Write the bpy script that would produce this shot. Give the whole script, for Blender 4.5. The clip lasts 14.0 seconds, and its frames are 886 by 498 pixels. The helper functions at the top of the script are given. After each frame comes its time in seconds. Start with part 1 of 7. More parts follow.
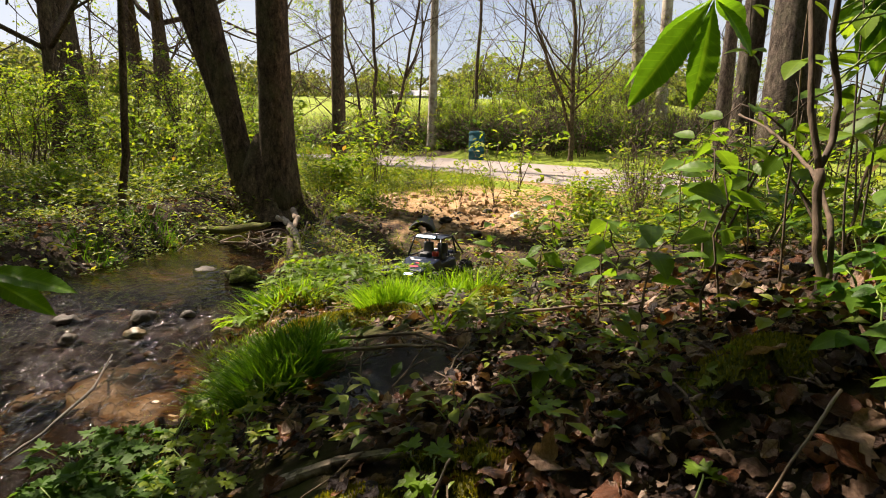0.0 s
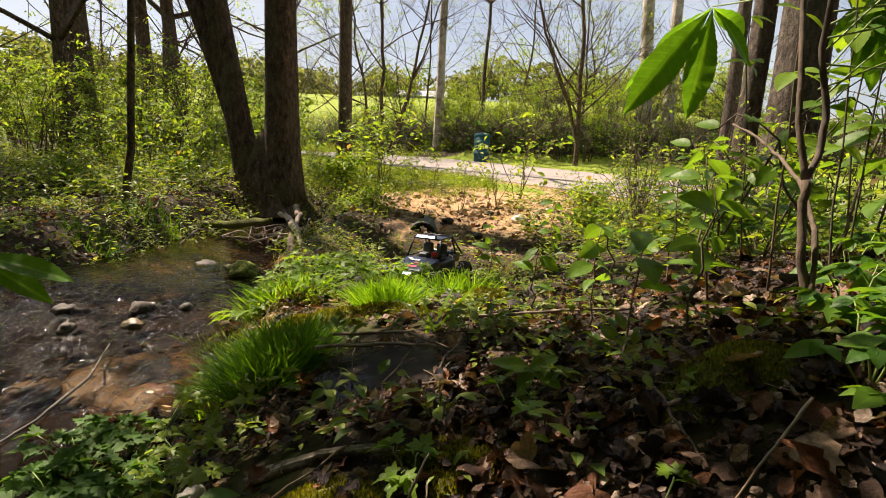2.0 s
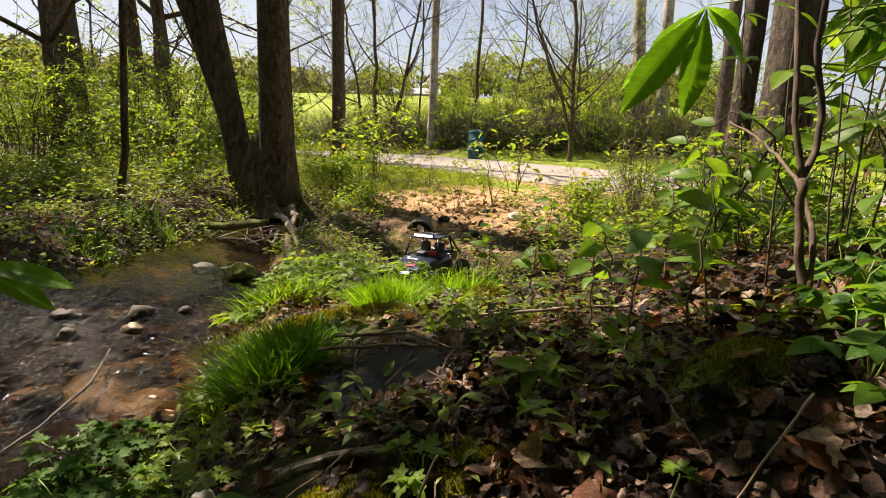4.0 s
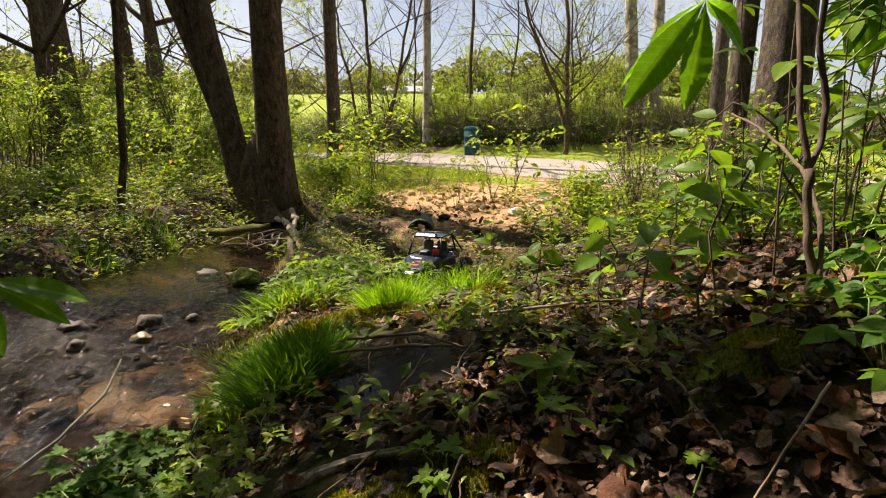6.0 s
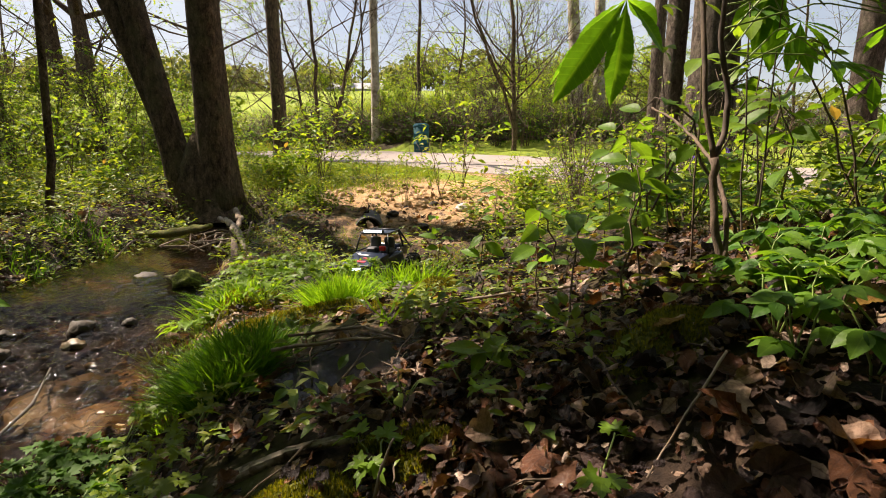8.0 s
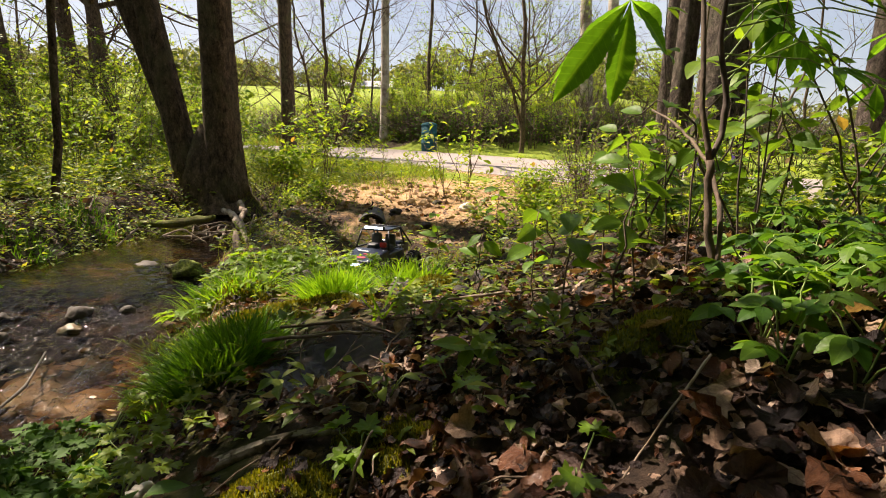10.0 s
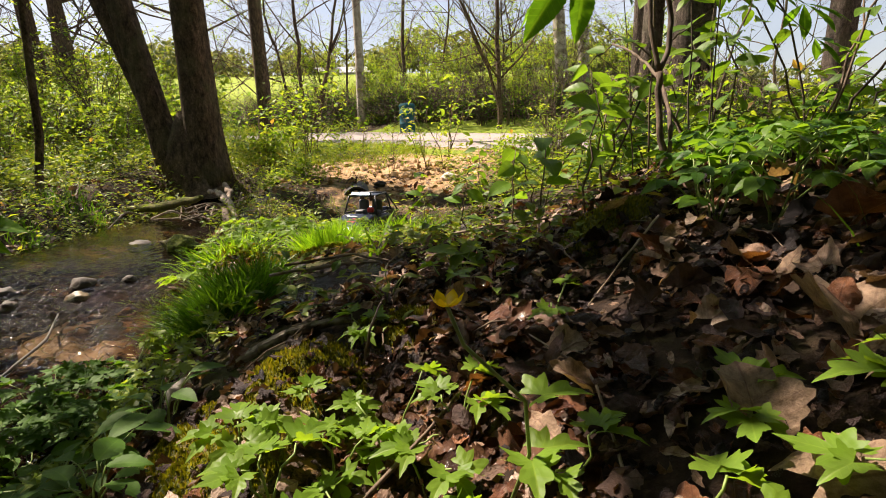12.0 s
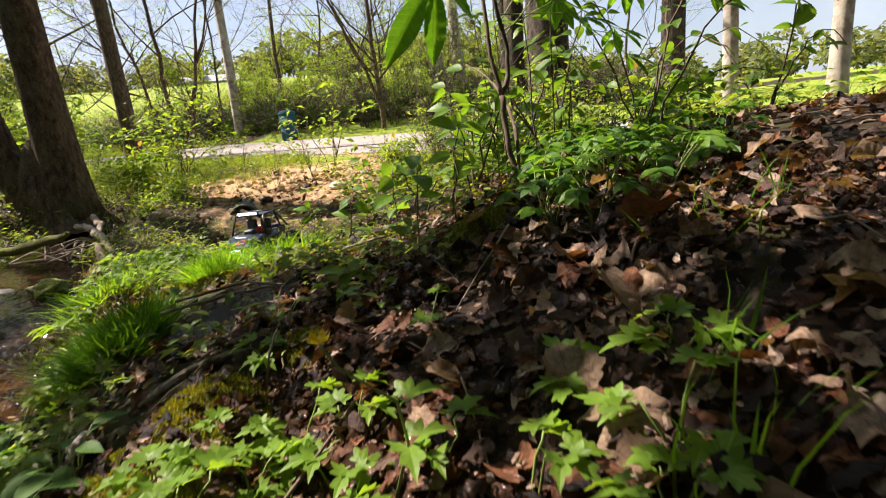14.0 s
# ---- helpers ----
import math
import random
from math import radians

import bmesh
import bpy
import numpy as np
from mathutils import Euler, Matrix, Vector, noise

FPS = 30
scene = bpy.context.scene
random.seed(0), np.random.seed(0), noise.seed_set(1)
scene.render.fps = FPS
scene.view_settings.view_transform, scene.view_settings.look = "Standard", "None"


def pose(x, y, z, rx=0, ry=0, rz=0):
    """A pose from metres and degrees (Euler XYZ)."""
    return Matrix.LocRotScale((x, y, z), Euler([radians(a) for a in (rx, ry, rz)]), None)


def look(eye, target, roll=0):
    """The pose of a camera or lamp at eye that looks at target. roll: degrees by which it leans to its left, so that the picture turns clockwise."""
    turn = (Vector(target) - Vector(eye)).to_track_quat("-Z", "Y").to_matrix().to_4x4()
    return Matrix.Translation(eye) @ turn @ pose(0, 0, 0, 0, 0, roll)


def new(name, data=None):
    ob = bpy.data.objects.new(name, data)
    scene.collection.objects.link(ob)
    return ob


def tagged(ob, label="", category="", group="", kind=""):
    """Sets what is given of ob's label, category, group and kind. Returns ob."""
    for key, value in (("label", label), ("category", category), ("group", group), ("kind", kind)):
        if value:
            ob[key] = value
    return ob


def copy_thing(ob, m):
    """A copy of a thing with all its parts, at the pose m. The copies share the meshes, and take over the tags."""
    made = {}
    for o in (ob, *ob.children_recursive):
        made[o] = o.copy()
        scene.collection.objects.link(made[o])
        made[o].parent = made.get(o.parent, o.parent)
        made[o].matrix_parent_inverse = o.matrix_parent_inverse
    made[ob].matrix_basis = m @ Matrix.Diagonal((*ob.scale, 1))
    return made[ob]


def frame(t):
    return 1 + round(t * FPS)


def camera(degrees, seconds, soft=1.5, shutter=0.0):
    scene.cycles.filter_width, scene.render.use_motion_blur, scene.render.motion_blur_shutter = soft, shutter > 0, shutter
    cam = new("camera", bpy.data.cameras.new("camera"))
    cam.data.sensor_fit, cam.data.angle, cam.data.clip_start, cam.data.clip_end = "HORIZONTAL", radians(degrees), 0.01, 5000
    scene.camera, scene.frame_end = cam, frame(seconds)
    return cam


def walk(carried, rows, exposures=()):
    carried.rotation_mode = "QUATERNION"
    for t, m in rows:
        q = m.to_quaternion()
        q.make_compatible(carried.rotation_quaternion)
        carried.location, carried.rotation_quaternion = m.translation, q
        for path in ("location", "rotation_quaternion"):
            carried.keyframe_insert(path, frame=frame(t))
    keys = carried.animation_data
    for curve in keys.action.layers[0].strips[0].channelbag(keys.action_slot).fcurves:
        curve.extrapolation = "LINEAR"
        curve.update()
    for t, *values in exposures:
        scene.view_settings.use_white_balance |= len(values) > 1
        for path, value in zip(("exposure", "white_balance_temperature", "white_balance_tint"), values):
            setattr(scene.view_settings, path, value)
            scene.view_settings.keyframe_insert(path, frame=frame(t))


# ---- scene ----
cam = camera(79.3, 14.0, soft=1.0, shutter=0.4)
PATH = [
    (0, (0.043, -0.129, 0.475), (0.009, 1.84, 0.125), 0.9),
    (0.5, (0.059, -0.105, 0.471), (0.041, 1.866, 0.137), 2.1),
    (1, (0.079, -0.134, 0.47), (0.077, 1.835, 0.116), 2.9),
    (1.5, (0.057, -0.123, 0.471), (0.021, 1.846, 0.124), 2.2),
    (2, (0.061, -0.139, 0.476), (0.015, 1.831, 0.129), 2.5),
    (2.5, (0.053, -0.12, 0.482), (0.015, 1.853, 0.156), 2.1),
    (3, (0.052, -0.127, 0.479), (0.015, 1.844, 0.142), 2.0),
    (5.5, (0.041, -0.155, 0.491), (0.026, 1.812, 0.126), 0.5),
    (6, (0.032, -0.152, 0.491), (0.008, 1.814, 0.124), -0.3),
    (6.5, (0.046, -0.153, 0.49), (0.073, 1.813, 0.124), 0.2),
    (7, (0.064, -0.167, 0.483), (0.19, 1.794, 0.11), 0.8),
    (7.5, (0.042, -0.176, 0.481), (0.176, 1.782, 0.096), -0.8),
    (8, (0.06, -0.171, 0.485), (0.21, 1.788, 0.107), -0.8),
    (8.2, (0.059, -0.168, 0.484), (0.213, 1.789, 0.104), -0.3),
    (10.3, (0.082, -0.17, 0.473), (0.207, 1.791, 0.097), 1.5),
    (10.5, (0.072, -0.19, 0.461), (0.218, 1.774, 0.117), 2.5),
    (11, (0.08, -0.244, 0.443), (0.333, 1.705, 0.07), 0.4),
    (11.5, (0.067, -0.263, 0.427), (0.301, 1.68, 0.018), -2.4),
    (12, (0.062, -0.29, 0.39), (0.249, 1.653, -0.046), -1.9),
    (12.5, (0.055, -0.298, 0.399), (0.236, 1.646, -0.035), -1.8),
    (13, (0.049, -0.383, 0.409), (0.373, 1.536, -0.052), -3.0),
    (13.5, (0.056, -0.428, 0.415), (0.534, 1.449, -0.083), -4.9),
    (14, (0.077, -0.373, 0.434), (0.627, 1.493, -0.032), -6.2),
]
walk(cam, [(t, look(eye, target, roll)) for t, eye, target, roll in PATH], [(0.0, 1.36, 7000, 19), (8.0, 1.38, 7000, 19), (12.5, 1.5, 6850, 20), (14.0, 1.54, 6400, 19)])

# ---- world and sun ----
SUN_AZ, SUN_EL = -50.0, 55.0
world = bpy.data.worlds.new("world")
scene.world = world
world.use_nodes = True
sky = world.node_tree.nodes.new("ShaderNodeTexSky")
sky.sky_type, sky.sun_disc = "NISHITA", False
sky.sun_elevation, sky.sun_rotation = radians(SUN_EL), radians(SUN_AZ)
sky.air_density, sky.dust_density, sky.ozone_density = 1.0, 1.8, 0.6
cloud = world.node_tree.nodes.new("ShaderNodeTexNoise")
cloud.inputs["Scale"].default_value, cloud.inputs["Detail"].default_value, cloud.inputs["Roughness"].default_value = 2.6, 6.0, 0.62
thin = world.node_tree.nodes.new("ShaderNodeMapRange")
for k, v in (("From Min", 0.42), ("From Max", 0.68), ("To Min", 0.3), ("To Max", 0.85)):
    thin.inputs[k].default_value = v
veil = world.node_tree.nodes.new("ShaderNodeMix")
veil.data_type = "RGBA"
veil.inputs[7].default_value = (5.6, 6.5, 7.1, 1)
world.node_tree.links.new(world.node_tree.nodes.new("ShaderNodeTexCoord").outputs["Generated"], cloud.inputs["Vector"])
world.node_tree.links.new(cloud.outputs["Fac"], thin.inputs["Value"])
world.node_tree.links.new(thin.outputs[0], veil.inputs[0])
world.node_tree.links.new(sky.outputs[0], veil.inputs[6])
world.node_tree.links.new(veil.outputs[2], world.node_tree.nodes["Background"].inputs[0])
world.node_tree.nodes["Background"].inputs[1].default_value = 0.053
sun = new("sun", bpy.data.lights.new("sun", "SUN"))
sun.data.energy, sun.data.angle, sun.data.color = 5.0, radians(0.5), (1.0, 0.91, 0.77)
TO_SUN = Vector((math.sin(radians(SUN_AZ)) * math.cos(radians(SUN_EL)), math.cos(radians(SUN_AZ)) * math.cos(radians(SUN_EL)), math.sin(radians(SUN_EL))))
sun.matrix_world = Matrix.Translation((0, 0, 30)) @ TO_SUN.to_track_quat("Z", "Y").to_matrix().to_4x4()


# ---- materials ----
def shader(name):
    m = bpy.data.materials.new(name)
    m.use_nodes = True
    return m, m.node_tree, m.node_tree.nodes["Principled BSDF"]


def coords(nt, kind="Object"):
    return nt.nodes.new("ShaderNodeTexCoord").outputs[kind]


def noise_of(nt, vec, scale, detail=4.0, rough=0.6, stretch=None):
    if stretch:
        mp = nt.nodes.new("ShaderNodeMapping")
        mp.inputs["Scale"].default_value = stretch
        nt.links.new(vec, mp.inputs[0])
        vec = mp.outputs[0]
    n = nt.nodes.new("ShaderNodeTexNoise")
    n.inputs["Scale"].default_value, n.inputs["Detail"].default_value, n.inputs["Roughness"].default_value = scale, detail, rough
    nt.links.new(vec, n.inputs["Vector"])
    return n.outputs["Fac"]


def ramp(nt, fac, stops):
    r = nt.nodes.new("ShaderNodeValToRGB")
    el = r.color_ramp.elements
    while len(el) < len(stops):
        el.new(0.5)
    for e, (p, c) in zip(el, stops):
        e.position, e.color = p, (*c, 1) if len(c) == 3 else c
    nt.links.new(fac, r.inputs[0])
    return r.outputs[0]


def mix(nt, fac, a, b, blend="MIX"):
    n = nt.nodes.new("ShaderNodeMix")
    n.data_type, n.blend_type = "RGBA", blend
    for s, v in ((n.inputs[0], fac), (n.inputs[6], a), (n.inputs[7], b)):
        if isinstance(v, (int, float)):
            s.default_value = v
        elif isinstance(v, tuple):
            s.default_value = (*v, 1)
        else:
            nt.links.new(v, s)
    return n.outputs[2]


def bump(nt, bsdf, height, strength, dist):
    b = nt.nodes.new("ShaderNodeBump")
    b.inputs["Strength"].default_value, b.inputs["Distance"].default_value = strength, dist
    nt.links.new(height, b.inputs["Height"])
    nt.links.new(b.outputs[0], bsdf.inputs["Normal"])


def surf(name, dark, light, scale, rough=0.7, relief=0.5, depth=0.005, metal=0.0, stretch=None, patch=None, patch_scale=1.5, patch_at=(0.5, 0.62), coat=0.0):
    m, nt, b = shader(name)
    vec = coords(nt)
    f = noise_of(nt, vec, scale, 6, 0.65, stretch)
    col = ramp(nt, f, [(0.3, dark), (0.7, light)])
    if patch:
        g = ramp(nt, noise_of(nt, vec, patch_scale, 5, 0.6), [(patch_at[0], (0, 0, 0)), (patch_at[1], (1, 1, 1))])
        col = mix(nt, g, col, patch)
    nt.links.new(col, b.inputs["Base Color"])
    b.inputs["Roughness"].default_value, b.inputs["Metallic"].default_value, b.inputs["Coat Weight"].default_value = rough, metal, coat
    if relief:
        bump(nt, b, f, relief, depth)
    return m


def leaf_material(name, a, b_, light=0.45, rough=0.42, brown=0.0, relief=0.0, blotch=35, stops=None, veins=0.0, vein_tint=(1.7, 1.5, 1.6)):
    """Thin leaves: gloss on top, light through them, each one a little different."""
    m, nt, b = shader(name)
    rnd = nt.nodes.new("ShaderNodeNewGeometry").outputs["Random Per Island"]
    stops = list(stops or [(0.0, a), (1.0 - brown, b_)])
    if brown:
        stops.append((1.0, (0.22, 0.15, 0.05)))
    col = ramp(nt, rnd, stops)
    f = noise_of(nt, coords(nt), blotch, 5, 0.7)
    col = mix(nt, 0.85 if relief else 0.45, col, ramp(nt, f, [(0.32, (0.38, 0.36, 0.34)), (0.68, (1, 1, 1))]), "MULTIPLY")
    if veins:
        at = nt.nodes.new("ShaderNodeAttribute")
        at.attribute_name = "on_leaf"
        sep = nt.nodes.new("ShaderNodeSeparateXYZ")
        nt.links.new(at.outputs["Vector"], sep.inputs[0])

        def calc(op, p, q=0.0, r=0.0):
            n = nt.nodes.new("ShaderNodeMath")
            n.operation = op
            for s, v in zip(n.inputs, (p, q, r)):
                if isinstance(v, float):
                    s.default_value = v
                else:
                    nt.links.new(v, s)
            return n.outputs[0]

        side = calc("ABSOLUTE", sep.outputs[0])
        wave = calc("SINE", calc("MULTIPLY", calc("MULTIPLY_ADD", side, -0.75, sep.outputs[1]), float(veins)))
        line = calc("MAXIMUM", ramp(nt, wave, [(0.9, (0, 0, 0)), (1.0, (0.5, 0.5, 0.5))]), ramp(nt, side, [(0.008, (1, 1, 1)), (0.02, (0, 0, 0))]))
        col = mix(nt, line, col, mix(nt, 1.0, col, vein_tint, "MULTIPLY"))
        if relief:
            grit = noise_of(nt, coords(nt), 230, 5, 0.75)
            col = mix(nt, 0.6, col, ramp(nt, grit, [(0.35, (0.45, 0.42, 0.4)), (0.6, (1.1, 1.1, 1.1))]), "MULTIPLY")
            bump(nt, b, mix(nt, 0.93, wave, grit), 0.9, relief)
        else:
            bump(nt, b, wave, 0.12, 0.0006)
    nt.links.new(col, b.inputs["Base Color"])
    b.inputs["Roughness"].default_value = rough
    b.inputs["Specular IOR Level"].default_value = 0.22
    if relief and not veins:
        bump(nt, b, noise_of(nt, coords(nt), 170, 4, 0.7), 0.6, relief)
    tr = nt.nodes.new("ShaderNodeBsdfTranslucent")
    nt.links.new(mix(nt, 1.0, col, (1.87, 1.68, 0.62), "MULTIPLY"), tr.inputs[0])
    mx = nt.nodes.new("ShaderNodeMixShader")
    mx.inputs[0].default_value = light
    nt.links.new(b.outputs[0], mx.inputs[1])
    nt.links.new(tr.outputs[0], mx.inputs[2])
    nt.links.new(mx.outputs[0], nt.nodes["Material Output"].inputs[0])
    return m


def plain(name, c, rough=0.5, metal=0.0, var=0.25, scale=40.0):
    return surf(name, tuple(v * (1 - var) for v in c), tuple(min(1, v * (1 + var)) for v in c), scale, rough, 0.15, 0.0008, metal)


def bark(name, dark, light, lichen, fine):
    """Fissured bark: broken upright plates over a fine grain, with lichen patches."""
    m, nt, b = shader(name)
    vec = coords(nt)
    plate, grain = noise_of(nt, vec, 26 * fine, 4, 0.6, (1, 1, 0.45)), noise_of(nt, vec, 95 * fine, 6, 0.7, (1, 1, 0.6))
    h = mix(nt, 0.45, plate, grain)
    col = ramp(nt, h, [(0.38, dark), (0.52, tuple(0.45 * v for v in light)), (0.66, light)])
    col = mix(nt, ramp(nt, noise_of(nt, vec, 3.5, 5, 0.65), [(0.5, (0, 0, 0)), (0.7, (0.6, 0.6, 0.6))]), col, lichen)
    nt.links.new(col, b.inputs["Base Color"])
    b.inputs["Roughness"].default_value, b.inputs["Specular IOR Level"].default_value = 0.95, 0.15
    bump(nt, b, h, 1.0, 0.03 / fine)
    return m


M_BARK = bark("bark_brown", (0.028, 0.02, 0.014), (0.24, 0.165, 0.112), (0.14, 0.13, 0.07), 1.0)
M_BARK_GREY = bark("bark_grey", (0.03, 0.023, 0.018), (0.22, 0.175, 0.14), (0.13, 0.13, 0.08), 1.3)
M_BARK_PALE = surf("bark_pale", (0.22, 0.18, 0.14), (0.66, 0.6, 0.5), 5, 0.85, 0.6, 0.01, stretch=(1, 1, 0.5), patch=(0.17, 0.13, 0.095), patch_scale=2.5, patch_at=(0.48, 0.62))
M_TWIG = surf("twig_bark", (0.05, 0.034, 0.022), (0.17, 0.115, 0.072), 90, 0.85, 0.8, 0.003, stretch=(1, 1, 0.4))
M_TWIG_DARK = surf("dark_twig_bark", (0.04, 0.028, 0.02), (0.12, 0.085, 0.06), 40, 0.85, 0.5, 0.003)
M_DEADWOOD = surf("dead_wood", (0.10, 0.072, 0.05), (0.36, 0.28, 0.21), 45, 0.85, 0.8, 0.003, stretch=(0.25, 1, 1), patch=(0.13, 0.085, 0.05), patch_scale=12, patch_at=(0.5, 0.6))
M_LOG = surf("weathered_log", (0.13, 0.10, 0.075), (0.44, 0.37, 0.29), 38, 0.9, 1.0, 0.005, stretch=(0.25, 1, 1), patch=(0.07, 0.055, 0.035), patch_scale=26, patch_at=(0.48, 0.6))
M_LEAF_TREE = leaf_material("spring_tree_leaf", (0.085, 0.19, 0.022), (0.28, 0.36, 0.05), 0.56)
M_LEAF_SHRUB = leaf_material("shrub_leaf", (0.085, 0.19, 0.022), (0.27, 0.36, 0.045), 0.55, brown=0.04)
M_LEAF_GROUND = leaf_material("ground_herb_leaf", (0.055, 0.125, 0.018), (0.26, 0.33, 0.042), 0.52, brown=0.06)
M_LEAF_BUCKEYE = leaf_material("buckeye_leaf", (0.045, 0.145, 0.012), (0.11, 0.25, 0.02), 0.55, 0.36, veins=88.0, vein_tint=(1.7, 1.45, 1.6))
M_LEAF_PALMATE = leaf_material("palmate_herb_leaf", (0.045, 0.135, 0.016), (0.17, 0.30, 0.03), 0.48, 0.45, veins=26.0, vein_tint=(1.25, 1.2, 1.25))
M_LEAF_LOBED = leaf_material("lobed_leaf", (0.07, 0.18, 0.018), (0.23, 0.35, 0.035), 0.5, 0.45, veins=30.0, vein_tint=(1.25, 1.15, 1.3))
M_LEAF_DARK = leaf_material("dark_herb_leaf", (0.035, 0.10, 0.012), (0.085, 0.18, 0.018), 0.45, 0.6, veins=24.0, vein_tint=(1.2, 1.15, 1.2))
# tuft grass in two copies: sunlit and shaded tone put into the colour
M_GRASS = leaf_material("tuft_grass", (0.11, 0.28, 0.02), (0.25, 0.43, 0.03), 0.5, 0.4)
M_GRASS_DARK_SHADED = leaf_material("dark_shaded_tuft_grass", (0.032, 0.105, 0.009), (0.11, 0.24, 0.017), 0.45, 0.4)
M_VERGE = leaf_material("verge_grass", (0.10, 0.20, 0.02), (0.24, 0.30, 0.04), 0.4, 0.5, brown=0.12)
M_DRY = leaf_material("dry_leaf", (0, 0, 0), (0, 0, 0), 0.18, 0.5, relief=0.003, blotch=70, veins=34.0, vein_tint=(0.68, 0.6, 0.6), stops=[(0.0, (0.012, 0.008, 0.008)), (0.34, (0.045, 0.026, 0.022)), (0.6, (0.13, 0.078, 0.06)), (0.84, (0.34, 0.22, 0.15)), (1.0, (0.58, 0.45, 0.36))])
M_DRY_RED = leaf_material("wet_red_leaf", (0.07, 0.026, 0.016), (0.29, 0.125, 0.06), 0.15, 0.28, relief=0.003, blotch=70, veins=34.0, vein_tint=(0.65, 0.6, 0.58))
M_TAN_LEAF = leaf_material("tan_dead_leaf", (0.16, 0.095, 0.055), (0.52, 0.37, 0.25), 0.2, 0.5, relief=0.003, blotch=60, veins=34.0, vein_tint=(0.68, 0.6, 0.6))
M_WET = leaf_material("soaked_leaf", (0.03, 0.014, 0.010), (0.17, 0.085, 0.05), 0.1, 0.12, relief=0.003, blotch=120)
M_MOSS = surf("moss", (0.03, 0.045, 0.006), (0.16, 0.16, 0.015), 60, 0.95, 1.0, 0.01, patch=(0.10, 0.075, 0.03), patch_scale=14, patch_at=(0.5, 0.7))
M_MOSS_GREEN = surf("green_moss", (0.03, 0.045, 0.008), (0.26, 0.30, 0.03), 70, 0.95, 1.0, 0.015, patch=(0.05, 0.042, 0.02), patch_scale=16, patch_at=(0.5, 0.64))
M_ROCK = surf("wet_brown_stone", (0.012, 0.009, 0.006), (0.065, 0.046, 0.026), 14, 0.75, 0.9, 0.01, patch=(0.06, 0.05, 0.035), patch_scale=9)
M_TAN_STONE = surf("wet_tan_stone", (0.04, 0.027, 0.012), (0.30, 0.20, 0.085), 22, 0.45, 0.9, 0.01, patch=(0.05, 0.045, 0.012), patch_scale=11, patch_at=(0.46, 0.6))
M_AMBER_STONE = surf("wet_amber_stone", (0.10, 0.06, 0.018), (0.34, 0.21, 0.07), 16, 0.5, 0.8, 0.006, patch=(0.08, 0.05, 0.035), patch_scale=22)
M_PALE_STONE = surf("pale_stone", (0.35, 0.31, 0.26), (0.62, 0.57, 0.5), 25, 0.7, 0.5, 0.003)
M_PETAL = leaf_material("yellow_petal", (0.80, 0.55, 0.01), (0.86, 0.62, 0.01), 0.3, 0.25)
M_VIOLET = leaf_material("violet_petal", (0.12, 0.06, 0.5), (0.2, 0.1, 0.6), 0.3, 0.5)
M_STEM = plain("green_stem", (0.17, 0.24, 0.05), 0.5)
M_BIN = plain("teal_painted_steel", (0.006, 0.085, 0.105), 0.85, 0.0, 0.3, 9)
M_RUBBER = surf("muddy_rubber", (0.010, 0.010, 0.010), (0.035, 0.032, 0.03), 60, 0.8, 0.6, 0.001, patch=(0.10, 0.075, 0.05), patch_scale=30, patch_at=(0.56, 0.75))
M_BLACK = plain("black_plastic", (0.018, 0.018, 0.02), 0.42)
M_BODY = plain("blue_black_body_panel", (0.008, 0.015, 0.036), 0.3, 0.0, 0.3, 12)
M_STEEL = plain("bare_steel", (0.5, 0.5, 0.52), 0.3, 0.9)
M_SEAT = plain("grey_interior", (0.07, 0.072, 0.08), 0.5)
M_RED = plain("red_plastic", (0.55, 0.02, 0.02), 0.4)
M_STICKER = plain("white_sticker", (0.75, 0.75, 0.78), 0.4)
M_PINK = plain("red_sticker", (0.55, 0.05, 0.08), 0.4)
M_WALL = plain("pale_grey_wall", (0.30, 0.30, 0.32), 0.8, 0, 0.06, 2)
M_ROOF = plain("weathered_roof", (0.30, 0.30, 0.32), 0.7, 0, 0.12, 2)
M_PIPE = plain("dusty_black_pipe", (0.045, 0.043, 0.04), 0.7)


def glass_dark(name):
    m, nt, b = shader(name)
    b.inputs["Base Color"].default_value = (0.02, 0.025, 0.03, 1)
    b.inputs["Roughness"].default_value = 0.05
    return m


M_GLASS = glass_dark("dark_window_glass")


def lamp_material():
    m, nt, b = shader("lit_light_bar")
    b.inputs["Base Color"].default_value = (0.8, 0.85, 0.9, 1)
    b.inputs["Emission Color"].default_value = (0.6, 0.8, 1.0, 1)
    b.inputs["Emission Strength"].default_value = 1.8
    return m


M_LED = lamp_material()


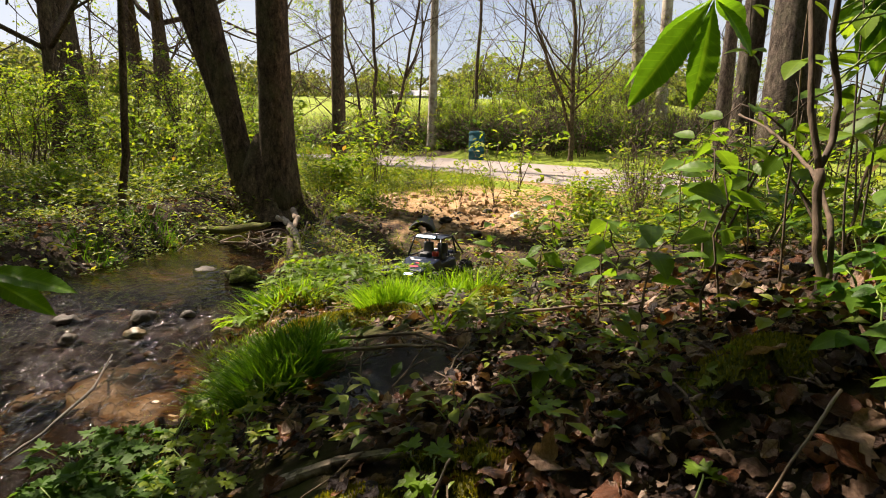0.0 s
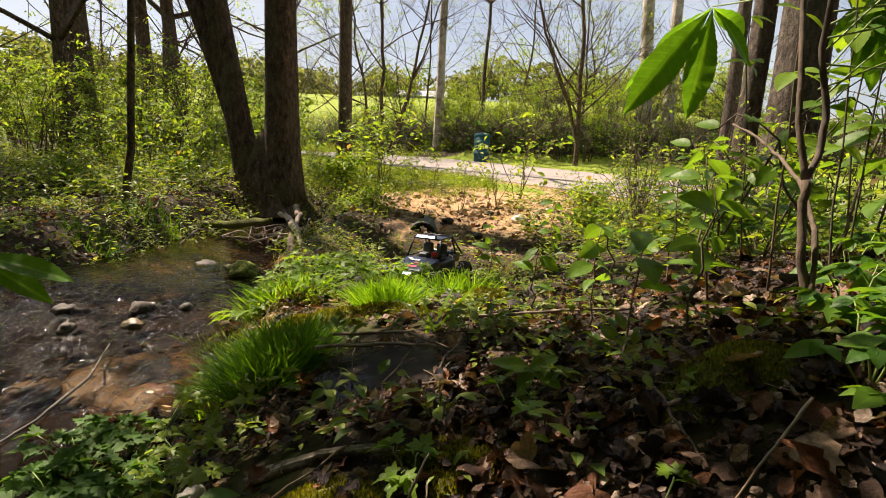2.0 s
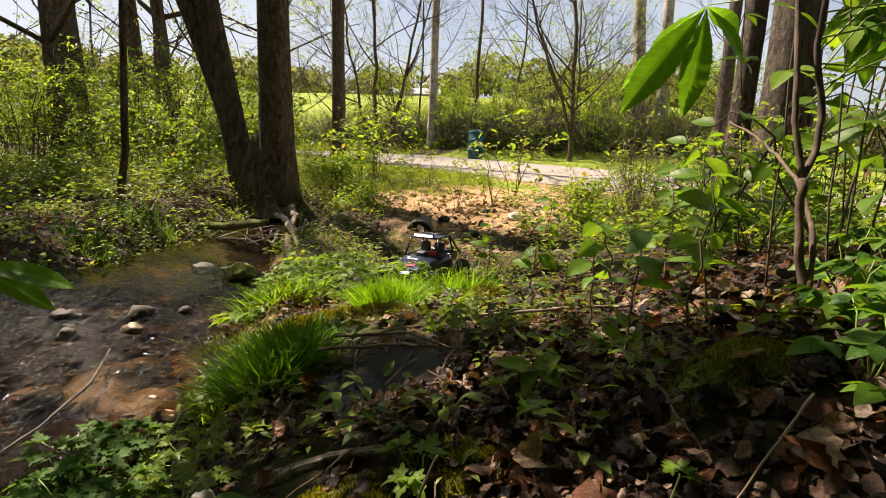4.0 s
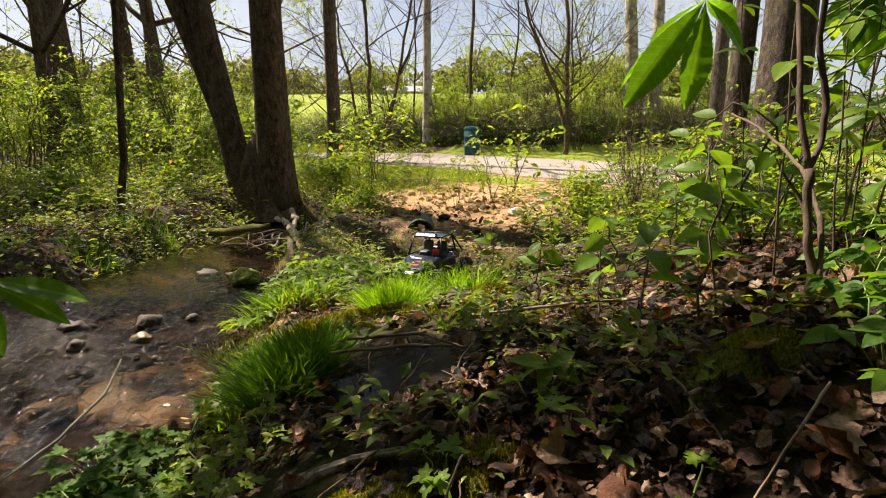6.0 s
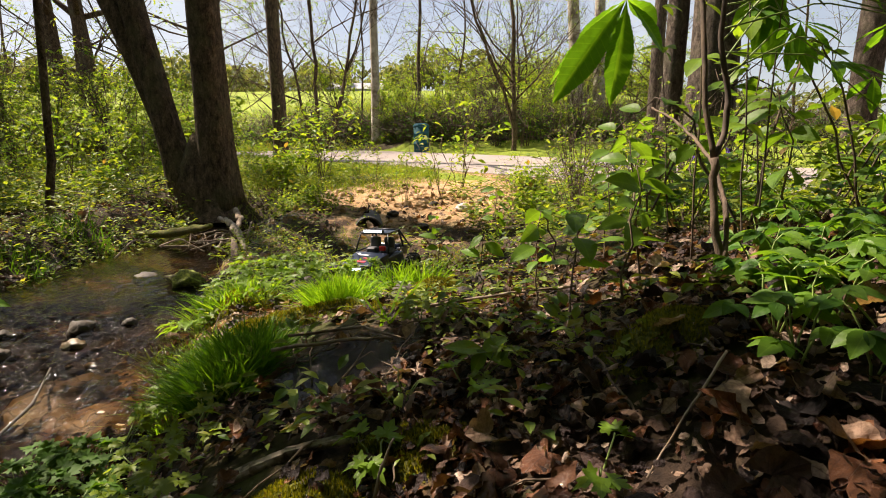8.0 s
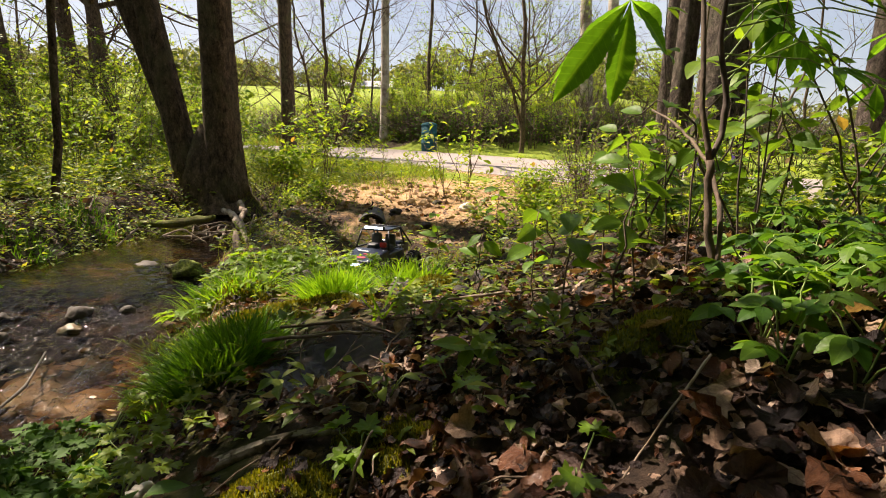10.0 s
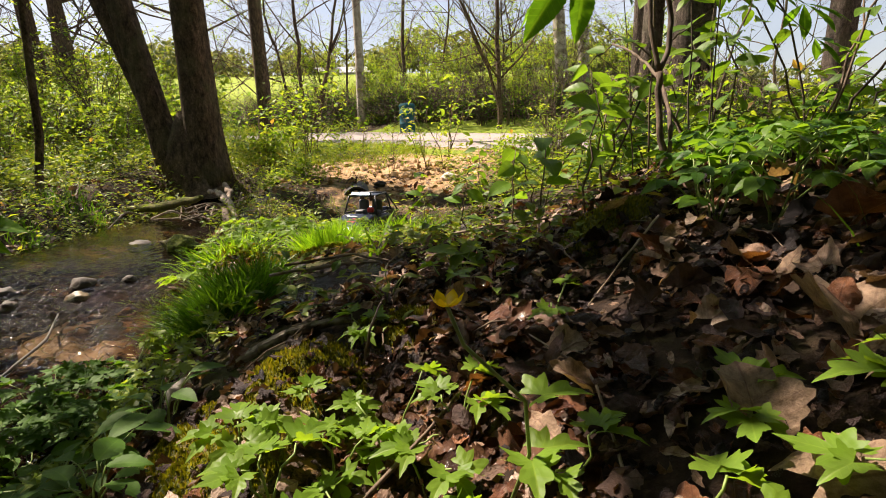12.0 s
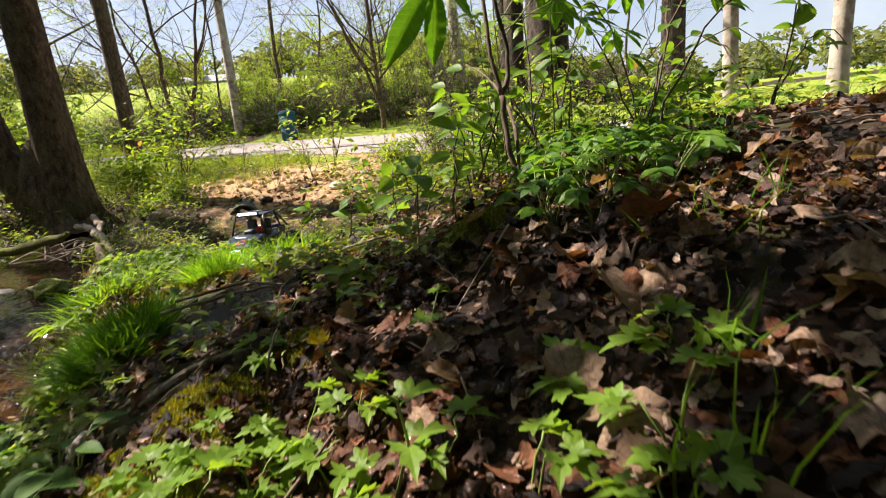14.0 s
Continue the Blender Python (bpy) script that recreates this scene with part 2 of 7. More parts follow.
def ground_material():
    """Humus, leaf mould, clay, grass and mud, where the cover weights put them."""
    m, nt, b = shader("woodland_ground")
    pos = nt.nodes.new("ShaderNodeNewGeometry").outputs["Position"]
    at = nt.nodes.new("ShaderNodeVertexColor")
    at.layer_name = "cover"
    sep = nt.nodes.new("ShaderNodeSeparateColor")
    nt.links.new(at.outputs[0], sep.inputs[0])
    fine, mid = noise_of(nt, pos, 60, 8, 0.7), noise_of(nt, pos, 6, 6, 0.6)
    col = ramp(nt, fine, [(0.3, (0.012, 0.008, 0.006)), (0.55, (0.042, 0.027, 0.018)), (0.75, (0.12, 0.078, 0.048))])
    col = mix(nt, ramp(nt, mid, [(0.48, (0, 0, 0)), (0.68, (0.75, 0.75, 0.75))]), col, (0.055, 0.065, 0.014))
    clay = ramp(nt, mix(nt, 0.5, fine, mid), [(0.34, (0.15, 0.085, 0.04)), (0.48, (0.36, 0.22, 0.11)), (0.66, (0.56, 0.40, 0.24))])
    grass = ramp(nt, noise_of(nt, pos, 3.0, 8, 0.75), [(0.3, (0.11, 0.175, 0.018)), (0.7, (0.25, 0.29, 0.035))])
    bed = mix(nt, 0.35, noise_of(nt, pos, 2.6, 4, 0.6), fine)
    mud = ramp(nt, bed, [(0.42, (0.006, 0.005, 0.005)), (0.51, (0.03, 0.019, 0.013)), (0.57, (0.22, 0.13, 0.045)), (0.68, (0.42, 0.27, 0.10))])
    brk = noise_of(nt, pos, 9, 6, 0.7)

    def edge(w):
        a = nt.nodes.new("ShaderNodeMath")
        a.operation = "ADD"
        nt.links.new(w, a.inputs[0])
        nt.links.new(brk, a.inputs[1])
        return ramp(nt, a.outputs[0], [(0.75, (0, 0, 0)), (0.98, (1, 1, 1))])

    col = mix(nt, edge(sep.outputs[0]), col, clay)
    col = mix(nt, edge(sep.outputs[1]), col, grass)
    wet = edge(sep.outputs[2])
    col = mix(nt, wet, col, mud)
    nt.links.new(col, b.inputs["Base Color"])
    nt.links.new(ramp(nt, wet, [(0.0, (0.92, 0.92, 0.92)), (1.0, (0.25, 0.25, 0.25))]), b.inputs["Roughness"])
    b.inputs["Specular IOR Level"].default_value = 0.15
    bump(nt, b, mix(nt, 0.5, fine, brk), 1.0, 0.02)
    return m


def path_material():
    m, nt, b = shader("worn_pale_asphalt")
    pos = nt.nodes.new("ShaderNodeNewGeometry").outputs["Position"]
    col = ramp(nt, noise_of(nt, pos, 70, 6, 0.75), [(0.3, (0.15, 0.13, 0.122)), (0.7, (0.34, 0.295, 0.275))])
    col = mix(nt, ramp(nt, noise_of(nt, pos, 1.6, 5, 0.6), [(0.4, (0, 0, 0)), (0.7, (0.6, 0.6, 0.6))]), col, (0.27, 0.21, 0.155))
    nt.links.new(col, b.inputs["Base Color"])
    b.inputs["Roughness"].default_value = 0.9
    bump(nt, b, noise_of(nt, pos, 120, 3), 0.5, 0.004)
    return m


def water_material():
    """Clear brook water: tinted see-through, a mirror at grazing angles; smooth in the pool, broken in the riffle."""
    m, nt, b = shader("clear_brook_water")
    pos = nt.nodes.new("ShaderNodeNewGeometry").outputs["Position"]
    sep = nt.nodes.new("ShaderNodeSeparateXYZ")
    nt.links.new(pos, sep.inputs[0])
    run = nt.nodes.new("ShaderNodeMapRange")
    for k, v in (("From Min", 1.5), ("From Max", 2.1), ("To Min", 1.0), ("To Max", 0.07)):
        run.inputs[k].default_value = v
    nt.links.new(sep.outputs[1], run.inputs["Value"])
    f = noise_of(nt, pos, 58, 3, 0.55, (1, 0.6, 1))
    g = noise_of(nt, pos, 3.2, 3, 0.5)
    k = mix(nt, 1.0, f, ramp(nt, g, [(0.36, (0.25, 0.25, 0.25)), (0.54, (1, 1, 1))]), "MULTIPLY")
    k = mix(nt, 1.0, k, run.outputs[0], "MULTIPLY")
    bp = nt.nodes.new("ShaderNodeBump")
    bp.inputs["Strength"].default_value, bp.inputs["Distance"].default_value = 0.9, 0.018
    nt.links.new(k, bp.inputs["Height"])
    clear, shine, fr, mx = (nt.nodes.new("ShaderNode" + n) for n in ("BsdfTransparent", "BsdfGlossy", "Fresnel", "MixShader"))
    clear.inputs[0].default_value = (0.22, 0.165, 0.105, 1)
    shine.inputs["Roughness"].default_value = 0.07
    fr.inputs["IOR"].default_value = 1.24
    for n in (shine, fr):
        nt.links.new(bp.outputs[0], n.inputs["Normal"])
    nt.links.new(fr.outputs[0], mx.inputs[0])
    nt.links.new(clear.outputs[0], mx.inputs[1])
    nt.links.new(shine.outputs[0], mx.inputs[2])
    nt.links.new(mx.outputs[0], nt.nodes["Material Output"].inputs[0])
    return m


M_GROUND, M_PATH, M_WATER = ground_material(), path_material(), water_material()


# ---- mesh tools ----
class Pile:
    """Vertices and faces gathered into one mesh."""

    def __init__(self):
        self.v, self.f, self.n, self.loc = [], [], 0, []

    def sow(self, template, at, rot, size):
        """Copies of a leaf template; each point keeps its place on its own leaf."""
        return self.add(*scatter(template, at, rot, size), loc=np.tile(template[0], (len(at), 1)))

    def add(self, v, *groups, loc=None):
        v = np.asarray(v, float).reshape(-1, 3)
        self.loc.append(np.zeros(v.shape) if loc is None else loc)
        for g in groups:
            self.f.append(np.asarray(g, int) + self.n)
        self.v.append(v)
        self.n += len(v)
        return self

    def make(self, name, material, parent=None, label="", smooth=True):
        me = bpy.data.meshes.new(name)
        v = np.concatenate(self.v).astype(np.float32)
        loops = np.concatenate([g.ravel() for g in self.f]).astype(np.int32)
        size = np.concatenate([np.full(len(g), g.shape[1]) for g in self.f])
        me.vertices.add(len(v))
        me.vertices.foreach_set("co", v.ravel())
        me.loops.add(len(loops))
        me.loops.foreach_set("vertex_index", loops)
        me.polygons.add(len(size))
        me.polygons.foreach_set("loop_start", np.concatenate([[0], np.cumsum(size)[:-1]]).astype(np.int32))
        me.polygons.foreach_set("use_smooth", np.full(len(size), smooth))
        me.update(calc_edges=True)
        loc = np.concatenate(self.loc).astype(np.float32)
        if loc.any():
            me.attributes.new("on_leaf", "FLOAT_VECTOR", "POINT").data.foreach_set("vector", loc.ravel())
        me.materials.append(material)
        ob = new(name, me)
        if parent:
            ob.parent = parent
        if label:
            ob["label"] = label
        return ob


def thing(name, at=(0, 0, 0), label="", category="", group="", kind="", yaw=0.0):
    ob = new(name)
    ob.empty_display_size = 0.05
    ob.matrix_basis = Matrix.Translation(at) @ Matrix.Rotation(yaw, 4, "Z")
    return tagged(ob, label, category, group, kind)


def unit(v):
    v = np.asarray(v, float)
    return v / np.maximum(np.linalg.norm(v, axis=-1, keepdims=True), 1e-9)


def tube(points, radii, seg=6):
    """A tapering tube along points; closed at its ends."""
    p, r = np.asarray(points, float), np.asarray(radii, float)
    t = unit(np.gradient(p, axis=0))
    ref = np.array([1.0, 0, 0]) if abs(t[:, 0]).mean() < 0.7 else np.array([0, 1.0, 0])
    a = unit(np.cross(t, ref))
    b = np.cross(t, a)
    ang = np.arange(seg) * 2 * np.pi / seg
    ring = a[:, None] * np.cos(ang)[None, :, None] + b[:, None] * np.sin(ang)[None, :, None]
    v = (p[:, None] + ring * r[:, None, None]).reshape(-1, 3)
    i = np.arange(len(p) - 1)[:, None] * seg
    j, k = np.arange(seg)[None], (np.arange(seg)[None] + 1) % seg
    q = np.stack([i + j, i + k, i + seg + k, i + seg + j], -1).reshape(-1, 4)
    n = len(p) * seg
    v = np.vstack([v, p[:1], p[-1:]])
    j, k = np.arange(seg), (np.arange(seg) + 1) % seg
    caps = np.vstack([np.stack([np.full(seg, n), k, j], -1), np.stack([np.full(seg, n + 1), n - seg + j, n - seg + k], -1)])
    return v, q, caps


def curve_points(a, b, n, sag=0.0, wander=0.0, rng=None):
    s = np.linspace(0, 1, n)[:, None]
    p = np.asarray(a, float) * (1 - s) + np.asarray(b, float) * s
    p[:, 2] += sag * 4 * (s * (1 - s))[:, 0]
    if rng is not None and n > 2:
        p[1:-1] += rng.normal(0, wander, (n - 2, 3))
    return p


def blade_leaf(rows, cols, width, fold=0.25, droop=0.2, rib=0.0, widest=0.45, neck=0.8, tooth=0.0):
    """A pointed leaf of length 1 along +y, folded on its midrib."""
    t = np.linspace(0, 1, rows)
    w = width * 0.5 * np.where(t < widest, np.sin(np.clip(t / widest, 0, 1) * np.pi / 2) ** neck, np.maximum(np.cos(np.clip((t - widest) / (1 - widest), 0, 1) * np.pi / 2), 0) ** 0.9)
    u = np.linspace(-1, 1, cols)
    w = w * (1 + tooth * (np.arange(rows) % 2))
    x = w[:, None] * u[None]
    z = np.abs(x) * fold - droop * t[:, None] ** 2 + rib * np.sin(t * 40)[:, None] * np.abs(u)[None]
    y = np.repeat(t[:, None], cols, 1) - 0.12 * np.abs(u)[None] ** 2 * w[:, None]
    v = np.stack([x, y, z], -1).reshape(-1, 3)
    i, j = np.meshgrid(np.arange(rows - 1), np.arange(cols - 1), indexing="ij")
    k = (i * cols + j).ravel()
    return v, np.stack([k, k + 1, k + cols + 1, k + cols], -1)


SMALL_LEAF = (np.array([[0, 0, 0], [-0.2, 0.28, 0.07], [-0.22, 0.55, 0.06], [0, 1, -0.14], [0.22, 0.55, 0.06], [0.2, 0.28, 0.07], [0, 0.5, 0.0]]), np.array([[0, 6, 2, 1], [0, 5, 4, 6]]), np.array([[6, 3, 2], [6, 4, 3]]))


def blade_grass():
    t = np.array([0, 0.4, 0.75, 1.0])
    y, z = 0.24 * t ** 2.4, t - 0.08 * t ** 3
    w = np.array([0.5, 0.42, 0.26, 0.0])
    v = [(-w[i] * 0.02, y[i], z[i]) for i in range(3)] + [(w[i] * 0.02, y[i], z[i]) for i in range(3)] + [(0, y[3], z[3])]
    return np.array(v), np.array([[0, 3, 4, 1], [1, 4, 5, 2]]), np.array([[2, 5, 6]])


BLADE = blade_grass()


def frames(d, up):
    """Rotation matrices whose y goes along d and whose z leans to up."""
    d = unit(d)
    x = unit(np.cross(d, up))
    z = np.cross(x, d)
    return np.stack([x, d, z], -1)


def scatter(template, at, rot, size):
    """Copies of a small template as one set of arrays."""
    v, *groups = template
    n = len(at)
    out = np.einsum("nij,vj->nvi", rot, v) * np.reshape(size, (n, 1, -1)) + np.asarray(at)[:, None]
    off = (np.arange(n) * len(v))[:, None, None]
    return (out.reshape(-1, 3), *[(g[None] + off).reshape(-1, g.shape[1]) for g in groups])


def spin(n, rng, tilt=0.5):
    """Random leaf frames, their faces mostly up."""
    a = rng.uniform(0, 2 * np.pi, n)
    d = np.stack([np.cos(a), np.sin(a), rng.normal(-0.1, tilt, n)], -1)
    up = np.stack([rng.normal(0, tilt, n), rng.normal(0, tilt, n), np.ones(n)], -1)
    return frames(d, up)


def clumped(rng, tips, leaves, leaf, per=8, reach=0.9):
    """Places for leaves, gathered in small sprays round some of the twig tips."""
    k = max(1, leaves // per)
    t = np.asarray(tips)[rng.integers(0, len(tips), k)]
    return np.repeat(t, per, 0) + rng.normal(0, leaf * reach, (k * per, 3)) * [1, 1, 0.6]


def upright(n, rng, lean=0.25):
    a = rng.uniform(0, 2 * np.pi, n)
    y = np.stack([np.cos(a), np.sin(a), np.zeros(n)], -1)
    z = unit(np.stack([rng.normal(0, lean, n), rng.normal(0, lean, n), np.ones(n)], -1))
    x = unit(np.cross(y, z))
    return np.stack([x, np.cross(z, x), z], -1)



# ---- the lie of the land ----
def smooth(v, a, b):
    t = np.clip((np.asarray(v, float) - a) / (b - a), 0, 1)
    return t * t * (3 - 2 * t)


def stream_x(y):
    """Middle line of the brook."""
    y = np.asarray(y, float)
    return -1.0 - 0.075 * np.clip(y, -6, 3) + 0.05 * np.sin(1.7 * y)


def water_z(y):
    return -0.105 - 0.012 * (np.clip(np.asarray(y, float), 0, 9) - 1.5)


def path_side(x, y):
    """Metres across the foot path from its near edge; runs obliquely away."""
    bend = 0.035 * np.clip(np.asarray(y, float) - 8, 0, 40) ** 2 * 0.35
    return (np.asarray(x, float) - 2.1 + bend) * 0.82 + (np.asarray(y, float) - 4.85) * 0.57


def ground_z(x, y, rough=True):
    x, y = np.asarray(x, float), np.asarray(y, float)
    z = 0.10 + 0.031 * (np.clip(y, 0, 14) - 4.8)
    far = y - 0.9 * np.clip(-x - 2.5, 0, 40) * (1 - smooth(y, 30, 80))
    far = np.where(y < 45, np.minimum(far, 13.6 + 1.2 * np.clip(path_side(x, y) - 3.8, 0, 200)), far)
    side = 1 - 0.85 * smooth(x / np.maximum(y, 1), 0.3, 0.85)
    z = z + (0.3 * smooth(far, 13.6, 15) + 0.95 * smooth(far, 15, 17.8) + 0.108 * np.clip(far - 18, 0, 72)) * side + 0.02 * np.clip(y - 92, 0, 500)
    near = 1 - smooth(y, 0.6, 1.7)
    z = z + 0.165 * near * smooth(x, -0.42, 0.02)
    z = z + (0.18 * smooth(x - 0.22 * smooth(y, 0.4, 0.8), 0.05, 0.6) + 0.05 * smooth(x, 0.6, 1.6)) * (1 - smooth(y, 0.9, 3.6))
    z = z - 0.19 * np.exp(-(((x + 0.05) / 0.85) ** 2 + ((y - 2.7) / 0.7) ** 2))
    z = z - 0.05 * np.exp(-(((x + 0.06) / 0.16) ** 2 + ((y - 0.76) / 0.16) ** 2))
    z = z - 0.07 * np.exp(-(((x - 0.03) / 0.07) ** 2 + ((y - 0.12) / 0.3) ** 2))
    d = np.abs(x - stream_x(y))
    half = 0.40 + 0.10 * np.sin(1.3 * y + 0.6) + 0.05 * smooth(y, 1.6, 0.4)
    fade = 1 - smooth(y, 4.3, 5.0)
    bed = water_z(y) - 0.035 - 0.05 * (1 - smooth(d, 0, half))
    w = (1 - smooth(d / (1 + 0.5 * (x < stream_x(y))), half - 0.05, half + 0.19)) * fade
    z = z * (1 - w) + np.minimum(bed, z) * w
    s = path_side(x, y)
    on = smooth(s, -0.5, 0.0) * (1 - smooth(s, 3.5, 4.2)) * smooth(y, 3, 4)
    if rough:
        hum = 0.020 * np.sin(3.1 * x + 1.3 * y) * np.sin(2.3 * y - 1.1 * x) + 0.010 * np.sin(9.1 * x + 3 * y) * np.sin(7.7 * y + 2 * x)
        z = z + hum * (1 - on) * (1 - 0.6 * w) * np.clip(0.4 + 0.12 * np.hypot(x, y), 0, 2.5)
    return z


def sinh_line(lo, hi, mid, c, n):
    return mid + c * np.sinh(np.linspace(np.arcsinh((lo - mid) / c), np.arcsinh((hi - mid) / c), n))


def make_ground():
    xs, ys = sinh_line(-700, 700, 0.0, 0.9, 330), sinh_line(-60, 1500, 0.7, 0.9, 330)
    X, Y = np.meshgrid(xs, ys)
    Z = ground_z(X, Y)
    fine = np.array([noise.noise((x * 14, y * 14, 0.3)) * 0.009 + noise.noise((x * 45, y * 45, 5.3)) * 0.004 for x, y in zip(X.ravel(), Y.ravel())]).reshape(X.shape)
    s = path_side(X, Y)
    Z = Z + fine * (np.hypot(X, Y) < 9) * ((s < -0.3) | (Y < 3))
    n = len(xs)
    i, j = np.meshgrid(np.arange(len(ys) - 1), np.arange(n - 1), indexing="ij")
    k = (i * n + j).ravel()
    ob = Pile().add(np.stack([X, Y, Z], -1), np.stack([k, k + 1, k + n + 1, k + n], -1)).make("ground", M_GROUND)
    clay = 0.92 * np.exp(-((X - 0.36 - 0.1 * (Y - 4.6)) / 0.9) ** 2 - ((Y - 4.6) / 1.35) ** 2) * (s < 0.05)
    clay = np.maximum(clay, 0.5 * np.exp(-((s + 0.15) / 0.3) ** 2) * (Y > 3) * (Y < 9))
    grass = np.clip(smooth(s, -1.5, -0.5) * (X < 1.0) * (1 - smooth(s, -0.25, 0)) + smooth(s, 3.3, 3.7), 0, 1) * smooth(Y, 4, 6)
    FAR = Y - 0.9 * np.clip(-X - 2.5, 0, 40) * (1 - smooth(Y, 30, 80))
    grass = np.clip(np.maximum(grass, smooth(Y, 14, 18)) * (1 - 0.95 * smooth(FAR, 14.2, 14.8) * (1 - smooth(FAR, 17.4, 18.2))) * (1 - 0.9 * np.clip(clay, 0, 1)), 0, 1) * (1 - 0.75 * smooth(-X, 5, 9) * (Y < 30))
    wet = np.exp(-((X - stream_x(Y)) / 0.55) ** 4) * (Y < 4.6) + 0.9 * np.exp(-((X + 0.06) / 0.2) ** 2 - ((Y - 0.76) / 0.18) ** 2)
    wet = wet + 0.8 * np.exp(-((X - 0.03) / 0.1) ** 2 - ((Y - 0.1) / 0.3) ** 2) + 0.8 * np.exp(-((X + 0.1) / 0.5) ** 2 - ((Y - 1.75) / 0.35) ** 2)
    at = ob.data.color_attributes.new("cover", "FLOAT_COLOR", "POINT")
    col = np.stack([np.clip(clay, 0, 1), np.clip(grass, 0, 1), np.clip(wet, 0, 1), np.ones_like(X)], -1)
    at.data.foreach_set("color", col.astype(np.float32).ravel())
    tagged(ob, "damp woodland ground with leaf mould, clay bank and meadow", "ground", kind="structure")


def make_path():
    ys = np.concatenate([np.linspace(1.0, 14, 60), np.linspace(14.5, 44, 50)])
    ss = np.linspace(0, 3.45, 12)
    Y, S = np.meshgrid(ys, ss, indexing="ij")
    edge = (noise_row(ys) * 0.10)[:, None] * (np.abs(S - 1.72) > 1.7)
    bend = 0.01225 * np.clip(Y - 8, 0, 40) ** 2
    X = 2.1 - bend + (S + edge - 0.57 * (Y - 4.85)) / 0.82
    Z = ground_z(X, Y, False) + 0.02 - 0.03 * (np.abs(S - 1.72) > 1.7)
    n = len(ss)
    i, j = np.meshgrid(np.arange(len(ys) - 1), np.arange(n - 1), indexing="ij")
    k = (i * n + j).ravel()
    ob = Pile().add(np.stack([X, Y, Z], -1), np.stack([k, k + 1, k + n + 1, k + n], -1)).make("path", M_PATH)
    tagged(ob, "pale worn asphalt foot path crossing the wood", "path", kind="structure")


def noise_row(v):
    return np.array([noise.noise((a * 1.7, 3.1, 0.7)) for a in v])


def make_water():
    ys = np.concatenate([np.linspace(-14, 0.2, 60), np.linspace(0.21, 2.4, 430), np.linspace(2.42, 3.0, 40), np.linspace(3.03, 5.0, 60)])
    us = np.linspace(-0.95, 0.85, 340)
    Y, U = np.meshgrid(ys, us, indexing="ij")
    X = stream_x(Y) + U
    fast = 1 - 0.85 * smooth(Y + 0.3 * X, 1.15, 1.75)
    ripple = np.array([noise.noise((x * 33, y * 24, 2.0)) + 0.45 * noise.noise((x * 66, y * 48, 6.0)) for x, y in zip(X.ravel(), Y.ravel())]).reshape(X.shape)
    swell = np.array([noise.noise((x * 11, y * 8, 1.0)) for x, y in zip(X.ravel(), Y.ravel())]).reshape(X.shape)
    Z = water_z(Y) + (ripple * 0.0195 + swell * 0.012) * fast
    i, j = np.meshgrid(np.arange(len(ys) - 1), np.arange(len(us) - 1), indexing="ij")
    k = (i * len(us) + j).ravel()
    ob = Pile().add(np.stack([X, Y, Z], -1), np.stack([k, k + 1, k + len(us) + 1, k + len(us)], -1)).make("water", M_WATER)
    ob.visible_shadow = False
    tagged(ob, "shallow clear brook running over sand and stones", "brook", kind="structure")
    for name, cx, cy, rx, ry, z in (("water_trickle", 0.03, 0.12, 0.05, 0.2, 0.048), ("water_pool", -0.15, 1.75, 0.35, 0.2, -0.035), ("water_puddle", -0.07, 0.755, 0.10, 0.085, 0.064)):
        a = np.linspace(0, 2 * np.pi, 25)[:-1]
        wob = 1 + 0.12 * np.sin(3 * a + cx * 9) + 0.08 * np.sin(5 * a)
        rings = [np.stack([cx + rx * r * wob * np.cos(a), cy + ry * r * wob * np.sin(a), np.full(24, z)], -1) for r in (0.5, 1.0)]
        v = np.vstack([[[cx, cy, z]], *rings])
        j, k = np.arange(24), (np.arange(24) + 1) % 24
        p = Pile().add(v, np.stack([np.zeros(24, int), 1 + j, 1 + k], -1), np.stack([1 + j, 25 + j, 25 + k, 1 + k], -1)).make(name, M_WATER)
        p.visible_shadow = False
        tagged(p, "thin film of clear water over dark mud", "puddle", kind="structure")


make_ground()
make_path()
make_water()


def gz(x, y):
    return float(ground_z(x, y))


# ---- trees ----
def grow(rng, pile, tips, start, way, length, radius, level, last, seg):
    n = 5 if level < last else 4
    way = unit(way)
    pts = [np.asarray(start, float)]
    d = way.copy()
    for _ in range(n - 1):
        d = unit(d + rng.normal(0, 0.16, 3) + np.array([0, 0, 0.07]))
        pts.append(pts[-1] + d * length / (n - 1))
    pts = np.array(pts)
    pile.add(*tube(pts, np.linspace(radius, radius * 0.3, n), seg))
    if level >= last - 1:
        tips.extend(pts[1:])
    if level < last:
        for _ in range(rng.integers(3, 6)):
            s = rng.uniform(0.25, 1.0)
            p = pts[0] + (pts[-1] - pts[0]) * s
            i = min(int(s * (n - 1)), n - 2)
            p = pts[i] + (pts[i + 1] - pts[i]) * (s * (n - 1) - i)
            side = unit(rng.normal(0, 1, 3))
            grow(rng, pile, tips, p, d * 0.7 + side * 0.8, length * rng.uniform(0.4, 0.65), radius * (1 - 0.65 * s) * 0.6, level + 1, last, max(3, seg - 1))


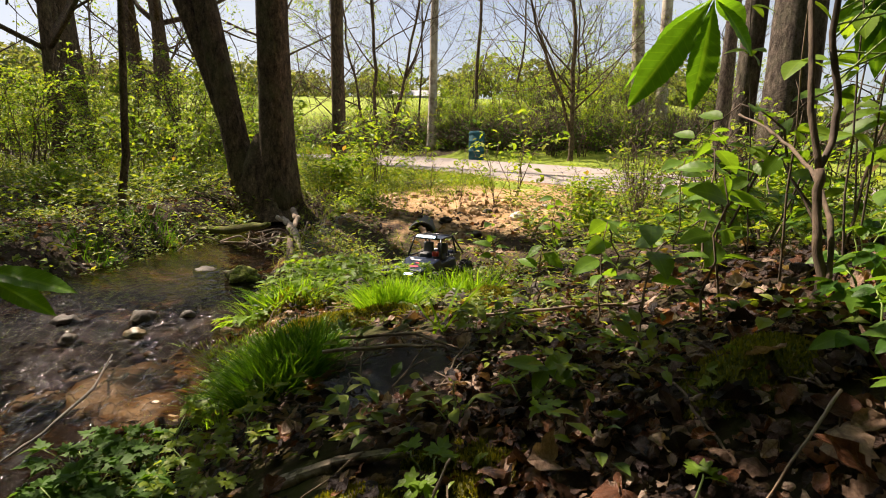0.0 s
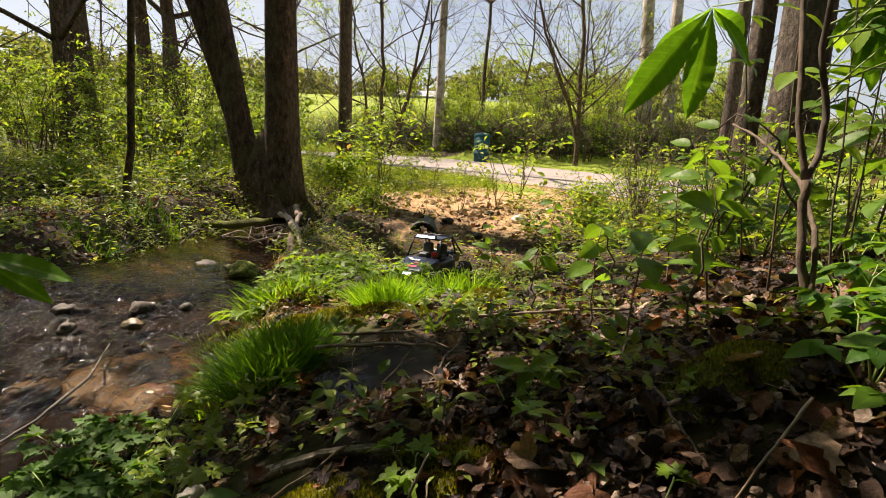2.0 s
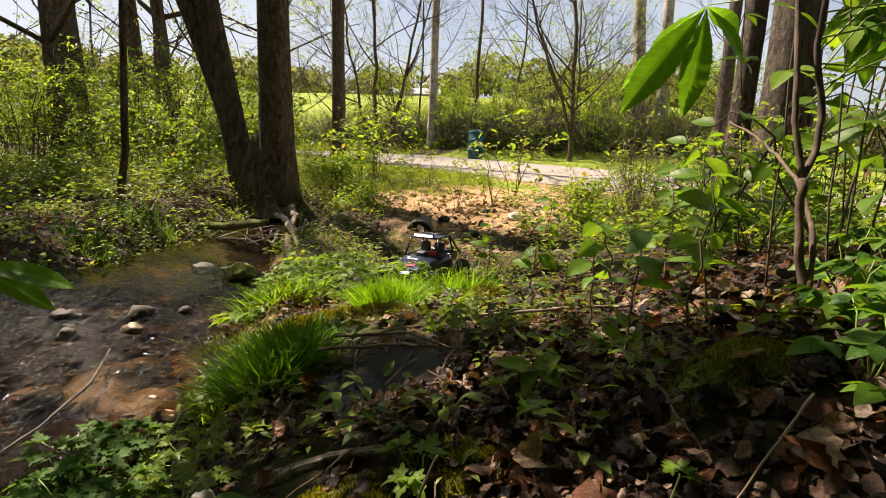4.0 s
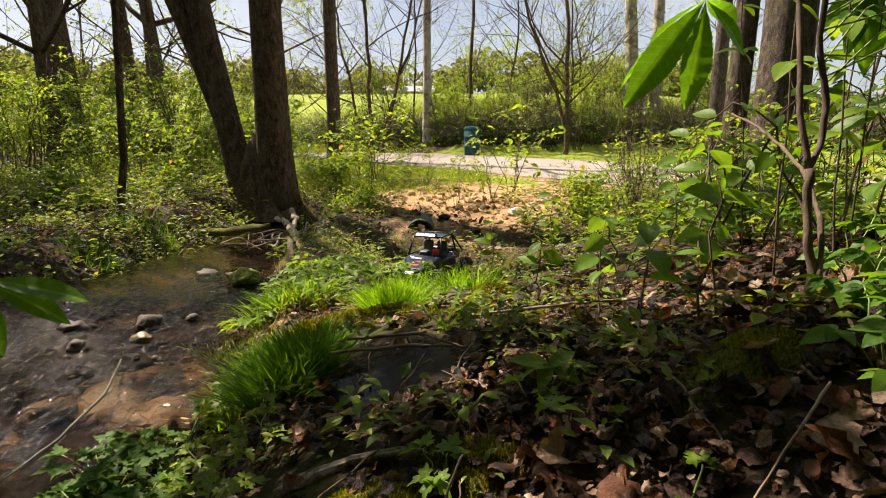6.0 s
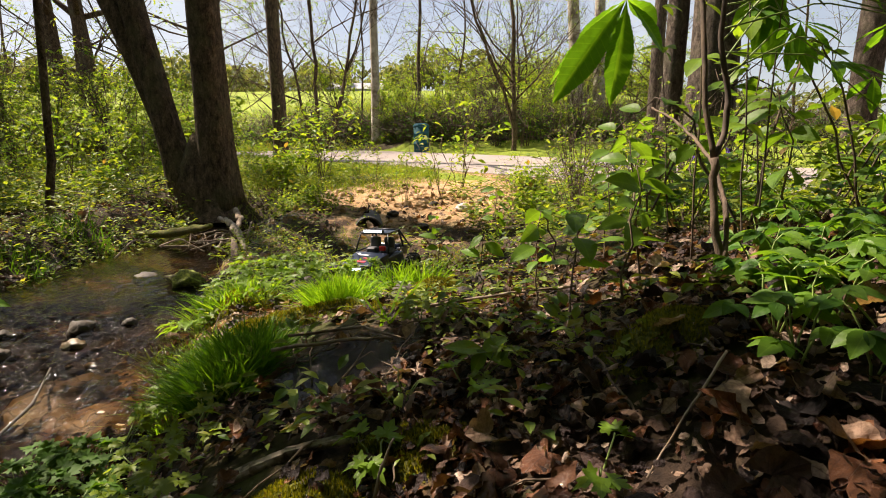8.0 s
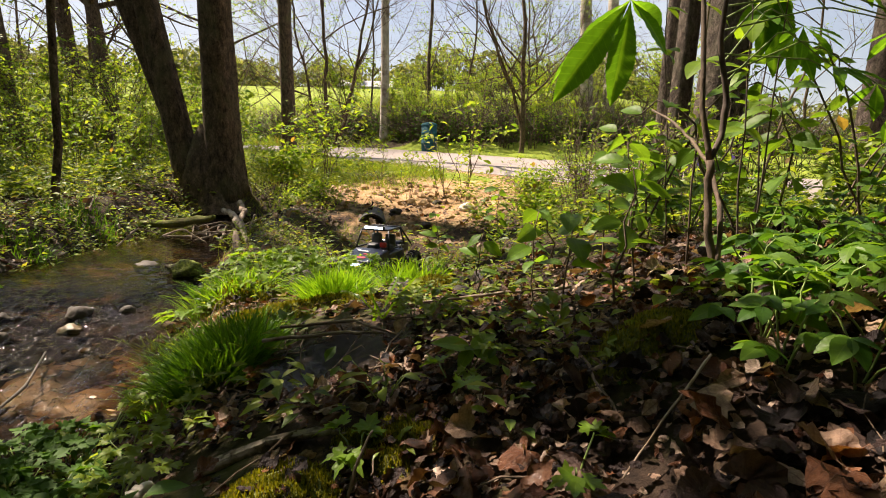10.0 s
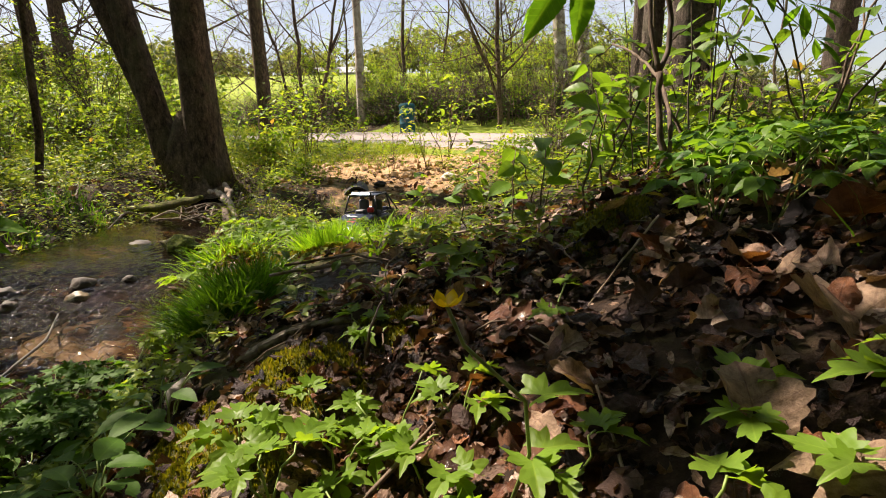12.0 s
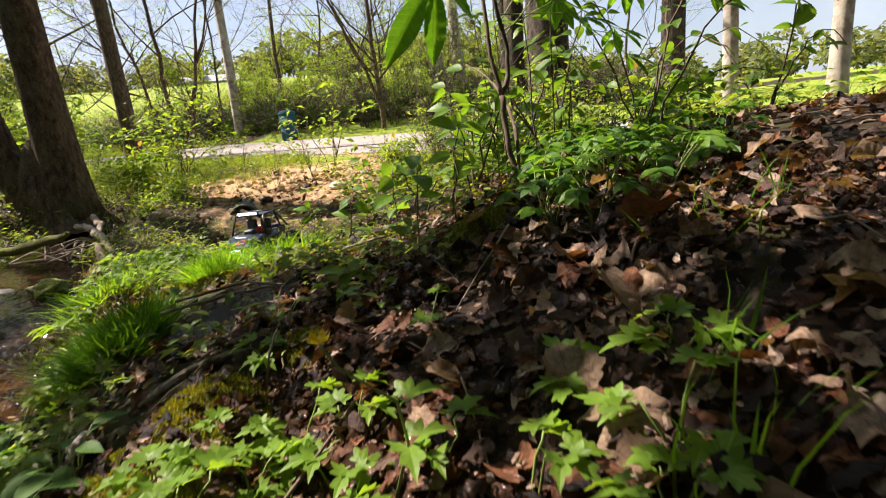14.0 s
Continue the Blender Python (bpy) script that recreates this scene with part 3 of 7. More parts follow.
def trunk_tube(rng, base, height, radius, lean, flare, rings=18, seg=14, kink=None):
    s = np.linspace(0, 1, rings) ** 1.5
    kink = kink or (0.02 if radius > 0.06 else 0.07)
    wob = np.cumsum(rng.normal(0, kink, (rings, 2)), 0) * np.sqrt(s)[:, None]
    p = np.stack([base[0] + lean[0] * s * height + wob[:, 0], base[1] + lean[1] * s * height + wob[:, 1], base[2] - 0.12 + s * height], -1)
    r = radius * (1 - 0.75 * s) * (1 + (flare - 1) * np.exp(-s * height / (radius * 2.2)))
    v, q, c = tube(p, r, seg)
    k = rings * seg
    a = np.tile(np.arange(seg), rings)
    bulge = 1 + 0.07 * np.sin(a * 2.3 + 1) + rng.normal(0, 0.025, k)
    root = 1 + 0.35 * (flare - 1) * np.repeat(np.exp(-s * height / (radius * 2.2)), seg) * np.sin(a * 2 * np.pi / seg * 4 + 0.7)
    ctr = np.repeat(p, seg, 0)
    v[:k] = ctr + (v[:k] - ctr) * (bulge * root)[:, None]
    return p, r, (v, q, c)


def tree(label, base, height, radius, lean=(0, 0), bark=None, seed=1, first=0.3, limbs=14, leaves=900, leaf=0.07, spread=0.32, flare=1.35, group="", fork=None, name="tree", depth=3, foliage=None):
    rng = np.random.default_rng(seed)
    x, y = base
    z = gz(x, y)
    ob = thing(name, (x, y, z), label, "tree", group)
    stems = [((0, 0, 0), height, radius, lean, flare)] + list(fork or [])
    tips = []
    for o, h, r, ln, fl in stems:
        p, rr, arrays = trunk_tube(rng, o, h, r, ln, fl)
        Pile().add(*arrays).make("trunk", bark or M_BARK, ob)
        for _ in range(limbs if len(stems) == 1 else int(limbs * 0.6)):
            s = rng.uniform(first, 0.97)
            hgt = s * h
            i = min(np.searchsorted(p[:, 2] - p[0, 2], hgt), len(p) - 1)
            a = rng.uniform(0, 2 * np.pi)
            way = np.array([np.cos(a), np.sin(a), rng.uniform(0.4, 1.1)])
            bough = Pile()
            grow(rng, bough, tips, p[i], way, h * spread * (1.15 - s), rr[i] * 0.5, 1, depth, 6)
            bough.make("limb", bark or M_BARK, ob)
    if leaves and tips:
        t = np.array(tips)
        at = clumped(rng, t, leaves, leaf, 9, 1.2)
        Pile().sow(SMALL_LEAF, at, spin(len(at), rng, 0.6), rng.uniform(0.6, 1.3, len(at)) * leaf).make("crown", foliage or M_LEAF_TREE, ob, smooth=False)["kind"] = "stuff"
    return ob


def root_collar(ob, foot, crotch, wide, deep, mat, seed):
    """The swollen foot where stems part: an oval tube with root ribs that narrows to the crotch."""
    rng = np.random.default_rng(seed)
    rings, seg = 14, 30
    a = np.arange(seg) * 2 * np.pi / seg
    v = []
    for i in range(rings):
        k = i / (rings - 1)
        c = np.array(foot) * (1 - k) + np.array(crotch) * k
        w = wide * ((1 - k) ** 0.8 * 0.72 + 0.28 * (1 - k)) + 0.02 + 0.10 * math.exp(-k * 9)
        d = deep * (1 - 0.55 * k) * (1 - k ** 6) + 0.015 + 0.09 * math.exp(-k * 9)
        rib = 1 + 0.10 * math.exp(-k * 4) * np.sin(a * 5 + 0.6) + rng.normal(0, 0.02, seg)
        v.append(np.stack([c[0] + w * rib * np.cos(a), c[1] + d * rib * np.sin(a), np.full(seg, c[2])], -1))
    v = np.vstack(v + [np.array([crotch]) + [[0, 0, 0.01]]])
    i, j = np.meshgrid(np.arange(rings - 1), np.arange(seg), indexing="ij")
    k = (j + 1) % seg
    q = np.stack([i * seg + j, i * seg + k, (i + 1) * seg + k, (i + 1) * seg + j], -1).reshape(-1, 4)
    j, k = np.arange(seg), (np.arange(seg) + 1) % seg
    top = np.stack([(rings - 1) * seg + j, (rings - 1) * seg + k, np.full(seg, rings * seg)], -1)
    Pile().add(v, q, top).make("root_collar", mat, ob)


def make_trees():
    g = "trees of the wood"
    forked = tree("forked dark grey-brown tree with three stems at the brook", (-1.55, 4.72), 15, 0.145, (-0.012, 0.01), M_BARK, 11, 0.55, 11, 1500, 0.07, 0.3, 1.45,
         fork=[((-0.25, 0.0, 0), 14, 0.112, (-0.195, 0.03), 1.5), ((-0.40, 0.05, 0.72), 6.0, 0.09, (-0.33, 0.06), 1.0)], group=g)
    root_collar(forked, (-0.13, -0.01, -0.12), (-0.165, 0.0, 0.62), 0.30, 0.20, M_BARK, 5)
    tree("tall dark tree wrapped in young creeper leaves", (-7.35, 10.3), 11, 0.33, (-0.015, 0), M_BARK, 12, 0.24, 14, 900, 0.10, 0.2, 1.2, group=g)
    tree("thin straight dark sapling beside the brook", (-2.22, 3.45), 6.5, 0.025, (-0.03, 0.02), M_BARK, 13, 0.3, 12, 420, 0.06, 0.2, 1.3, group=g)
    tree("slim tree with creeper leaves", (-8.3, 14.6), 16, 0.20, (-0.08, 0), M_BARK, 14, 0.12, 16, 900, 0.10, 0.24, 1.3, group=g)
    tree("slim tree with creeper leaves", (-7.3, 14.2), 16, 0.18, (-0.09, 0), M_BARK, 15, 0.12, 16, 900, 0.10, 0.24, 1.3, group=g)
    tree("straight dark-barked tree beside the path", (-2.25, 10.6), 15, 0.135, (0.0, 0), M_BARK, 16, 0.35, 16, 1600, 0.08, 0.25, 1.3, group=g)
    tree("pale mottled sycamore tree beyond the path", (-0.62, 15.6), 17, 0.125, (0.03, 0), M_BARK_PALE, 17, 0.4, 14, 900, 0.08, 0.25, 1.4, group=g)
    tree("leaning twiggy tree in the hedge", (0.65, 16.4), 10, 0.06, (-0.03, 0), M_BARK, 18, 0.08, 24, 2600, 0.055, 0.36, 1.2, group=g, depth=4)
    tree("many-stemmed bare shrubby tree", (-2.1, 14.9), 9, 0.055, (-0.05, 0), M_BARK, 19, 0.06, 26, 1500, 0.05, 0.34, 1.2, group=g, depth=4, fork=[((0.25, 0, 0), 8, 0.045, (0.17, 0), 1.1), ((-0.2, 0, 0), 7, 0.04, (-0.16, 0), 1.1), ((0.1, 0.1, 0), 6, 0.035, (0.3, 0), 1.1)])
    tree("crooked twiggy tree at the creek bank", (2.75, 12.6), 8, 0.06, (0.02, 0), M_BARK, 20, 0.1, 24, 2000, 0.05, 0.36, 1.2, group=g, depth=4, fork=[((0.08, 0, 0.4), 7, 0.04, (-0.25, 0), 1.0)])
    tree("pale-barked tree standing in the hedge", (5.6, 16.5), 16, 0.20, (-0.06, 0), M_BARK_PALE, 21, 0.4, 14, 900, 0.08, 0.25, 1.3, group=g)
    tree("pale-barked tree standing in the hedge", (6.4, 16.9), 16, 0.18, (-0.03, 0), M_BARK_PALE, 22, 0.4, 14, 900, 0.08, 0.25, 1.3, group=g)
    tree("stout grey-barked tree standing before the path", (2.40, 3.84), 15, 0.175, (0.0, 0.01), M_BARK_GREY, 23, 0.3, 22, 3000, 0.075, 0.3, 1.2, group=g)
    tree("narrow grey-barked tree beside the stout one", (2.22, 4.1), 13, 0.085, (0.01, 0), M_BARK_GREY, 24, 0.35, 14, 1800, 0.07, 0.28, 1.3, group=g)
    tree("narrow grey-barked tree beyond the path", (3.9, 7.9), 13, 0.10, (0.0, 0), M_BARK_GREY, 25, 0.35, 14, 1200, 0.07, 0.28, 1.3, group=g)
    tree("pale bare tree at the meadow edge", (6.6, 6.1), 12, 0.11, (-0.02, 0), M_BARK_PALE, 26, 0.35, 14, 300, 0.07, 0.28, 1.3, group=g)
    tree("pale bare tree at the meadow edge", (7.9, 5.5), 12, 0.13, (0.03, 0), M_BARK_PALE, 27, 0.35, 14, 300, 0.07, 0.28, 1.3, group=g)
    tree("grey-barked tree among the brambles", (4.3, 4.6), 12, 0.13, (0.02, 0), M_BARK_GREY, 28, 0.3, 14, 900, 0.07, 0.28, 1.3, group=g)
    for i, (x, y) in enumerate([(-11, 13), (-12.5, 17), (-9.6, 17.5), (-6.2, 19), (-14, 21), (-4.5, 21), (-10.5, 9.0), (-6.4, 8.7), (-8.6, 11.8), (-5.9, 13.8)]):
        tree("slender woodland tree in young leaf", (x, y), 11 + (i * 3) % 5, 0.05 + 0.02 * (i % 4), ((i % 3 - 1) * 0.03, 0), M_BARK, 40 + i, 0.12, 18, 2200 if i < 7 else 500, 0.10, 0.26, 1.3, group=g)
    for i, (x, y) in enumerate([(-3.6, 17.5), (-1.2, 18.2), (1.9, 17.6), (3.6, 15.4), (4.6, 18.5), (-4.6, 15.2), (7.4, 14.6), (8.8, 11.5)]):
        tree("slight twiggy hedge tree with scattered young leaves", (x, y), 5.5 + (i * 7) % 4, 0.035, ((i % 3 - 1) * 0.05, 0), M_BARK, 80 + i, 0.06, 22, 1500, 0.055, 0.42, 1.2, group=g)
    # unseen trees added behind and beside the view to cut sky light
    for i, (x, y) in enumerate([(-5.5, -3.0), (-3.2, -5.0), (-0.8, -4.2), (1.6, -5.2), (3.6, -3.6), (5.6, -2.0), (6.4, 0.6), (7.8, 2.6), (-7.5, -1.0), (-1.9, -7.5), (4.4, -6.6), (8.6, -3.6)]):
        tree("unseen woodland tree in full leaf, added to block sky light", (x, y), 8.5 + i % 4, 0.12, (0, 0), M_BARK, 60 + i, 0.3, 26, 9000, 0.24, 0.42, 1.3, group=g, foliage=M_LEAF_DARK)
    # leafy trees added out of view at the left to shade the bank
    for i, (x, y, h, n) in enumerate([(-6.6, 5.4, 7.5, 3000), (-6.8, 4.1, 5.5, 3600), (-8.2, 7.4, 8.5, 3000)]):
        tree("unseen leaning woodland tree, added to shade the brook's left bank", (x, y), h, 0.10, (0.05, -0.03), M_BARK, 170 + i, 0.4, 24, n, 0.14, 0.36, 1.3, group=g)
    # unseen low leafy trees added behind the camera keep sky light off the near bank
    for i, (x, y, h) in enumerate([(1.7, -1.9, 7.0), (-1.0, -2.3, 7.5), (3.2, -0.9, 7.0), (0.4, -3.0, 8.0)]):
        tree("unseen low spreading tree, added to block sky light", (x, y), h, 0.09, (0, 0), M_BARK, 150 + i, 0.5, 28, 9000, 0.2, 0.46, 1.3, group=g, foliage=M_LEAF_DARK)


make_trees()


# ---- shrubs ----
def shrub(name, label, category, seed, height, spread, stems, twigs, leaves, leaf, twig_mat, leaf_mat, thick=0.008, arch=0.3):
    rng = np.random.default_rng(seed)
    ob = thing(name, (0, 0, 0), label, category)
    wood, tips = Pile(), []
    for _ in range(stems):
        a, r = rng.uniform(0, 2 * np.pi), spread * rng.uniform(0.3, 1)
        h = height * rng.uniform(0.65, 1)
        foot = rng.normal(0, spread * 0.12, 2)
        s = np.linspace(0, 1, 7)
        p = np.stack([foot[0] + np.cos(a) * r * s ** (1 + arch), foot[1] + np.sin(a) * r * s ** (1 + arch), -0.03 + h * s ** (1 - arch * 0.5)], -1)
        p[1:] += rng.normal(0, 0.018 * height, (6, 3))
        wood.add(*tube(p, thick * np.linspace(1, 0.3, 7), 5))
        for _ in range(twigs):
            i = rng.integers(2, 6)
            d = unit(rng.normal(0, 1, 3) + np.array([np.cos(a) * 0.4, np.sin(a) * 0.4, 0.35]))
            q = np.array([p[i] + d * height * 0.22 * t + np.array([0, 0, -0.02 * t]) + rng.normal(0, 0.008 * height, 3) * t for t in (0, 0.35, 0.7, 1)])
            wood.add(*tube(q, thick * 0.45 * np.array([1, 0.8, 0.6, 0.3]), 3))
            tips.extend(q[1:])
        tips.extend(p[4:])
    wood.make("branchwork", twig_mat, ob)["kind"] = "stuff"
    t = np.array(tips)
    at = clumped(rng, t, leaves, leaf, 7, 0.85)
    Pile().sow(SMALL_LEAF, at, spin(len(at), rng, 0.45), rng.uniform(0.5, 1.3, len(at)) * leaf).make("foliage", leaf_mat, ob, smooth=False)["kind"] = "stuff"
    return ob


def place(ob, x, y, size, yaw, dz=0.0):
    return copy_thing(ob, Matrix.Translation((x, y, gz(x, y) + dz)) @ Matrix.Rotation(yaw, 4, "Z") @ Matrix.Scale(size, 4))


def make_shrubs():
    rng = np.random.default_rng(5)
    kinds = [
        shrub("shrub", "leafy spring shrub in bright yellow-green leaf", "shrub", 101, 1.6, 0.75, 9, 7, 1500, 0.055, M_TWIG, M_LEAF_TREE),
        shrub("shrub", "thin twiggy shrub with sparse young leaves", "shrub", 102, 1.9, 0.6, 7, 8, 420, 0.05, M_TWIG_DARK, M_LEAF_TREE),
        shrub("shrub", "dense rounded green shrub", "shrub", 103, 1.1, 0.7, 10, 7, 1900, 0.05, M_TWIG, M_LEAF_SHRUB),
        shrub("shrub", "bare grey brush with a few leaves", "shrub", 104, 1.3, 0.7, 14, 8, 160, 0.04, M_TWIG_DARK, M_LEAF_TREE, 0.007),
    ]
    spots = []
    for _ in range(52):
        spots.append((rng.uniform(-12, -2.6), rng.uniform(5.5, 16), rng.choice([0, 0, 0, 1, 2]), rng.uniform(0.5, 1.15)))
    for _ in range(46):
        spots.append((rng.uniform(-12, -3.0), rng.uniform(8.5, 15), rng.choice([0, 2, 2]), rng.uniform(0.7, 1.15)))
    for _ in range(80):
        y = rng.uniform(14.0, 21)
        spots.append((rng.uniform(-6, 10), y, rng.choice([0, 0, 1, 1, 3, 2]), rng.uniform(0.7, 1.9)))
    for _ in range(34):
        spots.append((rng.uniform(-5, 8), rng.uniform(15.0, 17.5), 3, rng.uniform(0.6, 1.0)))
    for _ in range(46):
        spots.append((rng.uniform(-4, 8), rng.uniform(14.7, 16.4), rng.choice([2, 2, 3]), rng.uniform(0.65, 0.95)))
    for _ in range(9):
        spots.append((rng.uniform(4.5, 10), rng.uniform(4.5, 11), rng.choice([1, 3, 3]), rng.uniform(0.4, 0.7)))
    for x, y, k, s in spots:
        if -0.5 < float(path_side(x, y)) < 4.0 or (-0.2 < x < 1.2 and y < 14.4) or abs(x + 0.062 * y) < 0.5:
            continue
        place(kinds[k], x, y, s, rng.uniform(0, 6.3))
    low = [
        shrub("shrub", "open twiggy shrub hung with small bright leaves", "shrub", 111, 0.95, 0.45, 7, 7, 340, 0.07, M_TWIG, M_LEAF_TREE, 0.004),
        shrub("shrub", "slight upright shrub with pale bare twigs", "shrub", 112, 1.1, 0.3, 5, 6, 170, 0.07, M_TWIG, M_LEAF_TREE, 0.005, 0.1),
        shrub("shrub", "low leafy green shrub", "shrub", 113, 0.5, 0.4, 9, 5, 420, 0.075, M_TWIG, M_LEAF_SHRUB, 0.004),
        shrub("shrub", "tangle of thin bare twigs with few leaves", "shrub", 114, 0.85, 0.4, 12, 8, 260, 0.035, M_TWIG, M_LEAF_TREE, 0.004),
    ]
    near = [(-0.72, 5.3, 0, 1.05), (-0.4, 5.7, 0, 0.5), (0.38, 4.1, 1, 0.6), (0.08, 4.0, 1, 0.45), (1.25, 3.4, 0, 0.55), (1.5, 3.0, 3, 0.7), (1.75, 3.5, 0, 0.75), (1.2, 2.6, 3, 0.55), (1.45, 3.7, 1, 0.65), (1.9, 2.8, 1, 0.8), (2.0, 3.2, 0, 0.7), (1.7, 2.4, 2, 0.9), (2.5, 2.6, 0, 0.6), (3.0, 3.2, 0, 0.6), (1.1, 2.2, 2, 0.6), (1.35, 1.8, 2, 0.6), (2.0, 1.9, 2, 0.9), (1.6, 2.1, 3, 0.8), (1.15, 3.1, 3, 0.8), (1.4, 2.7, 3, 0.9), (1.75, 2.9, 3, 0.85), (0.95, 2.5, 3, 0.6), (1.3, 3.6, 3, 0.9)]
    near += [(-1.15, 5.3, 2, 0.9), (-0.85, 4.5, 2, 0.6), (-1.0, 6.2, 0, 0.9), (-2.6, 5.2, 0, 0.9), (-3.4, 5.0, 0, 0.7), (-3.1, 4.1, 2, 0.7), (-4.0, 4.5, 1, 0.8), (0.85, 3.0, 2, 0.55), (-2.2, 6.3, 0, 1.1), (-0.2, 5.1, 1, 0.4), (-0.55, 3.75, 2, 0.45), (1.05, 3.9, 2, 0.6), (-2.9, 6.2, 1, 1.0), (-3.9, 5.9, 0, 0.9), (-4.8, 5.2, 0, 0.8), (-1.7, 6.0, 1, 1.1), (1.0, 4.3, 1, 0.4), (-5.4, 4.0, 0, 1.2)]
    near += [(-2.5, 4.6, 2, 0.7), (-3.6, 3.3, 2, 0.6)]
    for x, y, k, s in near:
        place(low[k], x, y, s, rng.uniform(0, 6.3))
    for k, (x, y) in zip(low, [(-3.3, 5.6), (0.6, 4.9), (-2.0, 5.4), (2.7, 3.4)]):
        k.matrix_basis = Matrix.Translation((x, y, gz(x, y)))
    for k, (x, y) in zip(kinds, [(-5.2, 6.6), (-3.6, 7.4), (-3.0, 8.6), (1.4, 15.2)]):
        k.matrix_basis = Matrix.Translation((x, y, gz(x, y)))


make_shrubs()


def make_unseen_thicket():
    """Unseen dense wood, added to block skylight on the side away from the path."""
    rng = np.random.default_rng(12)
    n = 45000
    a, d, h = rng.uniform(radians(95), radians(275), n), rng.uniform(6.0, 11, n), 9 * rng.uniform(0, 1, n) ** 1.2
    x, y = d * np.sin(a), d * np.cos(a)
    at = np.stack([x, y, ground_z(x, y) + h], -1)
    tagged(Pile().sow(SMALL_LEAF, at, spin(n, rng, 0.8), rng.uniform(0.2, 0.42, n)).make("thicket", M_LEAF_DARK, smooth=False), "unseen dense green leaf screen, added to block sky light", "thicket", kind="stuff")


make_unseen_thicket()


def make_brush():
    """Dark tangled brush along the creek bank beyond the path."""
    rng = np.random.default_rng(14)
    x, y = rng.uniform(-7, 13, 90000), rng.uniform(5, 22, 90000)
    far = np.minimum(y - 0.9 * np.clip(-x - 2.5, 0, 40), 13.6 + 1.2 * np.clip(path_side(x, y) - 3.8, 0, 200))
    on = (np.abs(far - 15.1 - rng.normal(0, 0.3, len(x))) < 0.75) & (path_side(x, y) > 4.3)
    x, y = x[on][:9000], y[on][:9000]
    n = len(x)
    at = np.stack([x, y, ground_z(x, y) + 0.55 * rng.uniform(0, 1, n) ** 1.4], -1)
    d = np.stack([rng.normal(0, 0.8, n), rng.normal(0, 0.5, n), rng.uniform(0.1, 1.2, n)], -1)
    twig = tube([(0, 0, 0), (0.05, 0.5, 0.03), (0, 1, 0)], [0.011, 0.008, 0.004], 3)
    k = 5200
    wood = Pile().sow(twig, at[:k], frames(d[:k], rng.normal(0, 1, (k, 3))), rng.uniform(0.4, 1.0, k)).make("creek_brush", M_TWIG_DARK)
    tagged(wood, "tangle of dark bare brush along the creek bank", "brush", kind="stuff")
    at[:, 2] += 0.1
    at = np.repeat(at, 2, 0) + rng.normal(0, 0.12, (2 * n, 3))
    tagged(Pile().sow(SMALL_LEAF, at, spin(2 * n, rng, 0.7), rng.uniform(0.05, 0.13, 2 * n)).make("creek_bank_leaves", M_LEAF_DARK, smooth=False), "dark green low growth on the creek bank", "undergrowth", kind="stuff")


make_brush()


# ---- far distance ----
def make_far():
    rng = np.random.default_rng(9)
    pile = Pile()
    for _ in range(150):
        a = rng.uniform(-62, 62)
        d = rng.uniform(92, 130)
        x, y = d * math.sin(radians(a)), d * math.cos(radians(a)) - 2
        if -9 < x < 3 and y < 100:
            y += 14
        h, w = rng.uniform(3.0, 7.5), rng.uniform(2.0, 4.5)
        n = 240
        u = unit(rng.normal(0, 1, (n, 3))) * rng.uniform(0.45, 1.0, (n, 1)) ** 0.5
        at = np.array([x, y, gz(x, y) + h * 0.55]) + u * np.array([w, w, h * 0.5])
        pile.sow(SMALL_LEAF, at, spin(n, rng, 0.8), rng.uniform(0.7, 1.5, n))
    tagged(pile.make("far_woods", M_LEAF_FAR, smooth=False), "line of spring trees along the hilltop, haze put into the leaf colour", "woods", kind="stuff")


def box(pile, c, s, bevel=0.0, rot=None):
    bm = bmesh.new()
    bmesh.ops.create_cube(bm, size=1, matrix=Matrix.Diagonal((*s, 1)))
    if bevel:
        bmesh.ops.bevel(bm, geom=bm.edges[:], offset=bevel, segments=2, affect="EDGES", profile=0.6)
    m = Matrix.Translation(c) @ (rot or Matrix())
    bm.transform(m)
    v = np.array([q.co[:] for q in bm.verts])
    bm.verts.index_update()
    by = {}
    for f in bm.faces:
        by.setdefault(len(f.verts), []).append([q.index for q in f.verts])
    pile.add(v, *[np.array(g) for g in by.values()])
    bm.free()
    return pile


def make_house():
    x, y = -6.5, 90.0
    z = gz(x, y) - 1.7
    h = thing("house", (x, y, z), "long low pale grey house across the meadow", "house")
    box(Pile(), (0, 0, 0.4), (8.4, 5, 2.8)).make("wall", M_WALL, h, smooth=False)
    v = np.array([[-4.6, -2.9, 1.75], [4.6, -2.9, 1.75], [4.6, 2.9, 1.75], [-4.6, 2.9, 1.75], [-4.0, 0, 2.9], [4.0, 0, 2.9]])
    Pile().add(v, np.array([[0, 1, 5, 4], [2, 3, 4, 5], [0, 3, 2, 1]]), np.array([[1, 2, 5], [3, 0, 4]])).make("roof", M_ROOF, h, smooth=False)
    for i in range(4):
        box(Pile(), (-3.0 + 2.0 * i, -2.53, 0.95), (0.8, 0.06, 0.9)).make("window", M_GLASS, h, smooth=False)


# greyer leaf colour stands in for haze over the distance
M_LEAF_FAR = leaf_material("hazed_far_leaf", (0.09, 0.12, 0.05), (0.20, 0.22, 0.10), 0.4, 0.7)
make_far()
make_house()


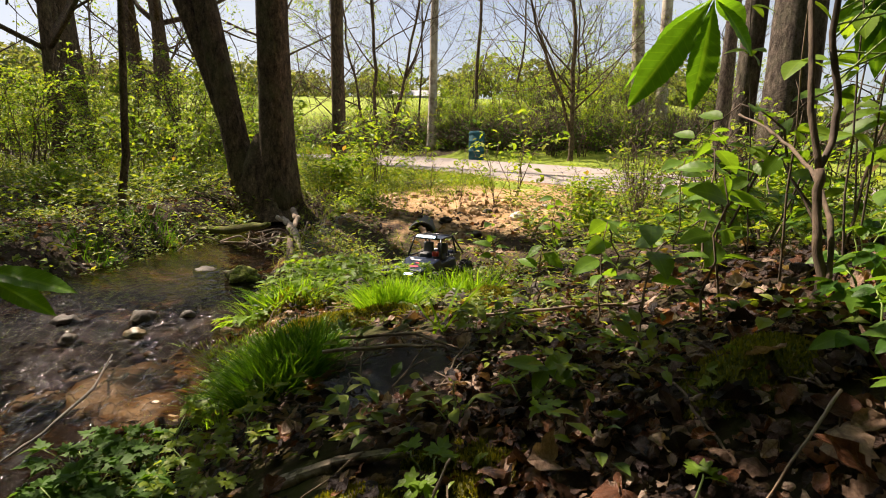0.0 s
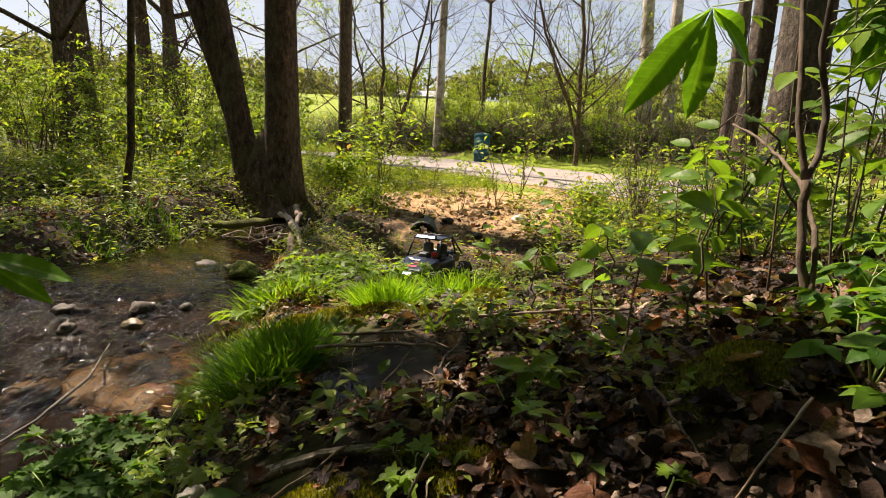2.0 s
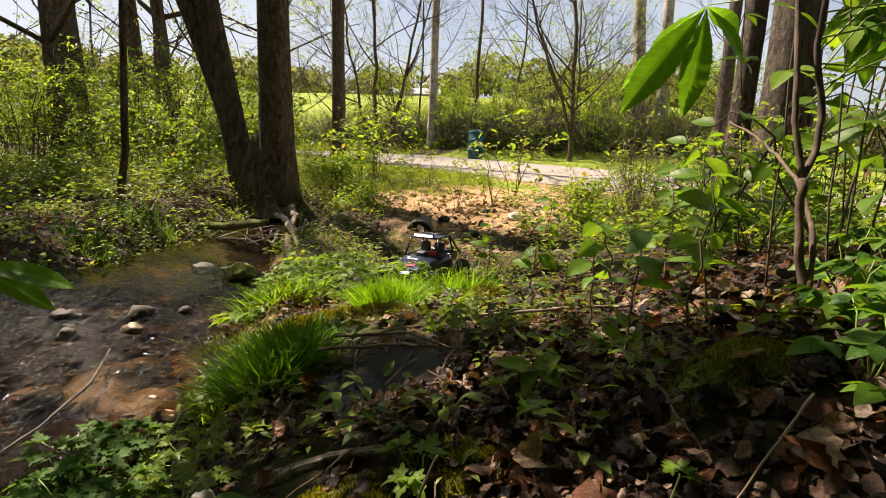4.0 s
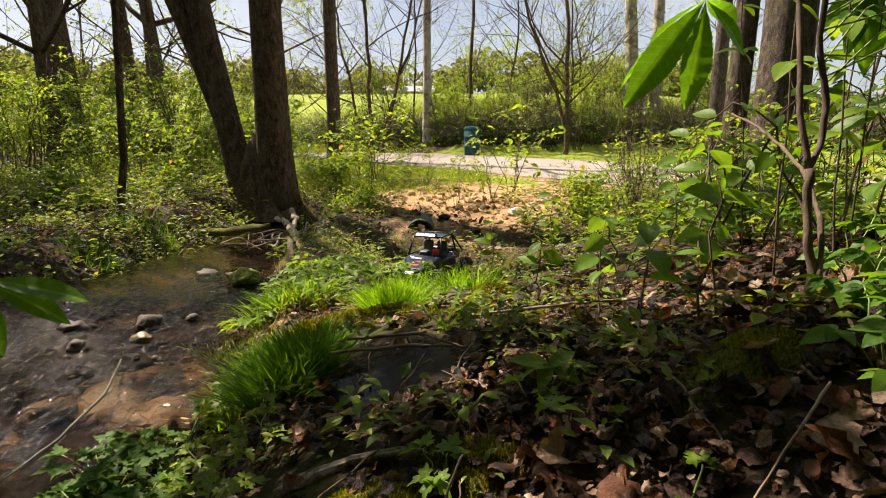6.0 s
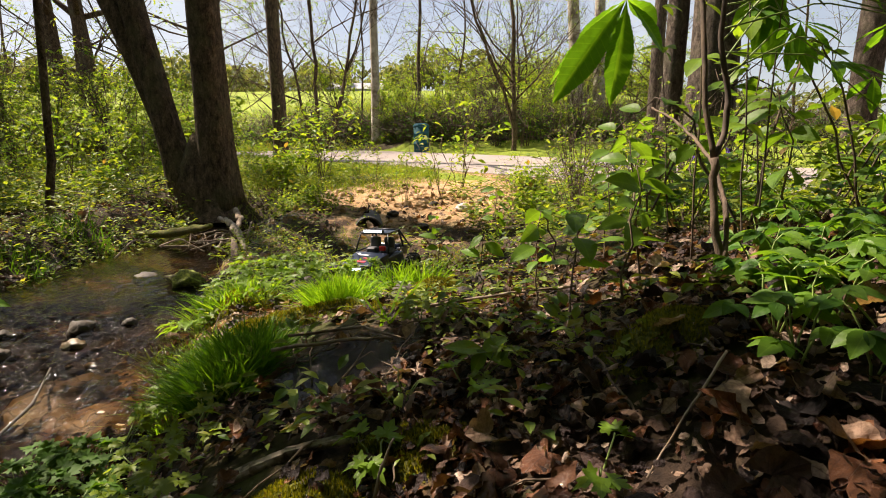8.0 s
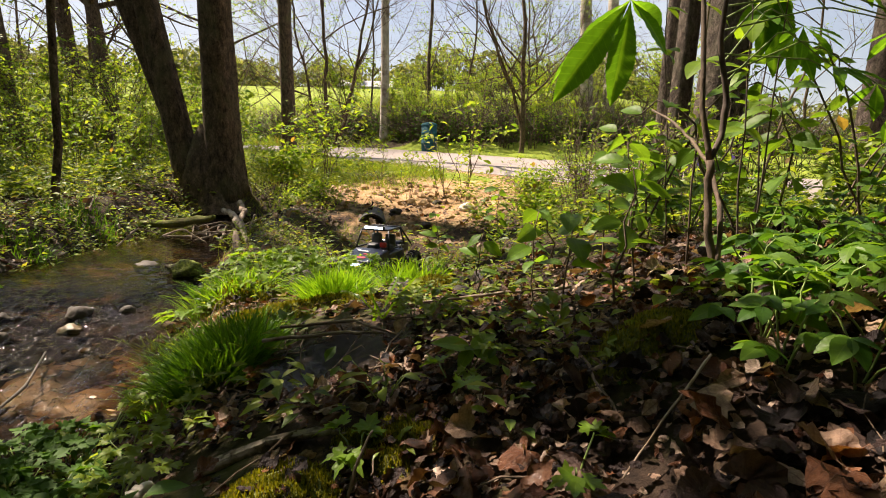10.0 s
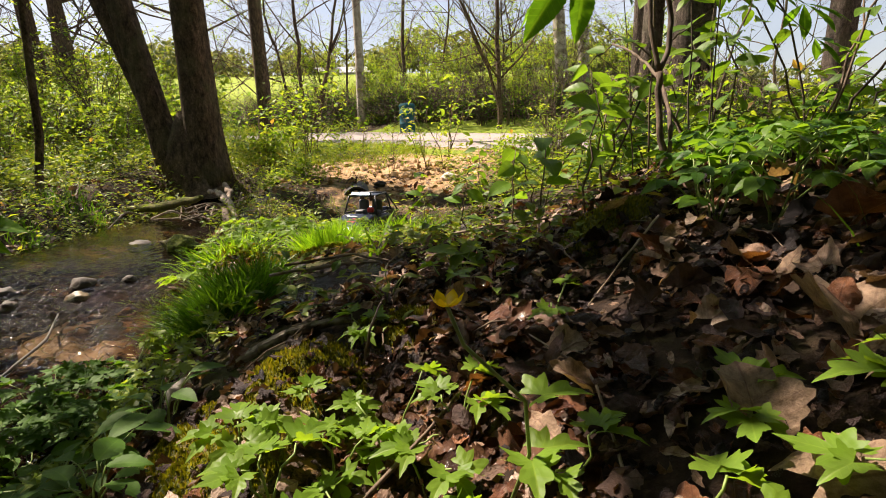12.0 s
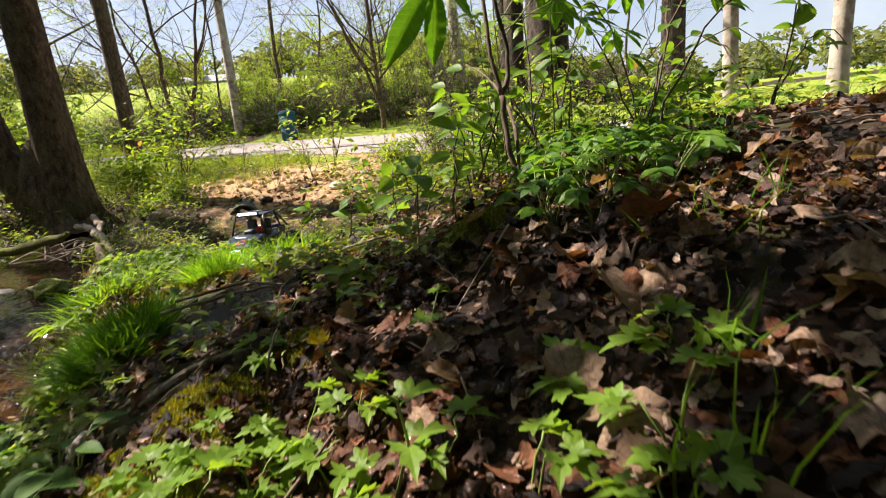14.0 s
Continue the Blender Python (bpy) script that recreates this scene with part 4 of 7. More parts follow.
def lathe(profile, seg=24):
    pr = np.array(profile, float)
    a = np.arange(seg) * 2 * np.pi / seg
    v = np.stack([pr[:, 0, None] * np.cos(a), pr[:, 0, None] * np.sin(a), np.repeat(pr[:, 1, None], seg, 1)], -1).reshape(-1, 3)
    i, j = np.meshgrid(np.arange(len(pr) - 1), np.arange(seg), indexing="ij")
    k = (j + 1) % seg
    return v, np.stack([i * seg + j, i * seg + k, (i + 1) * seg + k, (i + 1) * seg + j], -1).reshape(-1, 4)


def make_bin():
    x, y = 0.56, 12.45
    b = thing("trash_can", (x, y, gz(x, y)), "teal painted steel litter drum beside the path", "trash can")
    Pile().add(*lathe([(0.0, 0.0), (0.165, 0.0), (0.175, 0.02), (0.178, 0.2), (0.185, 0.205), (0.185, 0.22), (0.178, 0.225), (0.178, 0.42), (0.185, 0.425), (0.185, 0.44), (0.178, 0.445), (0.178, 0.60), (0.17, 0.60), (0.16, 0.05), (0.0, 0.05)])).make("drum", M_BIN, b)
    Pile().add(*lathe([(0.183, 0.585), (0.19, 0.60), (0.185, 0.63), (0.15, 0.66), (0.085, 0.675), (0.08, 0.665), (0.14, 0.645), (0.175, 0.615), (0.183, 0.585)])).make("lid", M_BIN, b, "domed lid with a round opening")


make_bin()


# ---- woodland floor ----
def masked(rng, n, x0, x1, y0, y1, keep):
    x, y = rng.uniform(x0, x1, n), rng.uniform(y0, y1, n)
    k = keep(x, y) > rng.uniform(0, 1, n)
    x, y = x[k], y[k]
    return np.stack([x, y, ground_z(x, y)], -1)


def patchy(x, y, scale, seed):
    return np.array([noise.noise((a * scale, b * scale, seed)) for a, b in zip(x, y)])


def dry(x, y):
    """1 away from brook and path."""
    d = np.abs(x - stream_x(y))
    s = path_side(x, y)
    half = 0.42 + 0.10 * np.sin(1.3 * y + 0.6)
    return ((d > half) | (y > 4.7)) * ((s < -0.12) | (s > 3.55))


def clump_leaves(rng, at, per, reach, leaf, lift):
    """Low herbs: leaves that fan out from each spot."""
    n = len(at)
    a = rng.uniform(0, 2 * np.pi, (n, per))
    size = rng.uniform(0.7, 1.4, (n, 1)) * np.ones((1, per))
    r = reach * size * rng.uniform(0.05, 1, (n, per))
    h = lift * size * rng.uniform(0.2, 1, (n, per))
    p = at[:, None] + np.stack([np.cos(a) * r, np.sin(a) * r, h], -1)
    el = rng.uniform(-0.2, 0.7, (n, per))
    d = np.stack([np.cos(a), np.sin(a), el], -1).reshape(-1, 3)
    m = n * per
    up = np.stack([rng.normal(0, 0.3, m), rng.normal(0, 0.3, m), np.ones(m)], -1)
    return p.reshape(-1, 3), frames(d, up), (leaf * size * rng.uniform(0.6, 1.3, (n, per))).ravel()


def make_cover():
    rng = np.random.default_rng(31)
    pile = Pile()
    # herbs on the brook's left bank
    at = masked(rng, 11500, -6.5, -1.2, 1.6, 9.5, lambda x, y: dry(x, y) * (0.42 + 2.2 * patchy(x, y, 1.9, 1.0)) * (0.4 + 0.6 * smooth(y, 3.0, 4.2)))
    pile.sow(SMALL_LEAF, *clump_leaves(rng, at, 9, 0.07, 0.036, 0.16))
    # fine growth on the brook's far edge
    at = masked(rng, 4200, -3.6, -1.3, 1.3, 4.4, lambda x, y: dry(x, y) * (0.4 + 2.0 * patchy(x, y, 2.4, 6.0)))
    pile.sow(SMALL_LEAF, *clump_leaves(rng, at, 8, 0.04, 0.022, 0.045))
    # between brook and path
    at = masked(rng, 4200, -1.6, 3.2, 2.2, 7.6, lambda x, y: dry(x, y) * (path_side(x, y) < -0.55) * (0.55 + 1.6 * patchy(x, y, 1.3, 2.0)) * (1 - 1.2 * np.exp(-((x + 0.16) / 0.3) ** 2 - ((y - 3.15) / 0.4) ** 2)) * (1 - 1.5 * np.exp(-((x - 0.5) / 0.9) ** 2 - ((y - 4.5) / 1.15) ** 2)))
    pile.sow(SMALL_LEAF, *clump_leaves(rng, at, 10, 0.055, 0.027, 0.085))
    # right bank
    at = masked(rng, 2600, 0.45, 5.5, 0.9, 4.5, lambda x, y: dry(x, y) * (0.8 + 1.0 * patchy(x, y, 1.5, 3.0)))
    pile.sow(SMALL_LEAF, *clump_leaves(rng, at, 10, 0.065, 0.033, 0.12))
    # small herbs of the near ground
    at = masked(rng, 900, -0.75, 0.5, 0.35, 2.3, lambda x, y: dry(x, y) * (0.42 + 1.1 * patchy(x, y, 4, 4.0)) * (1 - np.exp(-((x + 0.06) / 0.2) ** 4 - ((y - 0.74) / 0.17) ** 4)))
    pile.sow(SMALL_LEAF, *clump_leaves(rng, at, 8, 0.035, 0.024, 0.05))
    tagged(pile.make("ground_cover", M_LEAF_GROUND, smooth=False), "low green spring herbs covering the woodland floor", "ground cover", kind="stuff")
    # grass beside the path and on the banks
    pile = Pile()
    at = masked(rng, 16000, -6, 6, 4.2, 16, lambda x, y: (np.abs(path_side(x, y) + 0.6) < 0.45) * 0.9 * (x < -0.3) + (np.abs(path_side(x, y) - 4.1) < 0.5) * 0.9 - 0.8 * np.exp(-((x - 0.6) / 0.8) ** 2 - ((y - 4.7) / 1.0) ** 2))
    pile.sow(BLADE, at, upright(len(at), rng, 0.3), np.stack([np.full(len(at), 0.25), *[rng.uniform(0.03, 0.075, len(at))] * 2], -1))
    at = masked(rng, 9000, -1.9, 0.5, 4.5, 8.0, lambda x, y: (path_side(x, y) < -0.1) * (0.75 + 0.9 * patchy(x, y, 1.1, 3.0)) - 0.9 * np.exp(-((x - 0.5) / 0.6) ** 2 - ((y - 4.7) / 0.8) ** 2))
    pile.sow(BLADE, at, upright(len(at), rng, 0.35), np.stack([np.full(len(at), 0.28), *[rng.uniform(0.05, 0.12, len(at))] * 2], -1))
    at = masked(rng, 9000, -1.2, 2.5, 2.3, 6.5, lambda x, y: dry(x, y) * (path_side(x, y) < -0.5) * (0.3 + 1.3 * patchy(x, y, 1.6, 8.0)) * (1 - 1.4 * np.exp(-((x - 0.5) / 0.9) ** 2 - ((y - 4.5) / 1.15) ** 2)))
    pile.sow(BLADE, at, upright(len(at), rng, 0.4), np.stack([np.full(len(at), 0.2), *[rng.uniform(0.05, 0.13, len(at))] * 2], -1))
    tagged(pile.make("verge_grass", M_VERGE, smooth=False), "short uneven grass along the path edges", "grass", kind="stuff")
    # rank grass at the meadow's edge
    pile = Pile()
    at = masked(rng, 15000, -9, 14, 15, 34, lambda x, y: 0.9 - 0.03 * (y - 15))
    pile.sow(BLADE, at, upright(len(at), rng, 0.35), np.stack([np.full(len(at), 1.2), *[rng.uniform(0.15, 0.5, len(at))] * 2], -1))
    tagged(pile.make("meadow_grass", M_VERGE, smooth=False), "rank tall grass at the meadow's lower edge", "grass", kind="stuff")


make_cover()


def lobed_leaf(lobes, depth, tooth, curl, seed, pts=34):
    """A lobed leaf of length about 1 along +y: a fan in two rings."""
    rng = np.random.default_rng(seed)
    a = np.linspace(-2.45, 2.45, pts)
    tri = 1 - 2 * np.abs(a * lobes / 6.283 - np.round(a * lobes / 6.283))
    cut = 1 - 2 * np.abs(a * lobes / 2.094 - np.round(a * lobes / 2.094))
    r = 0.36 + 0.26 * (1 - np.abs(a) / 3.3) + depth * (tri ** 0.55 - 0.6) + tooth * 2.2 * (cut - 0.5) + rng.normal(0, 0.012, pts)
    c = np.array([0, 0.32])
    out = np.stack([np.sin(a) * r, c[1] + np.cos(a) * r], -1)
    mid = c + (out - c) * 0.55
    v = np.vstack([[[0, c[1]]], mid, out])
    rr = np.linalg.norm(v - c, axis=1)
    z = curl * rr ** 2 * np.cos(3 * np.arctan2(v[:, 0], v[:, 1]) + seed) + 0.12 * np.abs(v[:, 0]) - curl * 0.4 * v[:, 1] ** 2
    v = np.column_stack([v, z])
    j = np.arange(pts - 1)
    return v, np.stack([np.zeros(pts - 1, int), 1 + j + 1, 1 + j], -1), np.stack([1 + j, 2 + j, 1 + pts + j + 1, 1 + pts + j], -1)


def dead_leaf_shape(seed):
    """A dry leaf, rolled along its midrib, cockled and torn at the rim."""
    rng = np.random.default_rng(seed)
    rows, cols = 11, 9
    v, q = blade_leaf(rows, cols, rng.uniform(0.42, 0.75), 0.0, 0.0, 0, rng.uniform(0.38, 0.6), 0.7)
    u = np.tile(np.linspace(-1, 1, cols), rows)
    rag = np.repeat(rng.uniform(0.72, 1.12, (rows, 2)), 1, 0)
    v[:, 0] *= np.where(np.abs(u) > 0.9, np.where(u < 0, np.repeat(rag[:, 0], cols), np.repeat(rag[:, 1], cols)), 1)
    flat = v.copy()
    r = rng.uniform(0.16, 0.5)
    v[:, 0], v[:, 2] = r * np.sin(v[:, 0] / r), r * (1 - np.cos(v[:, 0] / r)) * rng.choice([-1, 1, 1])
    bend = rng.uniform(-0.8, 0.8)
    y = v[:, 1] - 0.5
    v[:, 2] += bend * y * y
    v[:, 1] -= 0.3 * abs(bend) * y * np.abs(y)
    v[:, 2] += 0.05 * np.sin(flat[:, 1] * rng.uniform(10, 17) + seed) * u ** 2 + np.array([0.09 * noise.noise((p[0] * 4.5, p[1] * 4.5, seed)) + 0.04 * noise.noise((p[0] * 12, p[1] * 12, seed)) for p in flat])
    return v, q


def dead_lobed(seed):
    v, *g = lobed_leaf(5, 0.10, 0.02, 0.5, seed, 41)
    rng = np.random.default_rng(seed)
    flat = v.copy()
    r = rng.uniform(0.3, 0.6)
    v[:, 2] += r * (1 - np.cos(v[:, 0] / r)) * rng.choice([-1, 1])
    v[:, 0] = r * np.sin(v[:, 0] / r)
    v[:, 2] += np.array([0.16 * noise.noise((p[0] * 3.5, p[1] * 3.5, seed)) + 0.06 * noise.noise((p[0] * 9, p[1] * 9, seed)) for p in flat])
    return (v, *g)


DEAD = [dead_leaf_shape(s) for s in range(9)] + [dead_lobed(s) for s in (1, 2, 4)]


def litter_frames(rng, at, tilt):
    n = len(at)
    e = 0.03
    gx = (ground_z(at[:, 0] + e, at[:, 1]) - ground_z(at[:, 0] - e, at[:, 1])) / (2 * e)
    gy = (ground_z(at[:, 0], at[:, 1] + e) - ground_z(at[:, 0], at[:, 1] - e)) / (2 * e)
    up = unit(np.stack([-gx, -gy, np.ones(n)], -1) + rng.normal(0, tilt, (n, 3)))
    a = rng.uniform(0, 2 * np.pi, n)
    d = np.stack([np.cos(a), np.sin(a), np.zeros(n)], -1)
    d = unit(d - up * (d * up).sum(-1, keepdims=True))
    return frames(d, up)


def bare(x, y):
    """1 where the log, the puddle and the trickle keep the litter off."""
    line = 0.447 + 0.1 * np.clip(-x - 0.08, 0, 1)
    log = (np.abs(y - line) < 0.028) & (x > -0.21) & (x < 0.02) | (np.abs(y - line + 0.05) < 0.04) & (x > -0.2) & (x < 0.0) & (np.sin(90 * x + 60 * y) > -0.2)
    pool = ((x + 0.07) / 0.105) ** 2 + ((y - 0.73) / 0.135) ** 2 < 1
    moss = (((x - 0.065) / 0.062) ** 2 + ((y - 0.425) / 0.055) ** 2 < 1) & (np.sin(70 * x - 40 * y) > -0.55)
    pool |= moss
    return log | pool


def make_litter():
    rng = np.random.default_rng(77)
    zones = [
        (5200, 0.02, 3.2, -0.9, 1.5, lambda x, y: smooth(x, -0.05, 0.25) * 0.95, 0.018, 0.05),
        (2000, 0.02, 0.9, -0.4, 0.9, lambda x, y: smooth(x, -0.05, 0.25) * 0.95, 0.014, 0.044),
        (2200, -0.6, 0.6, 0.3, 2.4, lambda x, y: dry(x, y) * 0.75 * (1 - (np.abs(y - 0.463) < 0.035) * (x < 0.03) * (x > -0.2)) * (1 - 0.72 * np.exp(-((x + 0.08) / 0.13) ** 4 - ((y - 0.74) / 0.16) ** 4)), 0.014, 0.045),
        (5200, -4.5, -1.3, 1.2, 5.0, lambda x, y: dry(x, y) * (0.9 - 0.5 * smooth(y, 3.2, 4.4)), 0.02, 0.055),
        (2400, -1.0, 4.0, 1.5, 5.2, lambda x, y: dry(x, y) * (0.3 + 0.4 * np.exp(-((x - 0.3) / 0.8) ** 2 - ((y - 3.5) / 0.5) ** 2) - 0.25 * np.exp(-((x - 0.5) / 0.9) ** 2 - ((y - 4.6) / 1.0) ** 2)), 0.03, 0.07),
        (7500, 0.0, 0.9, -0.4, 0.75, lambda x, y: smooth(x, -0.05, 0.15) * 0.95, 0.005, 0.017),
        (2900, -0.55, 0.12, -0.12, 0.72, lambda x, y: dry(x, y) * 0.8 * (1 - (np.abs(y - 0.463) < 0.035) * (x < 0.03)), 0.010, 0.034),
    ]
    zones += [
        (110, -0.22, 0.06, 0.58, 0.92, lambda x, y: 0.9 + 0 * x, 0.006, 0.02),
        (1200, -4, 5.0, -4, -0.8, lambda x, y: dry(x, y) * 0.9, 0.04, 0.09),
    ]
    dryp, redp = Pile(), Pile()
    for n, x0, x1, y0, y1, keep, lo, hi in zones:
        at = masked(rng, n, x0, x1, y0, y1, keep)
        at = at[~bare(at[:, 0], at[:, 1])]
        at[:, 2] += rng.uniform(0.002, 0.022, len(at))
        rot, size, kind = litter_frames(rng, at, 0.42), rng.uniform(lo, hi, len(at)), rng.integers(0, len(DEAD), len(at))
        red = rng.uniform(0, 1, len(at)) < 0.2
        for k in range(len(DEAD)):
            for mask, pile in ((~red, dryp), (red, redp)):
                i = (kind == k) & mask
                if i.any():
                    pile.sow(DEAD[k], at[i], rot[i], size[i])
    tagged(dryp.make("leaf_litter", M_DRY), "thick layer of curled brown dead leaves", "leaf litter", kind="stuff")
    tagged(redp.make("wet_leaf_litter", M_DRY_RED), "damp reddish dead leaves among the litter", "leaf litter", kind="stuff")
    pile = Pile()
    at = masked(rng, 420, -0.05, 0.26, -0.15, 0.48, lambda x, y: np.exp(-((x - 0.09) / 0.10) ** 2))
    at[:, 2] += rng.uniform(0.004, 0.02, len(at))
    rot, kind = litter_frames(rng, at, 0.3), rng.integers(0, len(DEAD), len(at))
    for k in range(len(DEAD)):
        if (kind == k).any():
            pile.sow(DEAD[k], at[kind == k], rot[kind == k], rng.uniform(0.018, 0.05, (kind == k).sum()))
    tagged(pile.make("soaked_leaf_litter", M_WET), "glistening soaked dark leaves in the trickle", "leaf litter", kind="stuff")
    # short twigs
    pile = Pile()
    at = masked(rng, 420, -0.6, 2.4, -0.5, 2.2, lambda x, y: dry(x, y) * 0.8)
    at = np.vstack([at, masked(rng, 420, -4, -1.4, 1.5, 5, lambda x, y: dry(x, y) * 0.8)])
    at = np.vstack([at, masked(rng, 22, -0.25, 0.1, 0.55, 1.0, lambda x, y: 0.9 + 0 * x)])
    for p in at:
        a, ln = rng.uniform(0, 2 * np.pi), rng.uniform(0.04, 0.2)
        q = p + np.array([math.cos(a), math.sin(a), 0]) * ln
        q[2] = gz(q[0], q[1])
        pile.add(*tube(curve_points(p + [0, 0, 0.012], q + [0, 0, rng.uniform(0.01, 0.03)], 5, rng.uniform(0, 0.01), 0.004, rng), rng.uniform(0.0008, 0.0028) * np.linspace(1, 0.5, 5), 4))
    tagged(pile.make("fallen_twigs", M_TWIG), "scatter of thin fallen twigs on the litter", "twigs", kind="stuff")


make_litter()


def dead_leaf(at, size, yaw, tilt, shape, mat, label):
    m = Matrix.Translation(at) @ Euler((tilt[0], tilt[1], yaw)).to_matrix().to_4x4() @ Matrix.Scale(size, 4)
    v, *g = DEAD[shape]
    v = np.array([m @ Vector(p) - Vector(at) for p in v])
    ob = Pile().add(v, *g, loc=DEAD[shape][0]).make("dead_leaf", mat)
    ob.location = at
    tagged(ob, label, "dead leaf", "single dead leaves")


def make_dead_leaves():
    rng = np.random.default_rng(8)
    dead_leaf((0.40, 0.02, 0.235), 0.085, 0.2, (0.5, -0.15), 9, M_TAN_LEAF, "large pale tan lobed dead leaf propped on the litter")
    dead_leaf((0.47, 0.09, 0.262), 0.065, -0.9, (0.35, 0.2), 1, M_TAN_LEAF, "long brown curled dead leaf leaning up")
    dead_leaf((0.36, 0.42, 0.262), 0.05, 1.2, (0.1, 0.1), 2, M_DRY, "pale dead leaf lying on the moss mound")
    dead_leaf((0.05, 0.60, 0.105), 0.055, 1.5, (0.1, -0.2), 3, M_DRY, "pale bleached dead leaf beside the puddle")
    dead_leaf((0.11, 0.62, 0.13), 0.06, 0.5, (0.1, 0.1), 4, M_DRY, "grey-brown dead leaf beside the puddle")
    dead_leaf((0.13, 0.30, 0.155), 0.05, 2.4, (0.3, 0.2), 0, M_DRY, "bleached torn dead leaf on wet litter")
    for i in range(64):
        x, y = rng.uniform(0.14, 0.9), rng.uniform(-0.28, 0.5)
        if x < 0.34 and y > 0.2:
            x, y = x + 0.25, y - 0.2
        dead_leaf((x, y, gz(x, y) + rng.uniform(0.012, 0.03)), rng.uniform(0.036, 0.074), rng.uniform(0, 6.3), tuple(rng.normal(0, 0.35, 2)), int(rng.integers(0, len(DEAD))), M_TAN_LEAF if i % 4 else M_DRY_RED,
                  "curled brown dead leaf on the litter" if i % 4 else "damp red-brown dead leaf on the litter")


make_dead_leaves()


# ---- logs, sticks, stones ----
def stick(name, label, pts, radii, mat, seg=9, lumps=0.12, category="stick"):
    rng = np.random.default_rng(int(abs(pts[0][0]) * 1000) + 3)
    p = np.asarray(pts, float)
    n = max(8, len(p) * 4)
    s, si = np.linspace(0, 1, len(p)), np.linspace(0, 1, n)
    q = np.stack([np.interp(si, s, p[:, k]) for k in range(3)], -1)
    q[1:-1] += rng.normal(0, min(radii) * 0.35, (n - 2, 3))
    r = np.interp(si, np.linspace(0, 1, len(radii)), radii) * (1 + rng.normal(0, lumps, n))
    v, f, c = tube(q, r, seg)
    v += rng.normal(0, min(radii) * 0.08, v.shape)
    o = q.mean(0)
    ob = Pile().add(v - o, f, c).make(name, mat)
    ob.location = o
    return tagged(ob, label, category)


def make_log(line, radii):
    """A dead log with stepped breaks, split grain along it and a splintered thin end."""
    rng = np.random.default_rng(51)
    q = np.array([(x, y, gz(x, y) + 0.006 + 0.008 * k / (len(line) - 1)) for k, (x, y) in enumerate(line)])
    s = np.linspace(0, 1, len(q))
    t = np.unique(np.concatenate([s, np.linspace(0, 1, 34)]))
    c = np.stack([np.interp(t, s, q[:, k]) for k in range(3)], -1)
    rad = np.interp(t, s, radii) * (1 + rng.normal(0, 0.035, len(t)))
    axis = (q[-1] - q[0]) / np.linalg.norm(q[-1] - q[0])
    side = np.cross(axis, (0, 0, 1))
    side /= np.linalg.norm(side)
    up = np.cross(side, axis)
    seg = 18
    ribs = 1 + 0.11 * rng.uniform(-1, 1, seg)
    ribs[5] *= 0.74
    ribs[11] *= 0.8
    v = []
    for k in range(len(t)):
        worn = ribs + rng.normal(0, 0.025, seg) + 0.08 * np.sin(9 * t[k] + np.arange(seg) * 1.05)
        tail = rng.uniform(-0.014, 0.006, seg) if k == len(t) - 1 else rng.uniform(-0.005, 0.004, seg) if k == 0 else np.zeros(seg)
        for a in range(seg):
            w = 2 * math.pi * a / seg
            v.append(c[k] + rad[k] * worn[a] * (math.cos(w) * side + math.sin(w) * up) + axis * tail[a])
    f = [(k * seg + a, k * seg + (a + 1) % seg, (k + 1) * seg + (a + 1) % seg, (k + 1) * seg + a) for k in range(len(t) - 1) for a in range(seg)]
    f += [tuple(range(seg))[::-1], tuple((len(t) - 1) * seg + a for a in range(seg))]
    o = c.mean(0)
    me = bpy.data.meshes.new("log")
    me.from_pydata([tuple(p - o) for p in v], [], f)
    me.materials.append(M_LOG)
    ob = new("log", me)
    ob.location = o
    return ob


